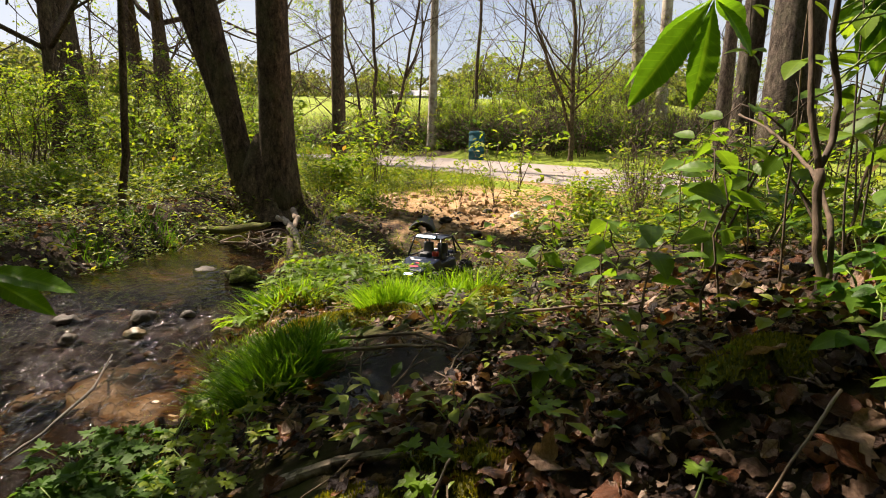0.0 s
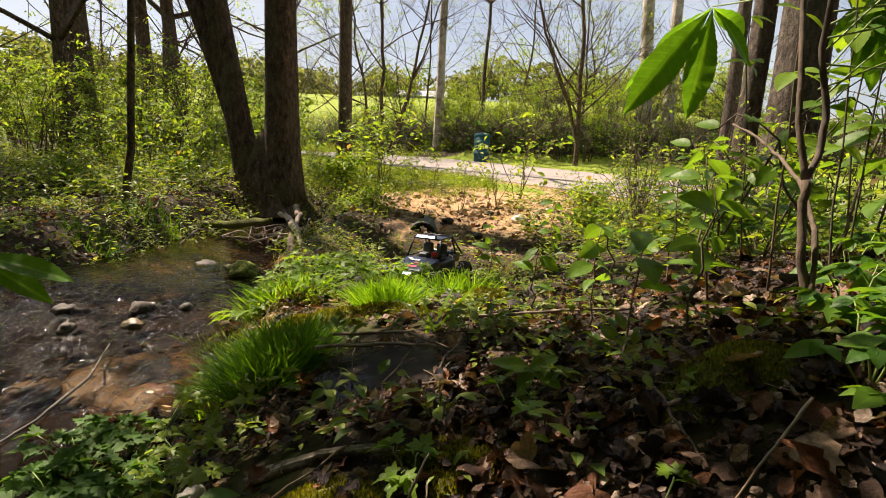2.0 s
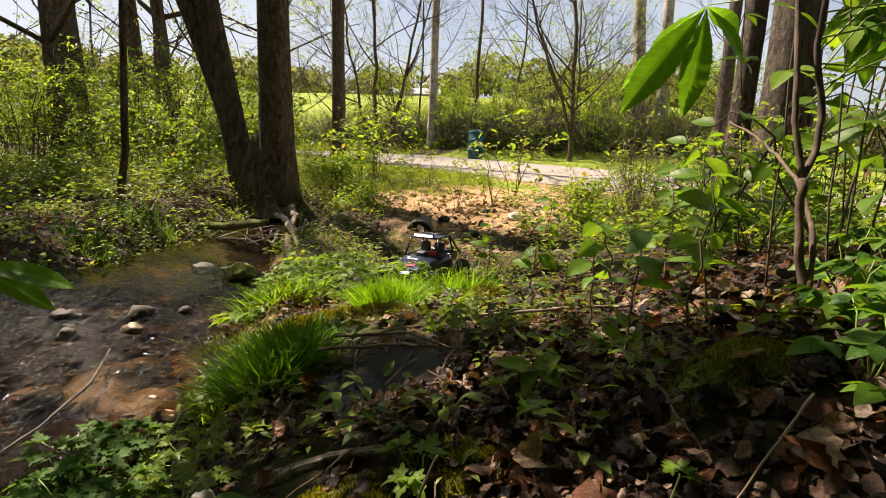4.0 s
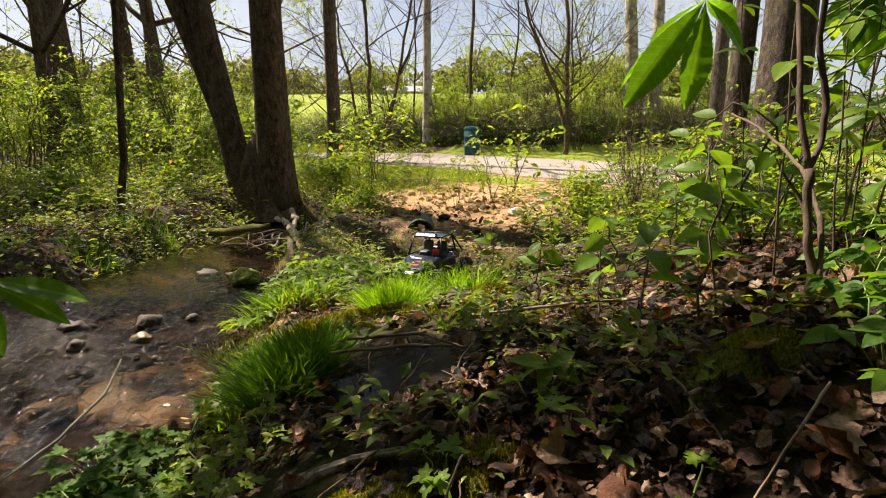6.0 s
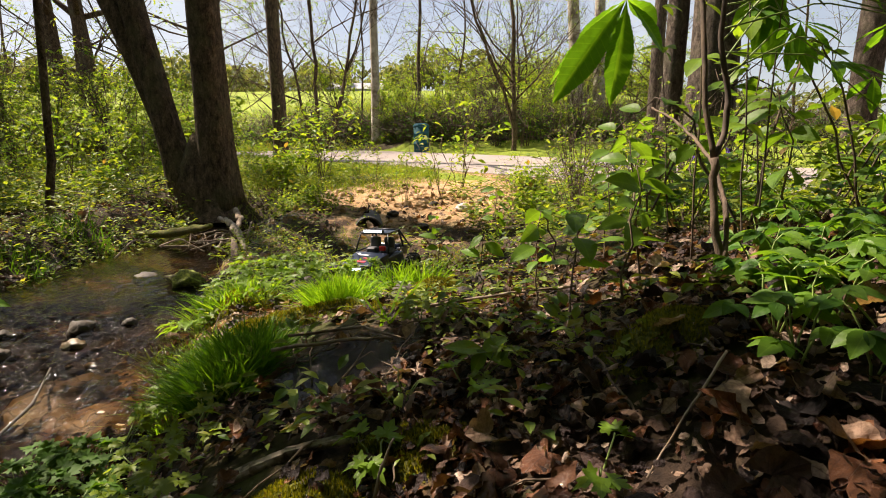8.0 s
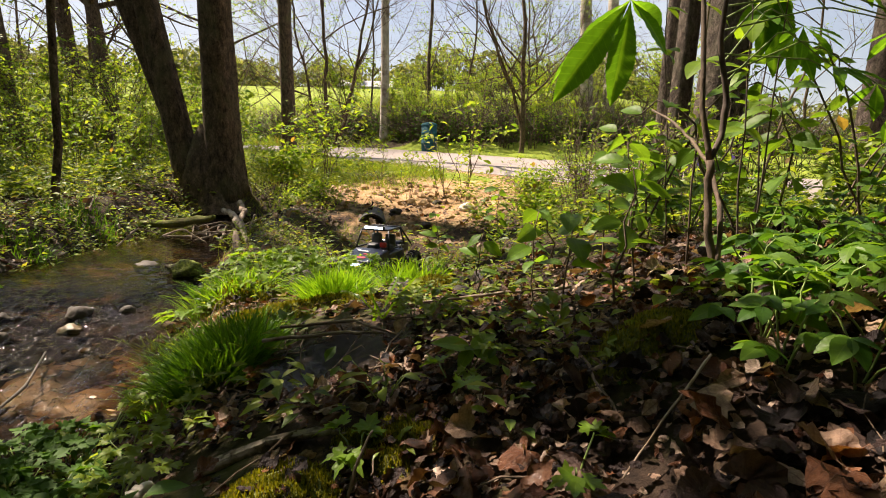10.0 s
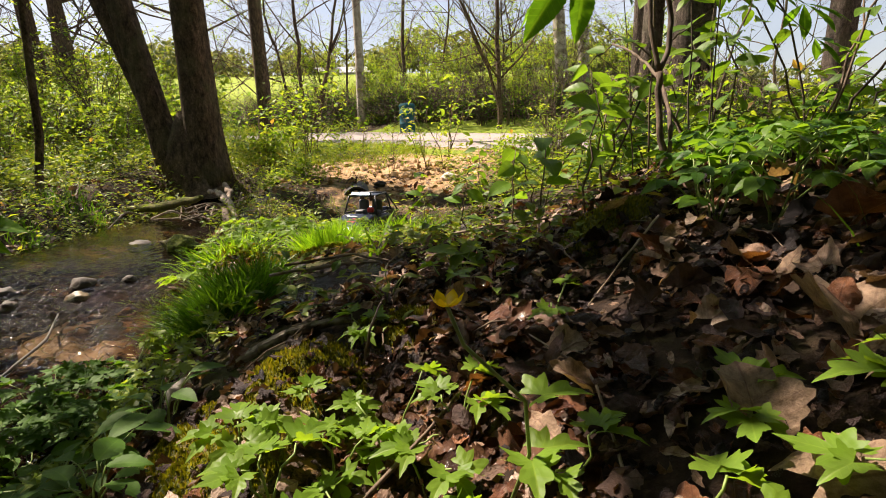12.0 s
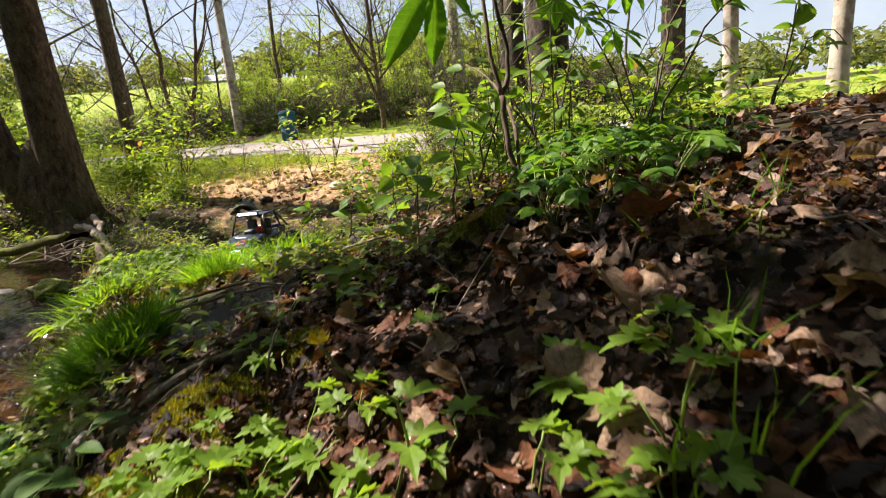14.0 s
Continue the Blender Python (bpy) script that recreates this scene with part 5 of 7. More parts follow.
def make_sticks():
    log = make_log([(-0.186, 0.466), (-0.135, 0.452), (-0.133, 0.452), (-0.092, 0.442), (-0.089, 0.443), (-0.03, 0.443), (0.002, 0.448)], [0.0068, 0.0086, 0.0070, 0.0079, 0.0064, 0.0062, 0.004])
    tagged(log, "short broken grey-brown dead log lying on the bank", "log")
    stick("stick", "pale bare stick propped on the leaf litter", [(0.262, 0.225, 0.205), (0.315, 0.262, 0.243), (0.375, 0.303, 0.283)], [0.0008, 0.0011, 0.0015], M_DEADWOOD)
    stick("stick", "thin straight grey stick lying across mud", [(-0.2, 0.835, 0.10), (-0.06, 0.83, 0.118), (0.035, 0.825, 0.118)], [0.004, 0.0035, 0.0025], M_DEADWOOD)
    stick("stick", "thin grey stick lying across mud", [(-0.18, 0.90, 0.105), (-0.03, 0.87, 0.13), (0.06, 0.80, 0.125)], [0.003, 0.003, 0.002], M_DEADWOOD)
    stick("stick", "long thin stick lying across the litter", [(0.086, 1.06, 0.105), (0.25, 1.02, 0.14), (0.45, 0.98, 0.17)], [0.004, 0.0035, 0.003], M_DEADWOOD)
    stick("stick", "forked root branch reaching over the brook", [(-0.95, 3.05, -0.03), (-0.87, 2.82, -0.02), (-0.80, 2.6, -0.045), (-0.77, 2.42, -0.10)], [0.006, 0.016, 0.022, 0.016], M_TWIG, 12, 0.05)
    stick("stick", "mossy fallen branch along the brook", [(-1.85, 3.62, -0.085), (-1.5, 3.5, -0.06), (-1.1, 3.15, 0.03)], [0.03, 0.028, 0.018], M_MOSS, 10)
    stick("stick", "bent root at the foot of the forked tree", [(-1.2, 4.0, 0.03), (-1.05, 3.6, 0.01), (-0.98, 3.2, -0.03)], [0.022, 0.018, 0.016], M_DEADWOOD, 8)
    stick("stick", "dark wet branch lying in the brook", [(-0.90, 1.27, -0.09), (-0.80, 1.04, -0.085), (-0.75, 0.82, -0.075), (-0.76, 0.70, -0.08)], [0.002, 0.0035, 0.003, 0.0015], M_ROCK)
    stick("stick", "thin dead stick standing out of the litter", [(0.02, 0.31, 0.12), (0.03, 0.325, 0.16), (0.045, 0.345, 0.185)], [0.0018, 0.0017, 0.0012], M_DEADWOOD)
    stick("stick", "short dry stick on the leaf litter", [(0.42, 0.10, 0.243), (0.46, 0.14, 0.272), (0.50, 0.165, 0.28)], [0.002, 0.002, 0.0015], M_DEADWOOD)
    stick("stick", "thin pale stem lying on the litter", [(0.20, -0.02, 0.16), (0.22, 0.10, 0.19), (0.19, 0.20, 0.19)], [0.0012, 0.0011, 0.0008], M_DEADWOOD)
    stick("stick", "thick broken stick on the litter", [(0.34, -0.10, 0.225), (0.40, -0.09, 0.25), (0.47, -0.07, 0.262)], [0.0011, 0.0015, 0.001], M_DEADWOOD)
    stick("stick", "pale bent root branch reaching into the brook", [(-1.16, 3.5, 0.03), (-1.02, 3.2, 0.05), (-0.90, 2.98, 0.03), (-0.80, 2.78, -0.05), (-0.77, 2.68, -0.11)], [0.012, 0.018, 0.021, 0.018, 0.012], M_LOG, 12, 0.14)
    rng = np.random.default_rng(37)
    for i in range(16):
        x, y = -1.12 + rng.normal(0, 0.14), 3.2 + rng.normal(0, 0.14)
        a, ln = rng.uniform(0, 6.3), rng.uniform(0.12, 0.26)
        dx, dy = ln * math.cos(a), ln * math.sin(a)
        stick("stick", "thin bleached twig in the tangle of roots", [(x - dx, y - dy, max(gz(x - dx, y - dy), -0.11) + 0.01), (x, y, max(gz(x, y), -0.11) + rng.uniform(0.04, 0.1)), (x + dx, y + dy, max(gz(x + dx, y + dy), -0.11) + rng.uniform(0.01, 0.06))], [0.006, 0.005, 0.003], M_DEADWOOD, 6)
    for i, (x, y, a) in enumerate([(-1.25, 3.5, 0.4), (-1.1, 3.4, 1.4), (-1.15, 3.25, 2.3), (-0.95, 3.35, 0.9), (-1.3, 3.3, 2.8)]):
        dx, dy = 0.22 * math.cos(a), 0.22 * math.sin(a)
        stick("stick", "dry driftwood twig caught against the roots", [(x - dx, y - dy, gz(x - dx, y - dy) + 0.03), (x, y, gz(x, y) + 0.09), (x + dx, y + dy, gz(x + dx, y + dy) + 0.04)], [0.007, 0.006, 0.004], M_DEADWOOD, 6)


make_sticks()


def stone(name, label, x, y, size, mat, seed, squash=0.6, sink=0.3, z=None, category="stone"):
    bm = bmesh.new()
    bmesh.ops.create_icosphere(bm, subdivisions=3, radius=1)
    for v in bm.verts:
        n = v.co.normalized()
        d = 1 + 0.32 * noise.noise(n * 1.5 + Vector((seed, 0, 0))) + 0.16 * noise.noise(n * 3.6 + Vector((0, seed, 0))) + 0.09 * noise.noise(n * 9 + Vector((0, 0, seed))) - 0.35 * abs(noise.noise(n * 1.9 + Vector((seed, seed, 0))))
        v.co = Vector((n.x * size[0], n.y * size[1], n.z * size[2])) * d
    me = bpy.data.meshes.new(name)
    bm.to_mesh(me)
    bm.free()
    for f in me.polygons:
        f.use_smooth = True
    me.materials.append(mat)
    ob = new(name, me)
    ob.location = (x, y, (gz(x, y) if z is None else z) + size[2] * (1 - 2 * sink))
    ob.rotation_euler = (0, 0, seed * 1.7)
    return tagged(ob, label, category, "" if category != "stone" else "stones in and by the brook")


def fuzz(pos, reach, n, length, mat, seed, label, parent_name="moss_cushion"):
    """A cushion of moss: a low lump under a pelt of tiny shoots."""
    rng = np.random.default_rng(seed)
    n *= 3
    ob = thing(parent_name, pos, label, "moss")
    rr, aa = np.sqrt(rng.uniform(0, 1, n)), rng.uniform(0, 2 * np.pi, n)
    x, y = rr * np.cos(aa) * reach[0], rr * np.sin(aa) * reach[1]
    wob = 1 + 0.4 * patchy(x + pos[0], y + pos[1], 22, seed)
    z = ground_z(x + pos[0], y + pos[1]) - pos[2] + reach[2] * (1 - rr ** 2) * wob - 0.004
    pts = np.stack([x, y, z], -1)
    d = np.stack([rng.normal(0, 0.6, n), rng.normal(0, 0.6, n), np.ones(n)], -1)
    Pile().sow(SMALL_LEAF, pts, frames(d, rng.normal(0, 1, (n, 3))), (rng.uniform(0.5, 1.4, n) * length * 0.62)[:, None] * np.array([[0.5, 1, 1]])).make("pelt", mat, ob, smooth=False)["kind"] = "stuff"
    u, w = np.meshgrid(np.linspace(-1, 1, 22), np.linspace(-1, 1, 22))
    k = np.hypot(u, w)
    zz = ground_z(u * reach[0] + pos[0], w * reach[1] + pos[1]) - pos[2] + reach[2] * np.maximum(0, 1 - k ** 2) * (1 + 0.4 * patchy((u * reach[0] + pos[0]).ravel(), (w * reach[1] + pos[1]).ravel(), 22, seed).reshape(u.shape)) - 0.012 * (k > 1) - 0.003
    i, j = np.meshgrid(np.arange(21), np.arange(21), indexing="ij")
    q = (i * 22 + j).ravel()
    Pile().add(np.stack([u * reach[0], w * reach[1], zz], -1), np.stack([q, q + 1, q + 23, q + 22], -1)).make("cushion", M_MOSS, ob)
    return ob


M_MOSS_SHOOT = leaf_material("moss_shoot", (0.08, 0.10, 0.01), (0.27, 0.26, 0.02), 0.3, 0.8, brown=0.1)


def make_stones():
    s = stone("stone", "round boulder capped with green moss in the brook", -0.93, 2.28, (0.085, 0.075, 0.055), M_MOSS_GREEN, 1.3, sink=0.25, z=-0.13)
    for i, (x, y, r, h, up, lab) in enumerate([(-1.27, 1.60, 0.045, 0.026, -0.002, "dark wet stone"), (-1.03, 1.64, 0.055, 0.034, 0.0, "dark wet stone with algae"), (-0.95, 1.46, 0.035, 0.018, 0.008, "pale brown wet stone"), (-0.84, 1.20, 0.17, 0.045, -0.062, "broad flat tan stone"), (-0.74, 1.05, 0.11, 0.04, -0.058, "flat tan stone"), (-0.96, 1.07, 0.07, 0.03, -0.045, "flat tan stone"), (-1.2, 2.5, 0.09, 0.03, -0.02, "flat brown stone"), (-1.5, 1.35, 0.045, 0.02, 0.0, "small dark stone"), (-1.12, 1.40, 0.03, 0.02, 0.004, "small dark stone"), (-0.90, 1.70, 0.03, 0.018, 0.0, "small dark stone")]):
        stone("stone", lab + " lying in the shallow brook", x, y, (r, r * 0.75, h), M_TAN_STONE if "tan" in lab or "pale" in lab else M_ROCK, 2.1 + i * 0.77, sink=0.5, z=float(water_z(y)) + up)
    stone("stone", "broad wet amber stone awash in the brook", -0.665, 1.03, (0.105, 0.12, 0.05), M_AMBER_STONE, 3.4, sink=0.5, z=float(water_z(1.03)) - 0.058)
    stone("stone", "wet amber stone beside a larger one in the brook", -0.575, 0.955, (0.05, 0.06, 0.035), M_AMBER_STONE, 8.4, sink=0.5, z=float(water_z(0.955)) - 0.042)
    stone("stone", "small white stone at the brook's edge", -0.715, 1.6, (0.028, 0.022, 0.018), M_PALE_STONE, 5.2)
    stone("stone", "grey stone lying among the herbs", -0.26, 0.47, (0.022, 0.02, 0.022), M_PALE_STONE, 6.1)
    for i, (x, y, r) in enumerate([(0.24, 1.42, 0.05), (0.06, 1.45, 0.06), (-0.3, 1.75, 0.07), (0.35, 1.7, 0.045), (-0.1, 3.0, 0.06), (0.2, 3.3, 0.05), (0.5, 3.6, 0.06), (0.0, 3.6, 0.05), (0.75, 3.9, 0.05), (0.3, 3.85, 0.04)]):
        stone("stone", "brown stone half sunk in the earth bank", x, y, (r, r * 0.8, r * 0.6), M_ROCK if i % 2 else M_PALE_STONE if i > 4 else M_ROCK, 9 + i)
    fuzz((-0.06, 0.335, gz(-0.06, 0.335)), (0.10, 0.075, 0.020), 1500, 0.012, M_MOSS_SHOOT, 3, "yellow-green moss cushion on a low stone")
    fuzz((0.36, 0.42, gz(0.36, 0.42)), (0.075, 0.065, 0.04), 1300, 0.010, M_MOSS_SHOOT, 4, "dark green moss mound under the sapling")
    fuzz((0.06, 0.43, gz(0.06, 0.43)), (0.075, 0.065, 0.02), 1300, 0.012, M_MOSS_SHOOT, 5, "olive moss patch beside the log")
    fuzz((-0.2, 1.28, gz(-0.2, 1.28)), (0.26, 0.09, 0.04), 2000, 0.018, M_MOSS_SHOOT, 6, "bright moss bank behind the puddle")
    fuzz((0.17, 1.62, gz(0.17, 1.62)), (0.12, 0.08, 0.05), 900, 0.02, M_MOSS_SHOOT, 7, "orange-green moss lump beside the channel")
    fuzz((-0.48, 1.62, gz(-0.48, 1.62)), (0.16, 0.12, 0.04), 1200, 0.02, M_MOSS_SHOOT, 8, "bright moss at the brook's edge")
    fuzz((-0.19, 0.30, gz(-0.19, 0.30)), (0.06, 0.06, 0.02), 700, 0.012, M_MOSS_SHOOT, 9, "small moss patch on the bank")
    fuzz((-0.13, 0.19, gz(-0.13, 0.19)), (0.085, 0.09, 0.02), 1100, 0.012, M_MOSS_SHOOT, 10, "yellow-green moss pelt under the herbs")
    fuzz((0.0, 0.27, gz(0.0, 0.27)), (0.05, 0.06, 0.015), 600, 0.011, M_MOSS_SHOOT, 11, "small moss patch beside the trickle")


make_stones()


def make_gravel():
    rng = np.random.default_rng(61)
    bm = bmesh.new()
    bmesh.ops.create_icosphere(bm, subdivisions=1, radius=1)
    v0 = np.array([v.co[:] for v in bm.verts])
    bm.verts.index_update()
    f0 = np.array([[v.index for v in f.verts] for f in bm.faces])
    bm.free()
    y = rng.uniform(0.2, 4.3, 700)
    x = stream_x(y) + rng.normal(0, 0.3, 700)
    at = np.stack([x, y, ground_z(x, y)], -1)
    r = 0.004 + 0.016 * rng.uniform(0, 1, 700) ** 3
    size = r[:, None] * rng.uniform(0.6, 1.2, (700, 3)) * [1.2, 1.2, 0.55]
    ang = rng.uniform(0, 6.3, 700)
    z, o = np.zeros(700), np.ones(700)
    rot = np.stack([np.stack([np.cos(ang), -np.sin(ang), z], -1), np.stack([np.sin(ang), np.cos(ang), z], -1), np.stack([z, z, o], -1)], 1)
    verts = np.einsum("nij,nvj->nvi", rot, v0[None] * size[:, None]) + at[:, None]
    faces = (f0[None] + (np.arange(700) * len(v0))[:, None, None]).reshape(-1, 3)
    tagged(Pile().add(verts, faces).make("gravel", M_GRAVEL), "small wet brown and grey pebbles on the brook bed", "gravel", kind="stuff")


def make_clods():
    """Crumbled clods, pebbles and a few leaves on the bare clay bank."""
    rng = np.random.default_rng(64)
    bm = bmesh.new()
    bmesh.ops.create_icosphere(bm, subdivisions=1, radius=1)
    for v in bm.verts:
        v.co *= 1 + 0.35 * noise.noise(v.co * 2.1)
    bm.verts.index_update()
    lump = (np.array([v.co[:] for v in bm.verts]), np.array([[v.index for v in f.verts] for f in bm.faces]))
    bm.free()
    at = masked(rng, 1500, -0.9, 1.7, 3.0, 6.0, lambda x, y: np.exp(-((x - 0.3) / 0.75) ** 2 - ((y - 4.1) / 0.9) ** 2) * (path_side(x, y) < -0.2))
    size = (0.006 + 0.04 * rng.uniform(0, 1, len(at)) ** 4)[:, None] * rng.uniform(0.6, 1.2, (len(at), 3))
    tagged(Pile().sow(lump, at, spin(len(at), rng, 0.5), size).make("clay_clods", M_CLOD, smooth=False), "crumbled orange clay clods and pebbles on the bank", "clods", kind="stuff")
    at = masked(rng, 900, -1.0, 1.6, 2.9, 5.4, lambda x, y: np.exp(-((x - 0.2) / 0.8) ** 2 - ((y - 3.6) / 0.75) ** 2))
    at[:, 2] += 0.01
    pile, rot = Pile(), litter_frames(rng, at, 0.5)
    kind = rng.integers(0, 9, len(at))
    for k in range(9):
        pile.sow(DEAD[k], at[kind == k], rot[kind == k], rng.uniform(0.03, 0.085, (kind == k).sum()))
    tagged(pile.make("bank_leaf_litter", M_TAN_LEAF), "pale dead leaves strewn on the clay bank", "leaf litter", kind="stuff")


M_CLOD = leaf_material("clay_clod", (0.20, 0.12, 0.06), (0.54, 0.38, 0.22), 0.0, 0.9)
make_clods()
M_GRAVEL = leaf_material("wet_pebble", (0.02, 0.014, 0.010), (0.13, 0.09, 0.05), 0.0, 0.5)
make_gravel()


# ---- grass tufts and herbs ----
def tuft(label, x, y, reach, n, height, mat, seed, width=0.16):
    rng = np.random.default_rng(seed)
    ob = thing("grass_tuft", (x, y, gz(x, y)), label, "grass tuft")
    rr, aa = np.sqrt(rng.uniform(0, 1, n)), rng.uniform(0, 2 * np.pi, n)
    px, py = rr * np.cos(aa) * reach[0], rr * np.sin(aa) * reach[1]
    pts = np.stack([px, py, ground_z(px + x, py + y) - gz(x, y) - 0.005], -1)
    out = unit(np.stack([px, py, np.zeros(n)], -1) / reach[0] + rng.normal(0, 0.8, (n, 3)) * [1, 1, 0])
    z = unit(np.stack([px / reach[0] * 0.16, py / reach[1] * 0.16, np.ones(n)], -1) + rng.normal(0, 0.27, (n, 3)))
    xx = unit(np.cross(out, z))
    rot = np.stack([xx, np.cross(z, xx), z], -1)
    hh = height * rng.uniform(0.45, 1.15, n)
    own = min(170, n // 3)
    shared = [Pile().sow(BLADE, np.zeros((1, 3)), np.eye(3)[None], [[width, k, k]]) for k in (height * 0.65, height * 0.85, height * 1.05)]
    for i in range(own):
        k = i % 3
        m = Matrix.Translation(pts[i]) @ Matrix(rot[i].tolist()).to_4x4()
        if i < 3:
            b = shared[k].make("blade", mat, ob, smooth=False)
            shared[k] = b
        else:
            b = new("blade", shared[k].data)
            b.parent = ob
        b.matrix_basis = m
    Pile().sow(BLADE, pts[own:], rot[own:], np.stack([np.full(n, width), hh, hh], -1)[own:]).make("sward", mat, ob, smooth=False)["kind"] = "stuff"
    return ob


def make_tufts():
    tuft("large dense dark green grass tuft beside the brook", -0.31, 0.93, (0.085, 0.12), 1900, 0.112, M_GRASS_DARK_SHADED, 21, 0.22)
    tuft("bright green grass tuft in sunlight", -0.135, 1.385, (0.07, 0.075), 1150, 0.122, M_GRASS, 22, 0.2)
    tuft("yellow-green grass tuft at the brook's edge", -0.52, 1.62, (0.12, 0.09), 420, 0.10, M_GRASS, 23, 0.3)
    tuft("fine yellow-green grass at the foot of the tuft", -0.46, 1.0, (0.055, 0.11), 380, 0.075, M_GRASS, 36, 0.16)
    tuft("low pale green grass on the bank", -0.49, 1.20, (0.10, 0.12), 330, 0.07, M_GRASS, 24)
    tuft("low grass tuft beside the channel", 0.08, 1.75, (0.12, 0.08), 300, 0.12, M_GRASS, 25, 0.3)
    tuft("low grass tuft on the bank", -0.64, 1.38, (0.07, 0.09), 160, 0.06, M_GRASS, 26, 0.25)
    tuft("thin grass tuft on the litter", 0.55, 0.12, (0.08, 0.08), 24, 0.08, M_GRASS_DARK_SHADED, 28, 0.16)
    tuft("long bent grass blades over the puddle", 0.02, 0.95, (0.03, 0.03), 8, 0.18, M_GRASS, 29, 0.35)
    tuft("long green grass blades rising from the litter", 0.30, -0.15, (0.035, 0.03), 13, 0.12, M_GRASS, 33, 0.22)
    tuft("thin green grass blades on the litter", 0.37, -0.06, (0.03, 0.03), 9, 0.10, M_GRASS_DARK_SHADED, 34, 0.2)
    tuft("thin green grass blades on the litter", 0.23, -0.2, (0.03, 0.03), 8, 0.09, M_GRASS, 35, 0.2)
    # far bank tufts take the darker copy; the bank's shade is in their colour
    tuft("mossy grass on the far bank", -1.9, 3.2, (0.2, 0.2), 260, 0.11, M_GRASS_DARK_SHADED, 30, 0.3)
    tuft("grass on the brook's far bank", -1.85, 2.6, (0.15, 0.12), 160, 0.10, M_GRASS_DARK_SHADED, 31, 0.3)
    tuft("short grass tuft behind the trickle", -0.25, 2.15, (0.18, 0.10), 260, 0.09, M_GRASS, 32, 0.3)


make_tufts()
OVATE = blade_leaf(17, 5, 0.52, 0.24, 0.28, 0.006, tooth=0.09)
LEAFLET = blade_leaf(41, 7, 0.25, 0.3, 0.16, 0.005, 0.62, 1.35, 0.07)
LOBED = [lobed_leaf(3.6, 0.42, 0.10, 0.3, s, 81) for s in (3, 7, 9)]
for t in LOBED:
    t[0][:, 0] *= 0.75


def herb(name, label, x, y, stems, kind, leaf, height, reach, mat, seed, category="plant", group="", z=None):
    """A small plant: thin stalks from one root, leaves at their ends."""
    rng = np.random.default_rng(seed)
    base = gz(x, y) if z is None else z
    ob = thing(name, (x, y, base), label, category, group)
    for i in range(stems):
        a = 2 * np.pi * (i + rng.uniform(0, 0.7)) / stems
        r, h = reach * rng.uniform(0.35, 1), height * rng.uniform(0.55, 1.1)
        end = np.array([math.cos(a) * r, math.sin(a) * r, h])
        end[2] += gz(x + end[0], y + end[1]) - base
        pts = curve_points((0, 0, -0.01), end, 5, 0.012, 0.002, rng)
        Pile().add(*tube(pts, np.linspace(0.0014, 0.0008, 5), 5)).make("stalk", M_STEM, ob)
        d = np.array([math.cos(a), math.sin(a), -0.1])
        up = np.array([rng.normal(0, 0.3), rng.normal(0, 0.3), 1.0])
        p = Pile()
        if kind == "lobed":
            for turn in (-0.95, 0, 0.95):
                dd = np.array([math.cos(a + turn), math.sin(a + turn), rng.uniform(-0.15, 0.25)])
                t = LOBED[rng.integers(0, 3)]
                p.sow(t, end[None], frames(dd, up)[None], [leaf * rng.uniform(0.8, 1.15) * (1 if turn == 0 else 0.85)])
        elif kind == "ovate":
            p.sow(OVATE, end[None], frames(d + [0, 0, rng.uniform(0, 0.4)], up)[None], [leaf * rng.uniform(0.7, 1.2)])
        else:
            for turn in (-1.5, -0.75, 0, 0.75, 1.5):
                dd = np.array([math.cos(a + turn), math.sin(a + turn), rng.uniform(-0.35, 0.15)])
                p.sow(OVATE, end[None], frames(dd, up)[None], [leaf * (1 - 0.18 * abs(turn)) * rng.uniform(0.85, 1.1)])
        p.make("leaf", mat, ob)
    return ob


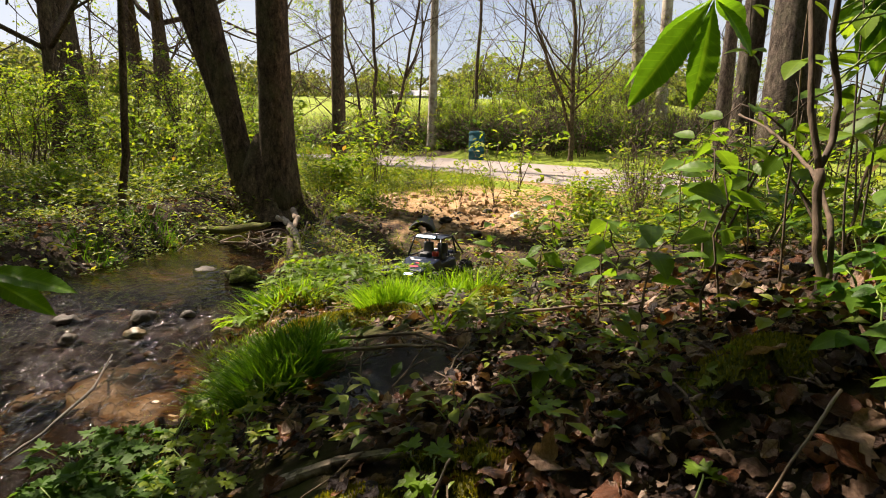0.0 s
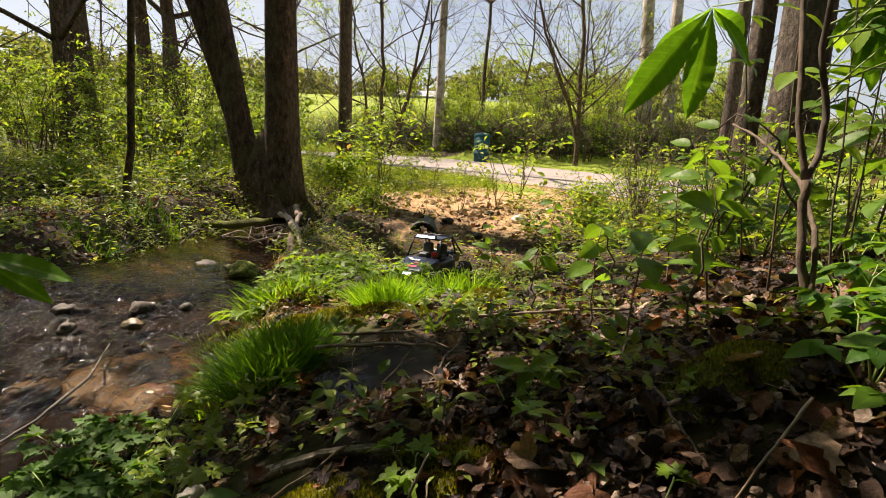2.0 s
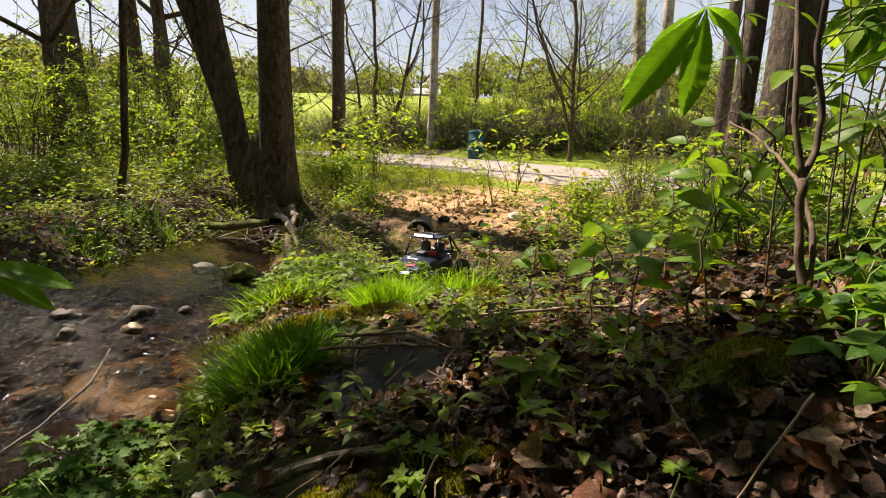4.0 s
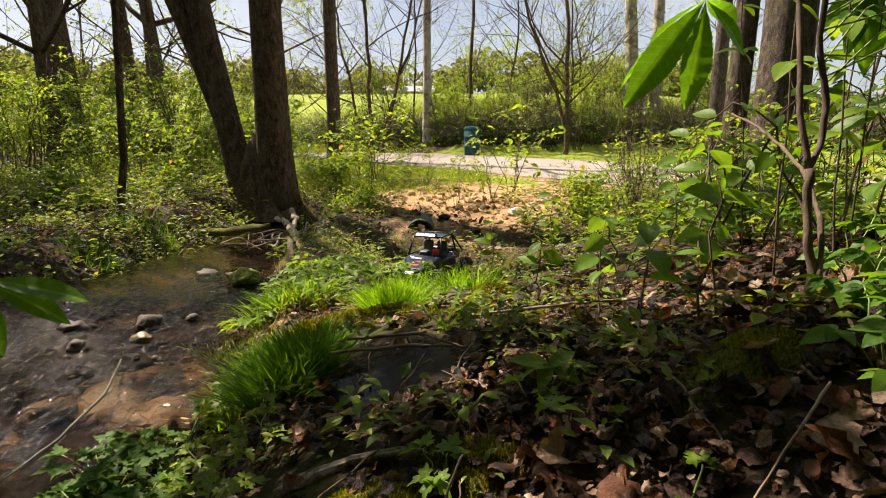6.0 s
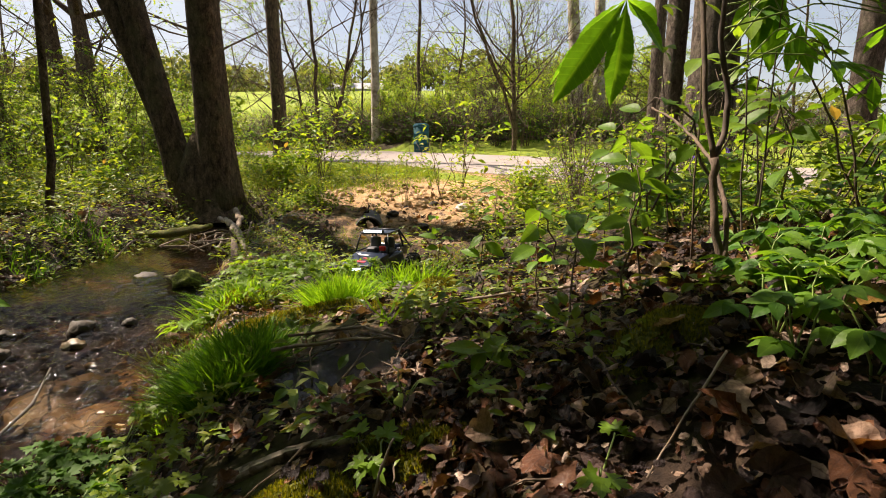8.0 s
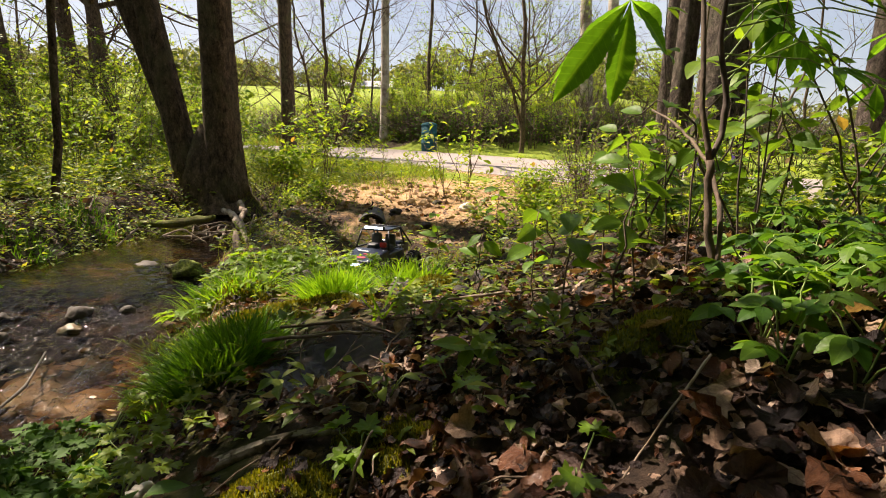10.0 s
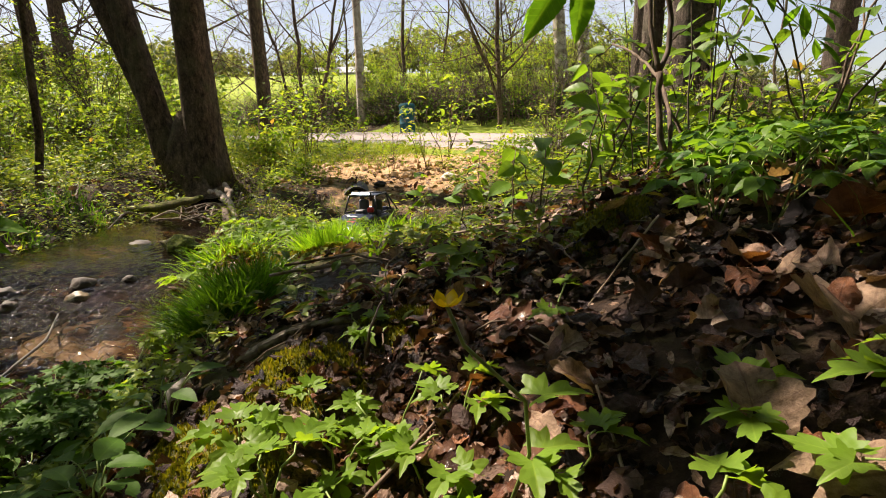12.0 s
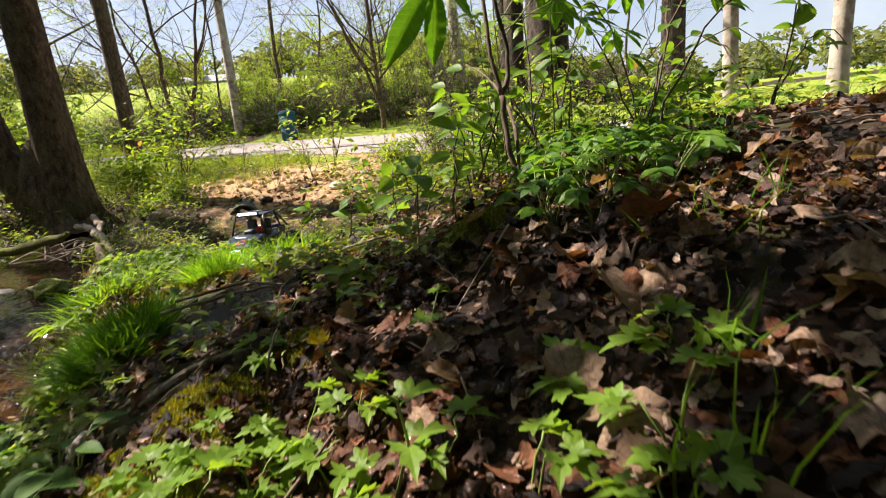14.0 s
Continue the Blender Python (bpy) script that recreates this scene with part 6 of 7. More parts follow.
def make_herbs():
    rng = np.random.default_rng(55)
    g = "lobed herbs on the bank"
    for x, y in [(-0.09, 0.17), (-0.05, 0.10), (0.02, 0.07), (-0.02, 0.21), (0.0, 0.15), (-0.03, 0.03), (0.07, 0.03), (0.08, 0.11), (0.05, 0.19), (0.11, 0.15)]:
        herb("herb", "lobed bright green herb on the mossy bank", x, y, int(rng.integers(2, 5)), "lobed", 0.033, 0.055, 0.045, M_LEAF_LOBED, int(rng.integers(1e6)), group=g)
    for x, y in [(0.235, 0.26), (0.18, 0.02), (0.22, -0.06), (0.28, 0.0), (0.02, 0.40), (0.14, 0.5), (0.27, -0.14), (0.16, -0.1), (0.31, -0.1), (0.24, -0.18), (0.36, -0.04)]:
        herb("herb", "lobed green herb in the leaf litter", x, y, int(rng.integers(2, 4)), "lobed", 0.032, 0.05, 0.035, M_LEAF_LOBED, int(rng.integers(1e6)), group=g)
    seed = thing("seedling", (0.175, 0.57, gz(0.175, 0.57)), "seedling with four broad pointed bright leaves", "seedling")
    o = np.array([0.175, 0.57, gz(0.175, 0.57)])
    hub = np.array([0.172, 0.556, 0.190])
    Pile().add(*tube(curve_points((0, 0, -0.01), hub - o, 5), np.full(5, 0.0013), 5)).make("stalk", M_STEM, seed)
    for tip in ((0.124, 0.555, 0.210), (0.206, 0.572, 0.212), (0.215, 0.543, 0.180), (0.154, 0.526, 0.180)):
        d = np.array(tip) - hub
        Pile().sow(OVATE, (hub - o)[None], frames(d, np.array([0, -0.35, 1.0]))[None], [np.linalg.norm(d) * 1.1]).make("leaf", M_LEAF_LOBED, seed)
    for x, y in [(0.17, 0.56), (0.05, 0.52), (0.1, 0.9), (-0.3, 0.72), (-0.4, 0.7), (-0.45, 0.62), (-0.36, 0.55), (-0.5, 0.75), (-0.3, 0.48), (-0.4, 0.45), (-0.28, 0.62), (-0.46, 0.52), (-0.55, 0.62), (-0.33, 0.40)]:
        herb("herb", "leafy green herb beside the brook", x, y, 6, "ovate" if rng.uniform() < 0.1 else "lobed", 0.027, 0.055, 0.06, M_LEAF_GROUND, int(rng.integers(1e6)), group="leafy herbs beside the brook")
    for x, y in [(-0.30, 0.30), (-0.38, 0.34), (-0.26, 0.22), (-0.34, 0.24), (-0.43, 0.42), (-0.50, 0.46), (-0.42, 0.56), (-0.47, 0.66), (-0.24, 0.36)]:
        herb("herb", "dark broad-leaved herb at the brook's edge", x, y, 9, "ovate", 0.046, 0.06, 0.055, M_LEAF_DARK, int(rng.integers(1e6)), group="broad-leaved herbs at the brook")
    for x, y in [(-0.63, 0.77), (-0.56, 0.80), (-0.60, 0.69), (-0.53, 0.70), (-0.55, 0.61), (-0.50, 0.79), (-0.48, 0.56), (-0.57, 0.53)]:
        herb("herb", "lush leafy green herb at the water's edge", x, y, 10, "lobed", 0.034, 0.085, 0.075, M_LEAF_GROUND if x == -0.50 else M_LEAF_DARK, int(rng.integers(1e6)), group="leafy herbs at the water")
    for x, y in [(-0.52, 0.50), (-0.46, 0.44), (-0.58, 0.62)]:
        herb("herb", "dark dock-like herb with long broad leaves", x, y, 6, "ovate", 0.085, 0.05, 0.05, M_LEAF_DARK, int(rng.integers(1e6)), group="broad-leaved herbs at the brook")
    for x, y in [(-0.47, 0.95), (-0.44, 1.04), (-0.49, 1.06), (-0.46, 1.13), (-0.42, 0.86), (-0.50, 0.99)]:
        herb("herb", "feathery yellow-green herb beside the grass tuft", x, y, 13, "lobed", 0.017, 0.075, 0.05, M_LEAF_LOBED, int(rng.integers(1e6)), group="feathery herbs at the brook")
    for x, y in [(-0.56, 1.76), (-0.44, 1.70), (-0.50, 1.88), (-0.38, 1.84), (-0.62, 1.92), (-0.34, 2.05), (-0.46, 2.12), (-0.28, 2.22), (-0.56, 2.06), (-0.62, 1.55), (-0.40, 1.55), (-0.2, 1.9), (-0.6, 2.3), (-0.42, 2.4), (-0.12, 2.1)]:
        herb("herb", "yellow-green leafy herb in sun beside the brook", x, y, 11, "ovate" if rng.uniform() < 0.6 else "lobed", 0.042, 0.085, 0.085, M_LEAF_LOBED, int(rng.integers(1e6)), group="sunlit herbs at the brook")
    g = "palmate woodland herbs"
    spots = [(0.52, 0.28), (0.45, 0.34), (0.51, 0.38), (0.57, 0.22), (0.60, 0.32), (0.55, 0.44), (0.63, 0.42), (0.68, 0.28), (0.67, 0.52), (0.72, 0.44), (0.76, 0.62), (0.82, 0.5),
             (0.66, 0.68), (0.8, 0.36), (0.9, 0.66), (0.82, 0.82), (0.95, 0.5), (1.05, 0.8), (1.0, 1.0), (1.1, 1.1), (0.44, 0.29), (0.48, 0.43), (0.58, 0.37), (0.50, 0.33), (0.63, 0.36), (0.54, 0.50), (0.60, 0.48), (0.71, 0.36), (0.66, 0.60), (0.73, 0.53), (0.47, 0.24), (0.85, 0.42)]
    for x, y in spots:
        herb("herb", "palmate dark green woodland herb", x, y, int(rng.integers(4, 7)), "palmate", 0.034, 0.075, 0.06, M_LEAF_PALMATE, int(rng.integers(1e6)), group=g)
    for i in range(26):
        x, y = rng.uniform(0.8, 2.4), rng.uniform(0.8, 2.6)
        herb("herb", "palmate dark green woodland herb", x, y, 5, "palmate", 0.05, 0.13, 0.1, M_LEAF_PALMATE, int(rng.integers(1e6)), group=g)
    # young saplings with paired leaves
    for x, y, h, n in [(0.33, 0.66, 0.20, 3), (0.40, 0.62, 0.24, 4), (0.5, 0.75, 0.28, 5), (0.36, 1.0, 0.22, 4), (0.6, 1.2, 0.3, 6), (0.28, 1.35, 0.2, 4), (0.8, 1.4, 0.32, 6), (0.75, 0.7, 0.26, 5), (0.22, 1.9, 0.25, 4), (0.5, 2.2, 0.3, 6), (0.95, 1.9, 0.34, 7)]:
        sprig(x, y, h, n, int(rng.integers(1e6)))


def sprig(x, y, h, pairs, seed):
    """A thin upright shoot with paired ovate leaves."""
    rng = np.random.default_rng(seed)
    ob = thing("seedling", (x, y, gz(x, y)), "thin woody seedling with paired oval leaves", "seedling", "seedlings under the trees")
    top = np.array([rng.normal(0, 0.05), rng.normal(0, 0.04), h])
    pts = curve_points((0, 0, -0.02), top, 7, 0, 0.006, rng)
    Pile().add(*tube(pts, np.linspace(0.0026, 0.001, 7), 5)).make("stem", M_TWIG, ob)
    for i in range(pairs):
        s = 0.35 + 0.65 * (i + 1) / pairs
        p = np.array([np.interp(s, np.linspace(0, 1, 7), pts[:, k]) for k in range(3)])
        a = rng.uniform(0, 2 * np.pi)
        for side in (0, math.pi):
            d = np.array([math.cos(a + side), math.sin(a + side), rng.uniform(-0.6, 0.45)])
            up = np.array([rng.normal(0, 0.6), rng.normal(-0.3, 0.6), 1])
            foot = p + unit(d) * 0.008
            Pile().sow(OVATE, foot[None], frames(d, up)[None], [rng.uniform(0.045, 0.075)]).make("leaf", M_LEAF_PALMATE, ob)


make_herbs()


def make_flowers():
    ob = thing("buttercup", (0.125, 0.03, gz(0.125, 0.03)), "yellow buttercup flower on a long bent green stalk", "flower")
    z0 = gz(0.125, 0.03)
    top = np.array([0.085 - 0.125, -0.062 - 0.03, 0.312 - z0])
    pts = np.array([[0, 0, -0.01], [0.02, -0.01, 0.06], [0.012, -0.03, 0.11], top * 0.75 + [0.0, 0, 0.02], top])
    Pile().add(*tube(pts, [0.0016, 0.0015, 0.0013, 0.0011, 0.001], 6)).make("stalk", M_STEM, ob)
    for i in range(6):
        a = i * math.pi / 3
        d = np.array([math.cos(a), math.sin(a), 0.55])
        Pile().sow(blade_leaf(5, 3, 0.62, -0.3, -0.2, 0, 0.65), top[None], frames(d, np.array([-math.cos(a), -math.sin(a), 1.2]))[None], [0.010]).make("petal", M_PETAL, ob)
    for q, s in ((pts[2], 0.035), (pts[1], 0.04), (pts[1], 0.035)):
        a = s * 900
        d = np.array([math.cos(a), math.sin(a), 0.3])
        Pile().sow(LOBED[0], q[None], frames(d, np.array([0, 0, 1.0]))[None], [s]).make("leaf", M_LEAF_LOBED, ob)
    rng = np.random.default_rng(4)
    for x, y, h in [(1.42, 2.28, 0.34), (1.5, 2.4, 0.32), (1.62, 2.32, 0.3), (-3.2, 3.6, 0.16)]:
        v = thing("violet_flower", (x, y, gz(x, y)), "small violet-blue wild flower", "flower", "violet wild flowers")
        Pile().add(*tube(np.array([[0, 0, -0.01], [0.01, 0, h * 0.5], [0, 0.01, h]]), [0.003, 0.0025, 0.002], 5)).make("stalk", M_STEM, v)
        at = np.array([0, 0.01, h]) + rng.normal(0, 0.018, (14, 3))
        Pile().sow(SMALL_LEAF, at, spin(14, rng, 1.0), rng.uniform(0.014, 0.026, 14)).make("petals", M_VIOLET, v)["kind"] = "stuff"


make_flowers()


# ---- buckeye sapling ----
def palmate(ob, hub, tips, normal=(0, -0.5, 1)):
    hub = np.array(hub, float)
    for t in tips:
        d = np.array(t, float) - hub
        Pile().sow(LEAFLET, hub[None], frames(d, np.array(normal, float))[None], [np.linalg.norm(d)]).make("leaflet", M_LEAF_BUCKEYE, ob)


def fan(hub, toward, reach, n, seed, droop=-0.5):
    rng = np.random.default_rng(seed)
    a0 = math.atan2(toward[1], toward[0])
    return [tuple(np.array(hub) + reach * (1 - 0.12 * abs(k)) * unit(np.array([math.cos(a0 + 0.62 * k), math.sin(a0 + 0.62 * k), droop + rng.normal(0, 0.15)]))) for k in np.arange(n) - (n - 1) / 2]


def make_saplings():
    x, y = 0.475, 0.495
    z = gz(x, y)
    ob = thing("buckeye_sapling", (x, y, z), "forked buckeye sapling with large drooping palmate leaves", "sapling")
    o = np.array([x, y, z])

    def limb(pts, radii, name="stem", mat=M_TWIG):
        p = np.asarray(pts, float) - o
        s, si = np.linspace(0, 1, len(p)), np.linspace(0, 1, 4 * len(p))
        rng = np.random.default_rng(len(p) + int(1000 * radii[0]))
        q = np.stack([np.interp(si, s, p[:, k]) for k in range(3)], -1) + rng.normal(0, radii[-1] * 0.25, (len(si), 3))
        Pile().add(*tube(q, np.interp(si, np.linspace(0, 1, len(radii)), radii), 8)).make(name, mat, ob)

    limb([(0.475, 0.495, z - 0.03), (0.483, 0.50, 0.34), (0.478, 0.515, 0.40), (0.48, 0.526, 0.465)], [0.0078, 0.0058, 0.005, 0.0054])
    limb([(0.48, 0.526, 0.465), (0.471, 0.54, 0.53), (0.475, 0.56, 0.6), (0.482, 0.587, 0.68), (0.48, 0.62, 0.82), (0.5, 0.66, 1.0)], [0.0042, 0.0037, 0.0037, 0.003, 0.0024])
    limb([(0.48, 0.526, 0.465), (0.502, 0.54, 0.50), (0.507, 0.55, 0.55), (0.493, 0.556, 0.622), (0.50, 0.56, 0.72), (0.52, 0.57, 0.9)], [0.0042, 0.0042, 0.0036, 0.003], mat=M_TWIG_DARK)
    limb([(0.482, 0.60, 0.735), (0.55, 0.72, 0.735), (0.51, 0.915, 0.764)], [0.0017, 0.0014, 0.0012], "leaf_stalk", M_STEM)
    hub = (0.51, 0.915, 0.762)
    palmate(ob, np.array(hub) - o, [np.array(t) - o for t in [(0.359, 0.87, 0.578), (0.47, 0.85, 0.568), (0.615, 0.93, 0.673)]], (0, -0.85, 0.5))
    palmate(ob, np.array(hub) - o, [np.array(t) - o for t in [(0.355, 0.99, 0.628), (0.44, 1.03, 0.72), (0.62, 1.03, 0.76)]], (-0.35, 0.1, 1))
    limb([(0.55, 0.56, 0.70), (0.60, 0.56, 0.70), (0.64, 0.56, 0.665)], [0.0014, 0.0012, 0.001], "leaf_stalk", M_STEM)
    for i, (h, to, r, n) in enumerate([((0.69, 0.60, 0.60), (0.6, -0.5), 0.08, 5), ((0.78, 0.62, 0.58), (0.8, 0.1), 0.09, 5), ((0.66, 0.63, 0.66), (0.9, 0.2), 0.08, 5), ((0.84, 0.66, 0.53), (0.7, -0.4), 0.08, 5), ((0.62, 0.52, 0.70), (0.3, -0.9), 0.09, 4), ((0.80, 0.6, 0.66), (0.5, 0.7), 0.09, 5), ((0.74, 0.66, 0.74), (0.8, -0.3), 0.09, 5), ((0.90, 0.62, 0.72), (0.6, -0.5), 0.10, 5), ((0.98, 0.74, 0.78), (0.9, 0.0), 0.10, 5), ((0.84, 0.80, 0.80), (0.2, -0.8), 0.09, 5), ((1.02, 0.62, 0.64), (0.7, -0.6), 0.10, 5), ((0.72, 0.82, 0.72), (-0.2, -0.8), 0.08, 5), ((0.92, 0.50, 0.62), (0.5, -0.8), 0.09, 5)]):
        limb([(0.50, 0.56, 0.56 + 0.015 * i), (np.array((0.5, 0.56, 0.63)) + h) / 2 + [0, 0, 0.03], h], [0.0013, 0.0011, 0.0009], "leaf_stalk", M_STEM)
        palmate(ob, np.array(h) - o, [np.array(t) - o for t in fan(h, to, r, n, i, -0.35 - 0.1 * (i % 2))], (0, -0.3, 1))
    # big leaves hanging beside the stem
    for hub, tips in [((0.797, 0.904, 0.80), [(0.787, 0.84, 0.52), (0.731, 0.85, 0.575), (0.664, 0.88, 0.645), (0.835, 0.86, 0.58), (0.86, 0.90, 0.68)]),
                      ((0.70, 0.70, 0.66), [(0.66, 0.64, 0.56), (0.72, 0.63, 0.55), (0.78, 0.68, 0.58), (0.64, 0.72, 0.60)])]:
        limb([(0.48, 0.61, 0.78), (np.array((0.48, 0.61, 0.80)) + hub) / 2 + [0, 0, 0.03], hub], [0.0017, 0.0014, 0.0012], "leaf_stalk", M_STEM)
        palmate(ob, np.array(hub) - o, [np.array(hub) + 0.62 * (np.array(t) - hub) - o for t in tips], (-0.3, -0.85, 0.45))
    # slanting dead branch and upright shoots beside it
    stick("stick", "bare dead branch slanting through the sapling", [(0.534, 0.83, 0.55), (0.535, 0.75, 0.525), (0.525, 0.66, 0.492), (0.512, 0.58, 0.455), (0.50, 0.52, 0.40), (0.485, 0.49, 0.33)], [0.0018, 0.0024, 0.003, 0.0034], M_TWIG)
    for i, (bx, by, tx, ty, h, r) in enumerate([(0.58, 0.62, 0.60, 0.66, 0.62, 0.0017), (0.56, 0.70, 0.575, 0.74, 0.75, 0.002), (0.70, 0.72, 0.71, 0.76, 0.7, 0.0018), (0.80, 0.9, 0.84, 0.98, 0.8, 0.002), (0.66, 0.98, 0.63, 1.04, 0.72, 0.0017)]):
        s = thing("shoot", (bx, by, gz(bx, by)), "thin upright woody shoot with small pale leaves", "shoot", "woody shoots beside the sapling")
        rng = np.random.default_rng(90 + i)
        pts = curve_points((0, 0, -0.02), (tx - bx, ty - by, h), 9, 0, 0.006, rng)
        Pile().add(*tube(pts, np.linspace(r, r * 0.4, 9), 6)).make("stem", M_TWIG if i % 2 else M_TWIG_DARK, s)
        for k in range(16):
            p = pts[rng.integers(3, 9)]
            a = rng.uniform(0, 6.3)
            Pile().sow(OVATE, p[None], frames(np.array([math.cos(a), math.sin(a), rng.uniform(-0.6, 0.4)]), np.array([rng.normal(0, 0.6), -0.4, 1.0]))[None], [rng.uniform(0.03, 0.06)]).make("leaf", M_LEAF_LOBED, s)
    # drooping leaf over the brook
    lx, ly = -0.95, 0.62
    lf = thing("buckeye_branch", (lx, ly, gz(lx, ly)), "young buckeye shoot, drooping palmate leaf over the brook, with added unseen shade canopy", "sapling")
    o2 = np.array([lx, ly, gz(lx, ly)])
    hub = np.array((-0.775, 0.73, 0.275))
    Pile().add(*tube(np.array([(0, 0, -0.02), (0.0, 0.02, 0.25), hub - o2 + [-0.06, -0.02, 0.05], hub - o2]), [0.006, 0.004, 0.002, 0.0015], 6)).make("stem", M_TWIG, lf)
    palmate(lf, hub - o2, [np.array(t) - o2 for t in [(-0.595, 0.735, 0.255), (-0.62, 0.72, 0.215), (-0.70, 0.66, 0.17), (-0.8, 0.6, 0.2), (-0.72, 0.86, 0.24)]], (0, -0.5, 1))
    # unseen boughs and a leaf roof, added above it to shade the bank
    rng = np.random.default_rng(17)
    shade_boughs = [np.array([(0, 0, -0.02), (-0.02, 0.15, 0.7), (0.05, 0.45, 1.4), (0.25, 0.75, 1.95), (0.7, 0.95, 2.15)]), np.array([(-0.02, 0.15, 0.7), (0.2, 0.4, 1.4), (0.5, 0.6, 1.8), (0.95, 0.65, 1.95)]), np.array([(0.05, 0.45, 1.4), (0.5, 0.45, 1.75), (0.9, 0.4, 1.95), (1.4, 0.5, 2.1)]), np.array([(0.05, 0.45, 1.4), (-0.35, 1.0, 1.8), (-0.8, 1.5, 2.0), (-1.3, 1.9, 2.1)]), np.array([(-0.02, 0.15, 0.7), (-0.5, 0.6, 1.5), (-1.1, 0.9, 1.9), (-1.8, 1.2, 2.05)])]
    for k, pts in enumerate(shade_boughs):
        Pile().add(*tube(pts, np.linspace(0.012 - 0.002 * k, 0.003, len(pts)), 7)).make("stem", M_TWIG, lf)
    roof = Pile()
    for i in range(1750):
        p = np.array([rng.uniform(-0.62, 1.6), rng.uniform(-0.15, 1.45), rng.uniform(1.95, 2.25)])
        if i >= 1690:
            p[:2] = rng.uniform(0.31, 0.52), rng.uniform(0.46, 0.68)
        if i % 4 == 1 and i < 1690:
            # unseen sprays added to shade the brook and its far bank
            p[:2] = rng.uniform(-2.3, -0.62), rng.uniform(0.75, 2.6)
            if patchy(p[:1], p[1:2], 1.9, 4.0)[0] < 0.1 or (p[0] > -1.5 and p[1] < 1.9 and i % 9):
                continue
        # openings in the added roof, set where sun should reach the ground
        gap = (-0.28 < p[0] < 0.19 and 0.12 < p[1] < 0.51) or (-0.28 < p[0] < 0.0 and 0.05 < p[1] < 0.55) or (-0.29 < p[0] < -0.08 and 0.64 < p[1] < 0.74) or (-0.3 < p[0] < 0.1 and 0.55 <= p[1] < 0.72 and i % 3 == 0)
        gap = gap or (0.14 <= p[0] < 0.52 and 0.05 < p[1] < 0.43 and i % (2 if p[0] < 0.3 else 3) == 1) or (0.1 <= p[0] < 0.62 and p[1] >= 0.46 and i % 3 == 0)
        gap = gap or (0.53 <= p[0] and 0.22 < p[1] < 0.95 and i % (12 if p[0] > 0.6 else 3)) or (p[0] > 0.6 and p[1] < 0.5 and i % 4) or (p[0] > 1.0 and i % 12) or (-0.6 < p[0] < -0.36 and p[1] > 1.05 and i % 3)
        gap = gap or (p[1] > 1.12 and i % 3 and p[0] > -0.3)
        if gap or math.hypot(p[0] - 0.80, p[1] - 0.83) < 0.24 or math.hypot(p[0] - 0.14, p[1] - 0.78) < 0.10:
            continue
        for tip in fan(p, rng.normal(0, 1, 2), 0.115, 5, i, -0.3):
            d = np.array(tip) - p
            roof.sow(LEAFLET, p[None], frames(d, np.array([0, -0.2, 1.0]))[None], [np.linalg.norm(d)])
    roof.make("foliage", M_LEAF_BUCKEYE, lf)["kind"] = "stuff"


make_saplings()


def make_brambles():
    rng = np.random.default_rng(301)
    for i, (x, y) in enumerate([(0.75, 0.85), (0.95, 0.75), (0.62, 1.1), (1.15, 1.0), (0.85, 1.25), (1.3, 1.3), (1.05, 1.6), (0.55, 1.45), (1.5, 0.9), (1.25, 2.0)]):
        ob = thing("bramble", (x, y, gz(x, y)), "arching thin bramble cane with young leaves", "bramble", "brambles beside the sapling")
        for k in range(3):
            a, reach, h = rng.uniform(0, 6.3), rng.uniform(0.2, 0.45), rng.uniform(0.22, 0.45)
            t = np.linspace(0, 1, 12)
            p = np.stack([np.cos(a) * reach * t, np.sin(a) * reach * t, h * np.sin(t * 2.2) - 0.02], -1) + rng.normal(0, 0.006, (12, 3))
            Pile().add(*tube(p, np.linspace(0.0032, 0.0012, 12), 5)).make("cane", M_TWIG if k else M_TWIG_DARK, ob)
            for q in p[3:]:
                if rng.uniform() < 0.75:
                    b = rng.uniform(0, 6.3)
                    d = np.array([math.cos(b), math.sin(b), rng.uniform(-0.6, 0.5)])
                    Pile().sow(OVATE, q[None], frames(d, np.array([rng.normal(0, 0.6), rng.normal(-0.3, 0.6), 1.0]))[None], [rng.uniform(0.035, 0.075)]).make("leaf", M_LEAF_PALMATE, ob)


make_brambles()


# ---- drain pipe ----
def make_pipe():
    x, y = -0.16, 3.36
    p = thing("drain_pipe", (x, y, gz(x, y) - 0.03), "corrugated black drain pipe mouth in the bank", "pipe")
    seg, n = 28, 40
    a = np.arange(seg) * 2 * np.pi / seg
    rings = [(0.092 + 0.006 * (i % 2), i * 0.02) for i in range(n)] + [(0.08, (n - 1) * 0.02), (0.08, 0.0), (0.092, 0.0)]
    v = np.array([[r * math.cos(t), d, r * math.sin(t)] for r, d in rings for t in a])
    i, j = np.meshgrid(np.arange(len(rings) - 1), np.arange(seg), indexing="ij")
    k = (j + 1) % seg
    Pile().add(v, np.stack([i * seg + j, i * seg + k, (i + 1) * seg + k, (i + 1) * seg + j], -1).reshape(-1, 4)).make("barrel", M_PIPE, p)


make_pipe()


# ---- model crawler car ----
def rod(pile, a, b, r, seg=8):
    return pile.add(*tube(curve_points(a, b, 2), [r, r], seg))


def rolled(name, profile, mat, parent, at, seg=28, label=""):
    v, q = lathe(profile, seg)
    v = np.stack([v[:, 2], v[:, 0], v[:, 1]], -1) + np.array(at)
    return Pile().add(v, q).make(name, mat, parent, label)


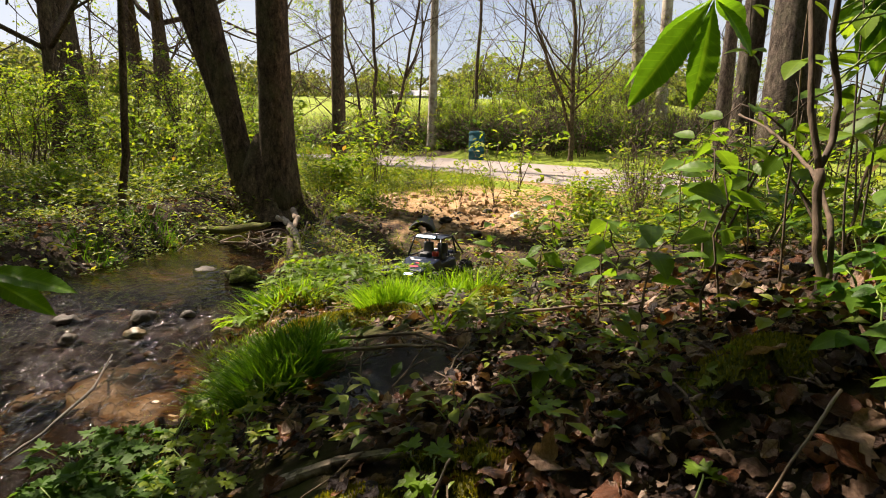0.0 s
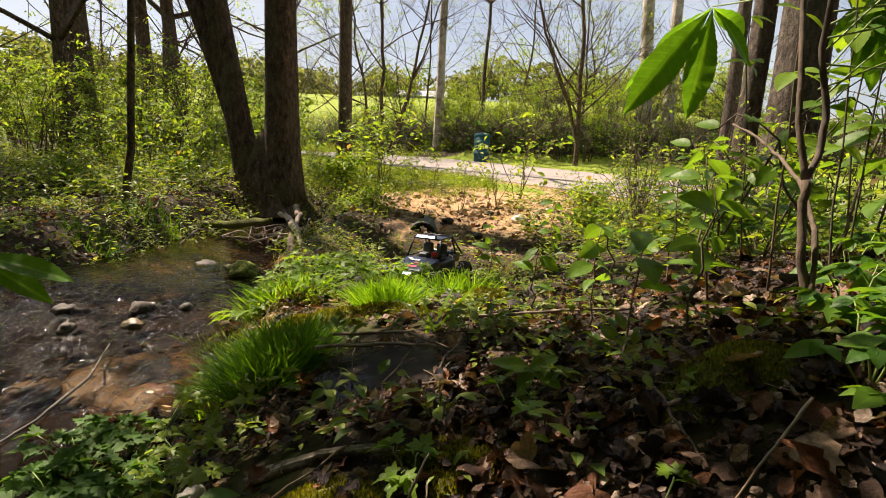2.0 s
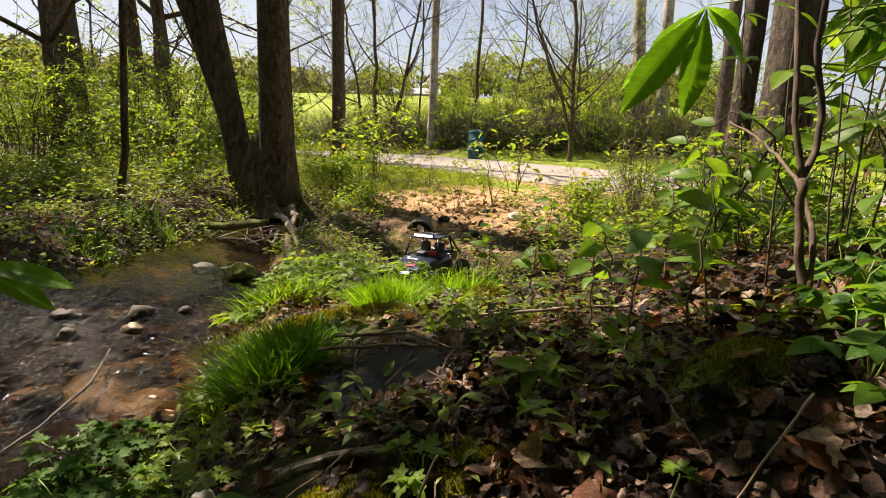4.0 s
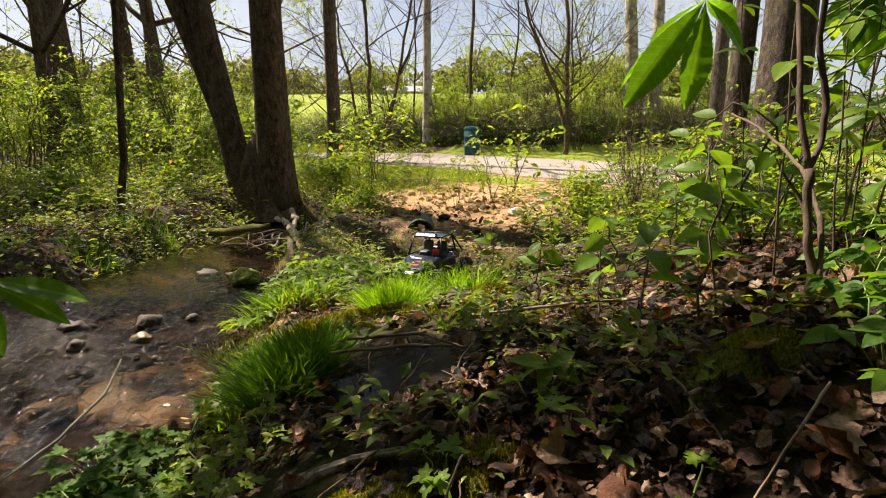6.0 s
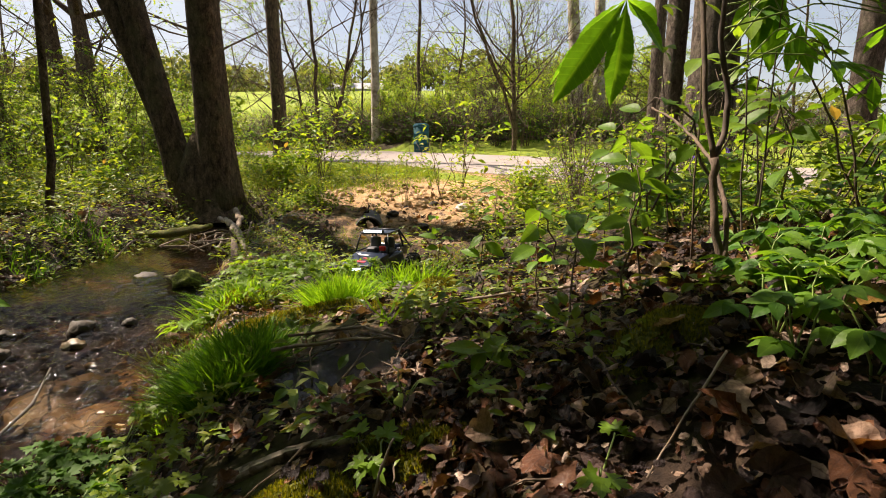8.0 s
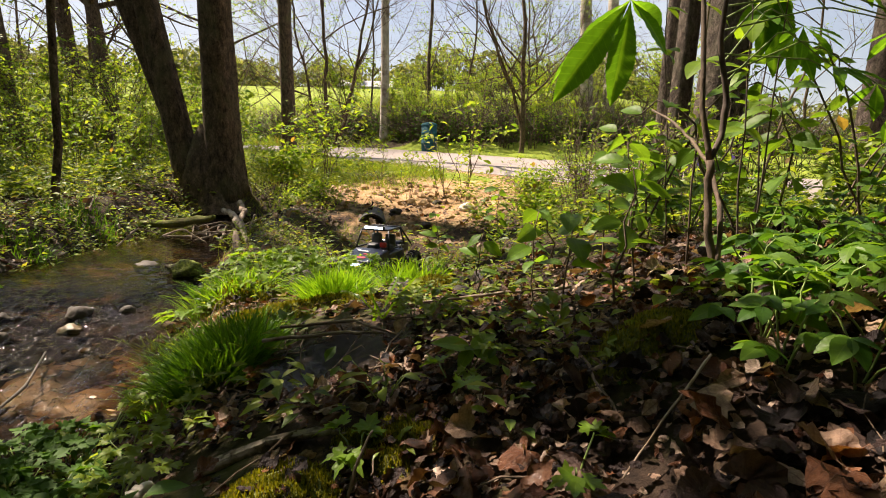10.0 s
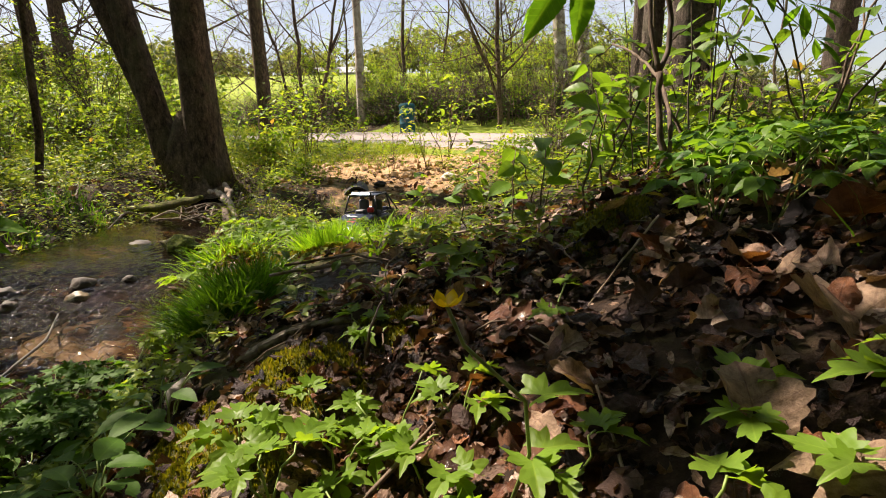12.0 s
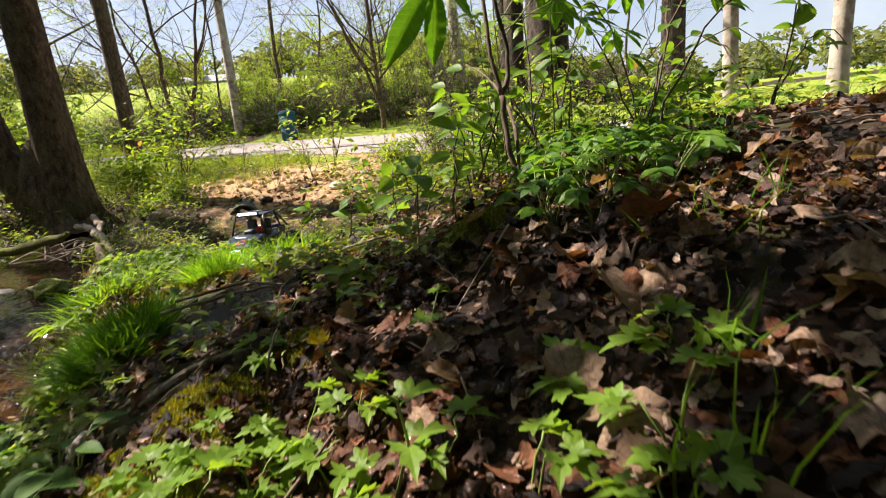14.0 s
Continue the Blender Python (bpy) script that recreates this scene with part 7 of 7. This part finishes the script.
def car_wheel(car, x, y, z):
    s = 1 if x > 0 else -1
    w = rolled("tyre", [(0.036, -0.022), (0.050, -0.026), (0.060, -0.020), (0.063, 0.0), (0.060, 0.020), (0.050, 0.026), (0.036, 0.022), (0.036, -0.022)], M_RUBBER, car, (x, y, z), 30, "chunky black rubber tyre caked with mud")
    lugs = Pile()
    for i in range(22):
        a = i * 2 * math.pi / 22
        for off in (-0.014, 0.0, 0.014):
            aa = a + (0.14 if off == 0 else 0)
            m = Matrix.Rotation(aa, 4, "X")
            box(lugs, Vector((x + off, y, z)) + m @ Vector((0, 0, 0.064 - abs(off) * 0.12)), (0.010, 0.009, 0.008), 0.0, m)
    lugs.make("tread", M_RUBBER, w, smooth=False)
    rim = rolled("rim", [(0.0, -0.016), (0.016, -0.016), (0.030, -0.012), (0.037, -0.020), (0.037, 0.020), (0.030, 0.012), (0.016, 0.016), (0.0, 0.016)], M_BLACK, w, (x, y, z), 20, "black bead-lock wheel rim")
    nut = Pile()
    for i in range(6):
        a = i * math.pi / 3
        rod(nut, (x + s * 0.010, y + 0.028 * math.cos(a), z + 0.028 * math.sin(a)), (x + s * 0.017, y + 0.028 * math.cos(a), z + 0.028 * math.sin(a)), 0.002)
    nut.make("bolts", M_STEEL, w)["kind"] = "stuff"


def make_car():
    x, y = -0.065, 2.29
    car = thing("model_car", (x, y, gz(x, y) - 0.03), "blue-black radio-controlled rock crawler car with lit light bars", "model car", yaw=radians(-24))
    for sx in (-1, 1):
        for sy in (-1, 1):
            car_wheel(car, sx * 0.118, sy * 0.155, 0.068)
    for sy in (-1, 1):
        p = Pile()
        rod(p, (-0.1, sy * 0.155, 0.068), (0.1, sy * 0.155, 0.068), 0.009)
        box(p, (0.015, sy * 0.155, 0.068), (0.04, 0.036, 0.034), 0.006)
        p.make("axle", M_BLACK, car)
        for sx in (-1, 1):
            c = Pile()
            t = np.linspace(0, 1, 70)
            a, b = np.array([sx * 0.075, sy * 0.15, 0.085]), np.array([sx * 0.06, sy * 0.115, 0.165])
            ax = unit(b - a)
            u = unit(np.cross(ax, [0, 1, 0.3]))
            w = np.cross(ax, u)
            pts = a + (b - a) * t[:, None] + 0.010 * (np.cos(t * 50)[:, None] * u + np.sin(t * 50)[:, None] * w)
            c.add(*tube(pts, np.full(70, 0.0016), 5))
            sp = c.make("spring", M_STEEL, car, "bare steel coil spring")
            d = Pile()
            rod(d, a, b, 0.005)
            d.make("damper", M_BLACK, car)
    ch = Pile()
    box(ch, (0, 0, 0.10), (0.07, 0.26, 0.03), 0.006)
    ch.make("chassis", M_BLACK, car)
    # hood, tub and roof panels
    v = np.array([(-0.072, -0.205, 0.145), (0.072, -0.205, 0.145), (0.082, -0.04, 0.172), (-0.082, -0.04, 0.172), (-0.072, -0.21, 0.118), (0.072, -0.21, 0.118), (0.085, -0.04, 0.115), (-0.085, -0.04, 0.115)])
    h = Pile().add(v, np.array([[0, 1, 2, 3], [0, 4, 5, 1], [1, 5, 6, 2], [3, 7, 4, 0], [7, 6, 5, 4]])).make("hood", M_BODY, car, "blue-black hood panel with pale stickers", False)
    bv = h.modifiers.new("bevel", "BEVEL")
    bv.width, bv.segments = 0.006, 2
    for (cx, cy, w, d, m) in [(-0.02, -0.085, 0.05, 0.012, M_STICKER), (0.025, -0.12, 0.055, 0.012, M_PINK), (0.0, -0.165, 0.06, 0.018, M_PINK), (-0.05, -0.07, 0.014, 0.014, M_STICKER)]:
        zz = 0.145 + (cy + 0.205) / 0.165 * 0.027 + 0.0015
        box(Pile(), (cx, cy, zz), (w, d, 0.001), 0, Matrix.Rotation(math.atan2(0.027, 0.165), 4, "X")).make("sticker", m, h, smooth=False)
    for cx, cy in [(-0.06, -0.195), (0.06, -0.195), (-0.066, -0.06), (0.066, -0.06)]:
        b = Pile()
        zz = 0.145 + (cy + 0.205) / 0.165 * 0.027
        rod(b, (cx, cy, zz), (cx, cy, zz + 0.003), 0.004)
        b.make("bolt", M_STEEL, h)
    box(Pile(), (0, 0.045, 0.125), (0.165, 0.175, 0.05), 0.008).make("tub", M_BODY, car)
    box(Pile(), (0, 0.05, 0.262), (0.135, 0.12, 0.006), 0.0025, Matrix.Rotation(-0.04, 4, "X")).make("roof", M_BODY, car)
    box(Pile(), (0, 0.175, 0.150), (0.13, 0.10, 0.05), 0.008, Matrix.Rotation(-0.25, 4, "X")).make("tail", M_BODY, car)
    bars = [((-0.083, -0.04, 0.172), (-0.068, -0.012, 0.262)), ((0.083, -0.04, 0.172), (0.068, -0.012, 0.262)), ((-0.068, -0.012, 0.262), (-0.068, 0.11, 0.265)), ((0.068, -0.012, 0.262), (0.068, 0.11, 0.265)), ((-0.068, -0.012, 0.262), (0.068, -0.012, 0.262)), ((-0.068, 0.11, 0.265), (0.068, 0.11, 0.265)), ((-0.068, 0.11, 0.265), (-0.08, 0.215, 0.16))]
    bars += [((0.068, 0.11, 0.265), (0.08, 0.215, 0.16)), ((-0.083, -0.04, 0.172), (-0.083, 0.13, 0.168)), ((0.083, -0.04, 0.172), (0.083, 0.13, 0.168)), ((-0.083, 0.13, 0.168), (-0.068, 0.11, 0.265)), ((0.083, 0.13, 0.168), (0.068, 0.11, 0.265)), ((-0.083, -0.04, 0.115), (-0.083, 0.13, 0.095)), ((0.083, -0.04, 0.115), (0.083, 0.13, 0.095))]
    for a, b in bars:
        rod(Pile(), a, b, 0.0042).make("cage_bar", M_BLACK, car)
    for sx in (-1, 1):
        s = Pile()
        box(s, (sx * 0.036, 0.045, 0.165), (0.05, 0.05, 0.03), 0.008)
        box(s, (sx * 0.036, 0.075, 0.195), (0.05, 0.02, 0.07), 0.008)
        s.make("seat", M_SEAT, car, "white moulded seat")
    box(Pile(), (0.045, -0.02, 0.19), (0.03, 0.02, 0.025), 0.005).make("dashboard", M_RED, car)
    for (cy, cz, w) in [(-0.018, 0.274, 0.10), (-0.216, 0.13, 0.085)]:
        bar = box(Pile(), (0, cy, cz), (w, 0.016, 0.017), 0.003).make("light_bar", M_BLACK, car, "narrow lit light bar")
        box(Pile(), (0, cy - 0.0095, cz), (w - 0.008, 0.003, 0.011), 0.001).make("lens", M_LED, bar, smooth=False)
    bp = Pile()
    rod(bp, (-0.085, -0.235, 0.088), (0.085, -0.235, 0.088), 0.006)
    for sx in (-1, 1):
        rod(bp, (sx * 0.03, -0.235, 0.088), (sx * 0.03, -0.15, 0.10), 0.005)
    bp.make("bumper", M_BLACK, car)
    rod(Pile(), (-0.09, -0.175, 0.075), (0.09, -0.178, 0.075), 0.0028).make("steering_link", M_STEEL, car)

    car.scale = (1.0, 1.0, 0.92)


make_car()
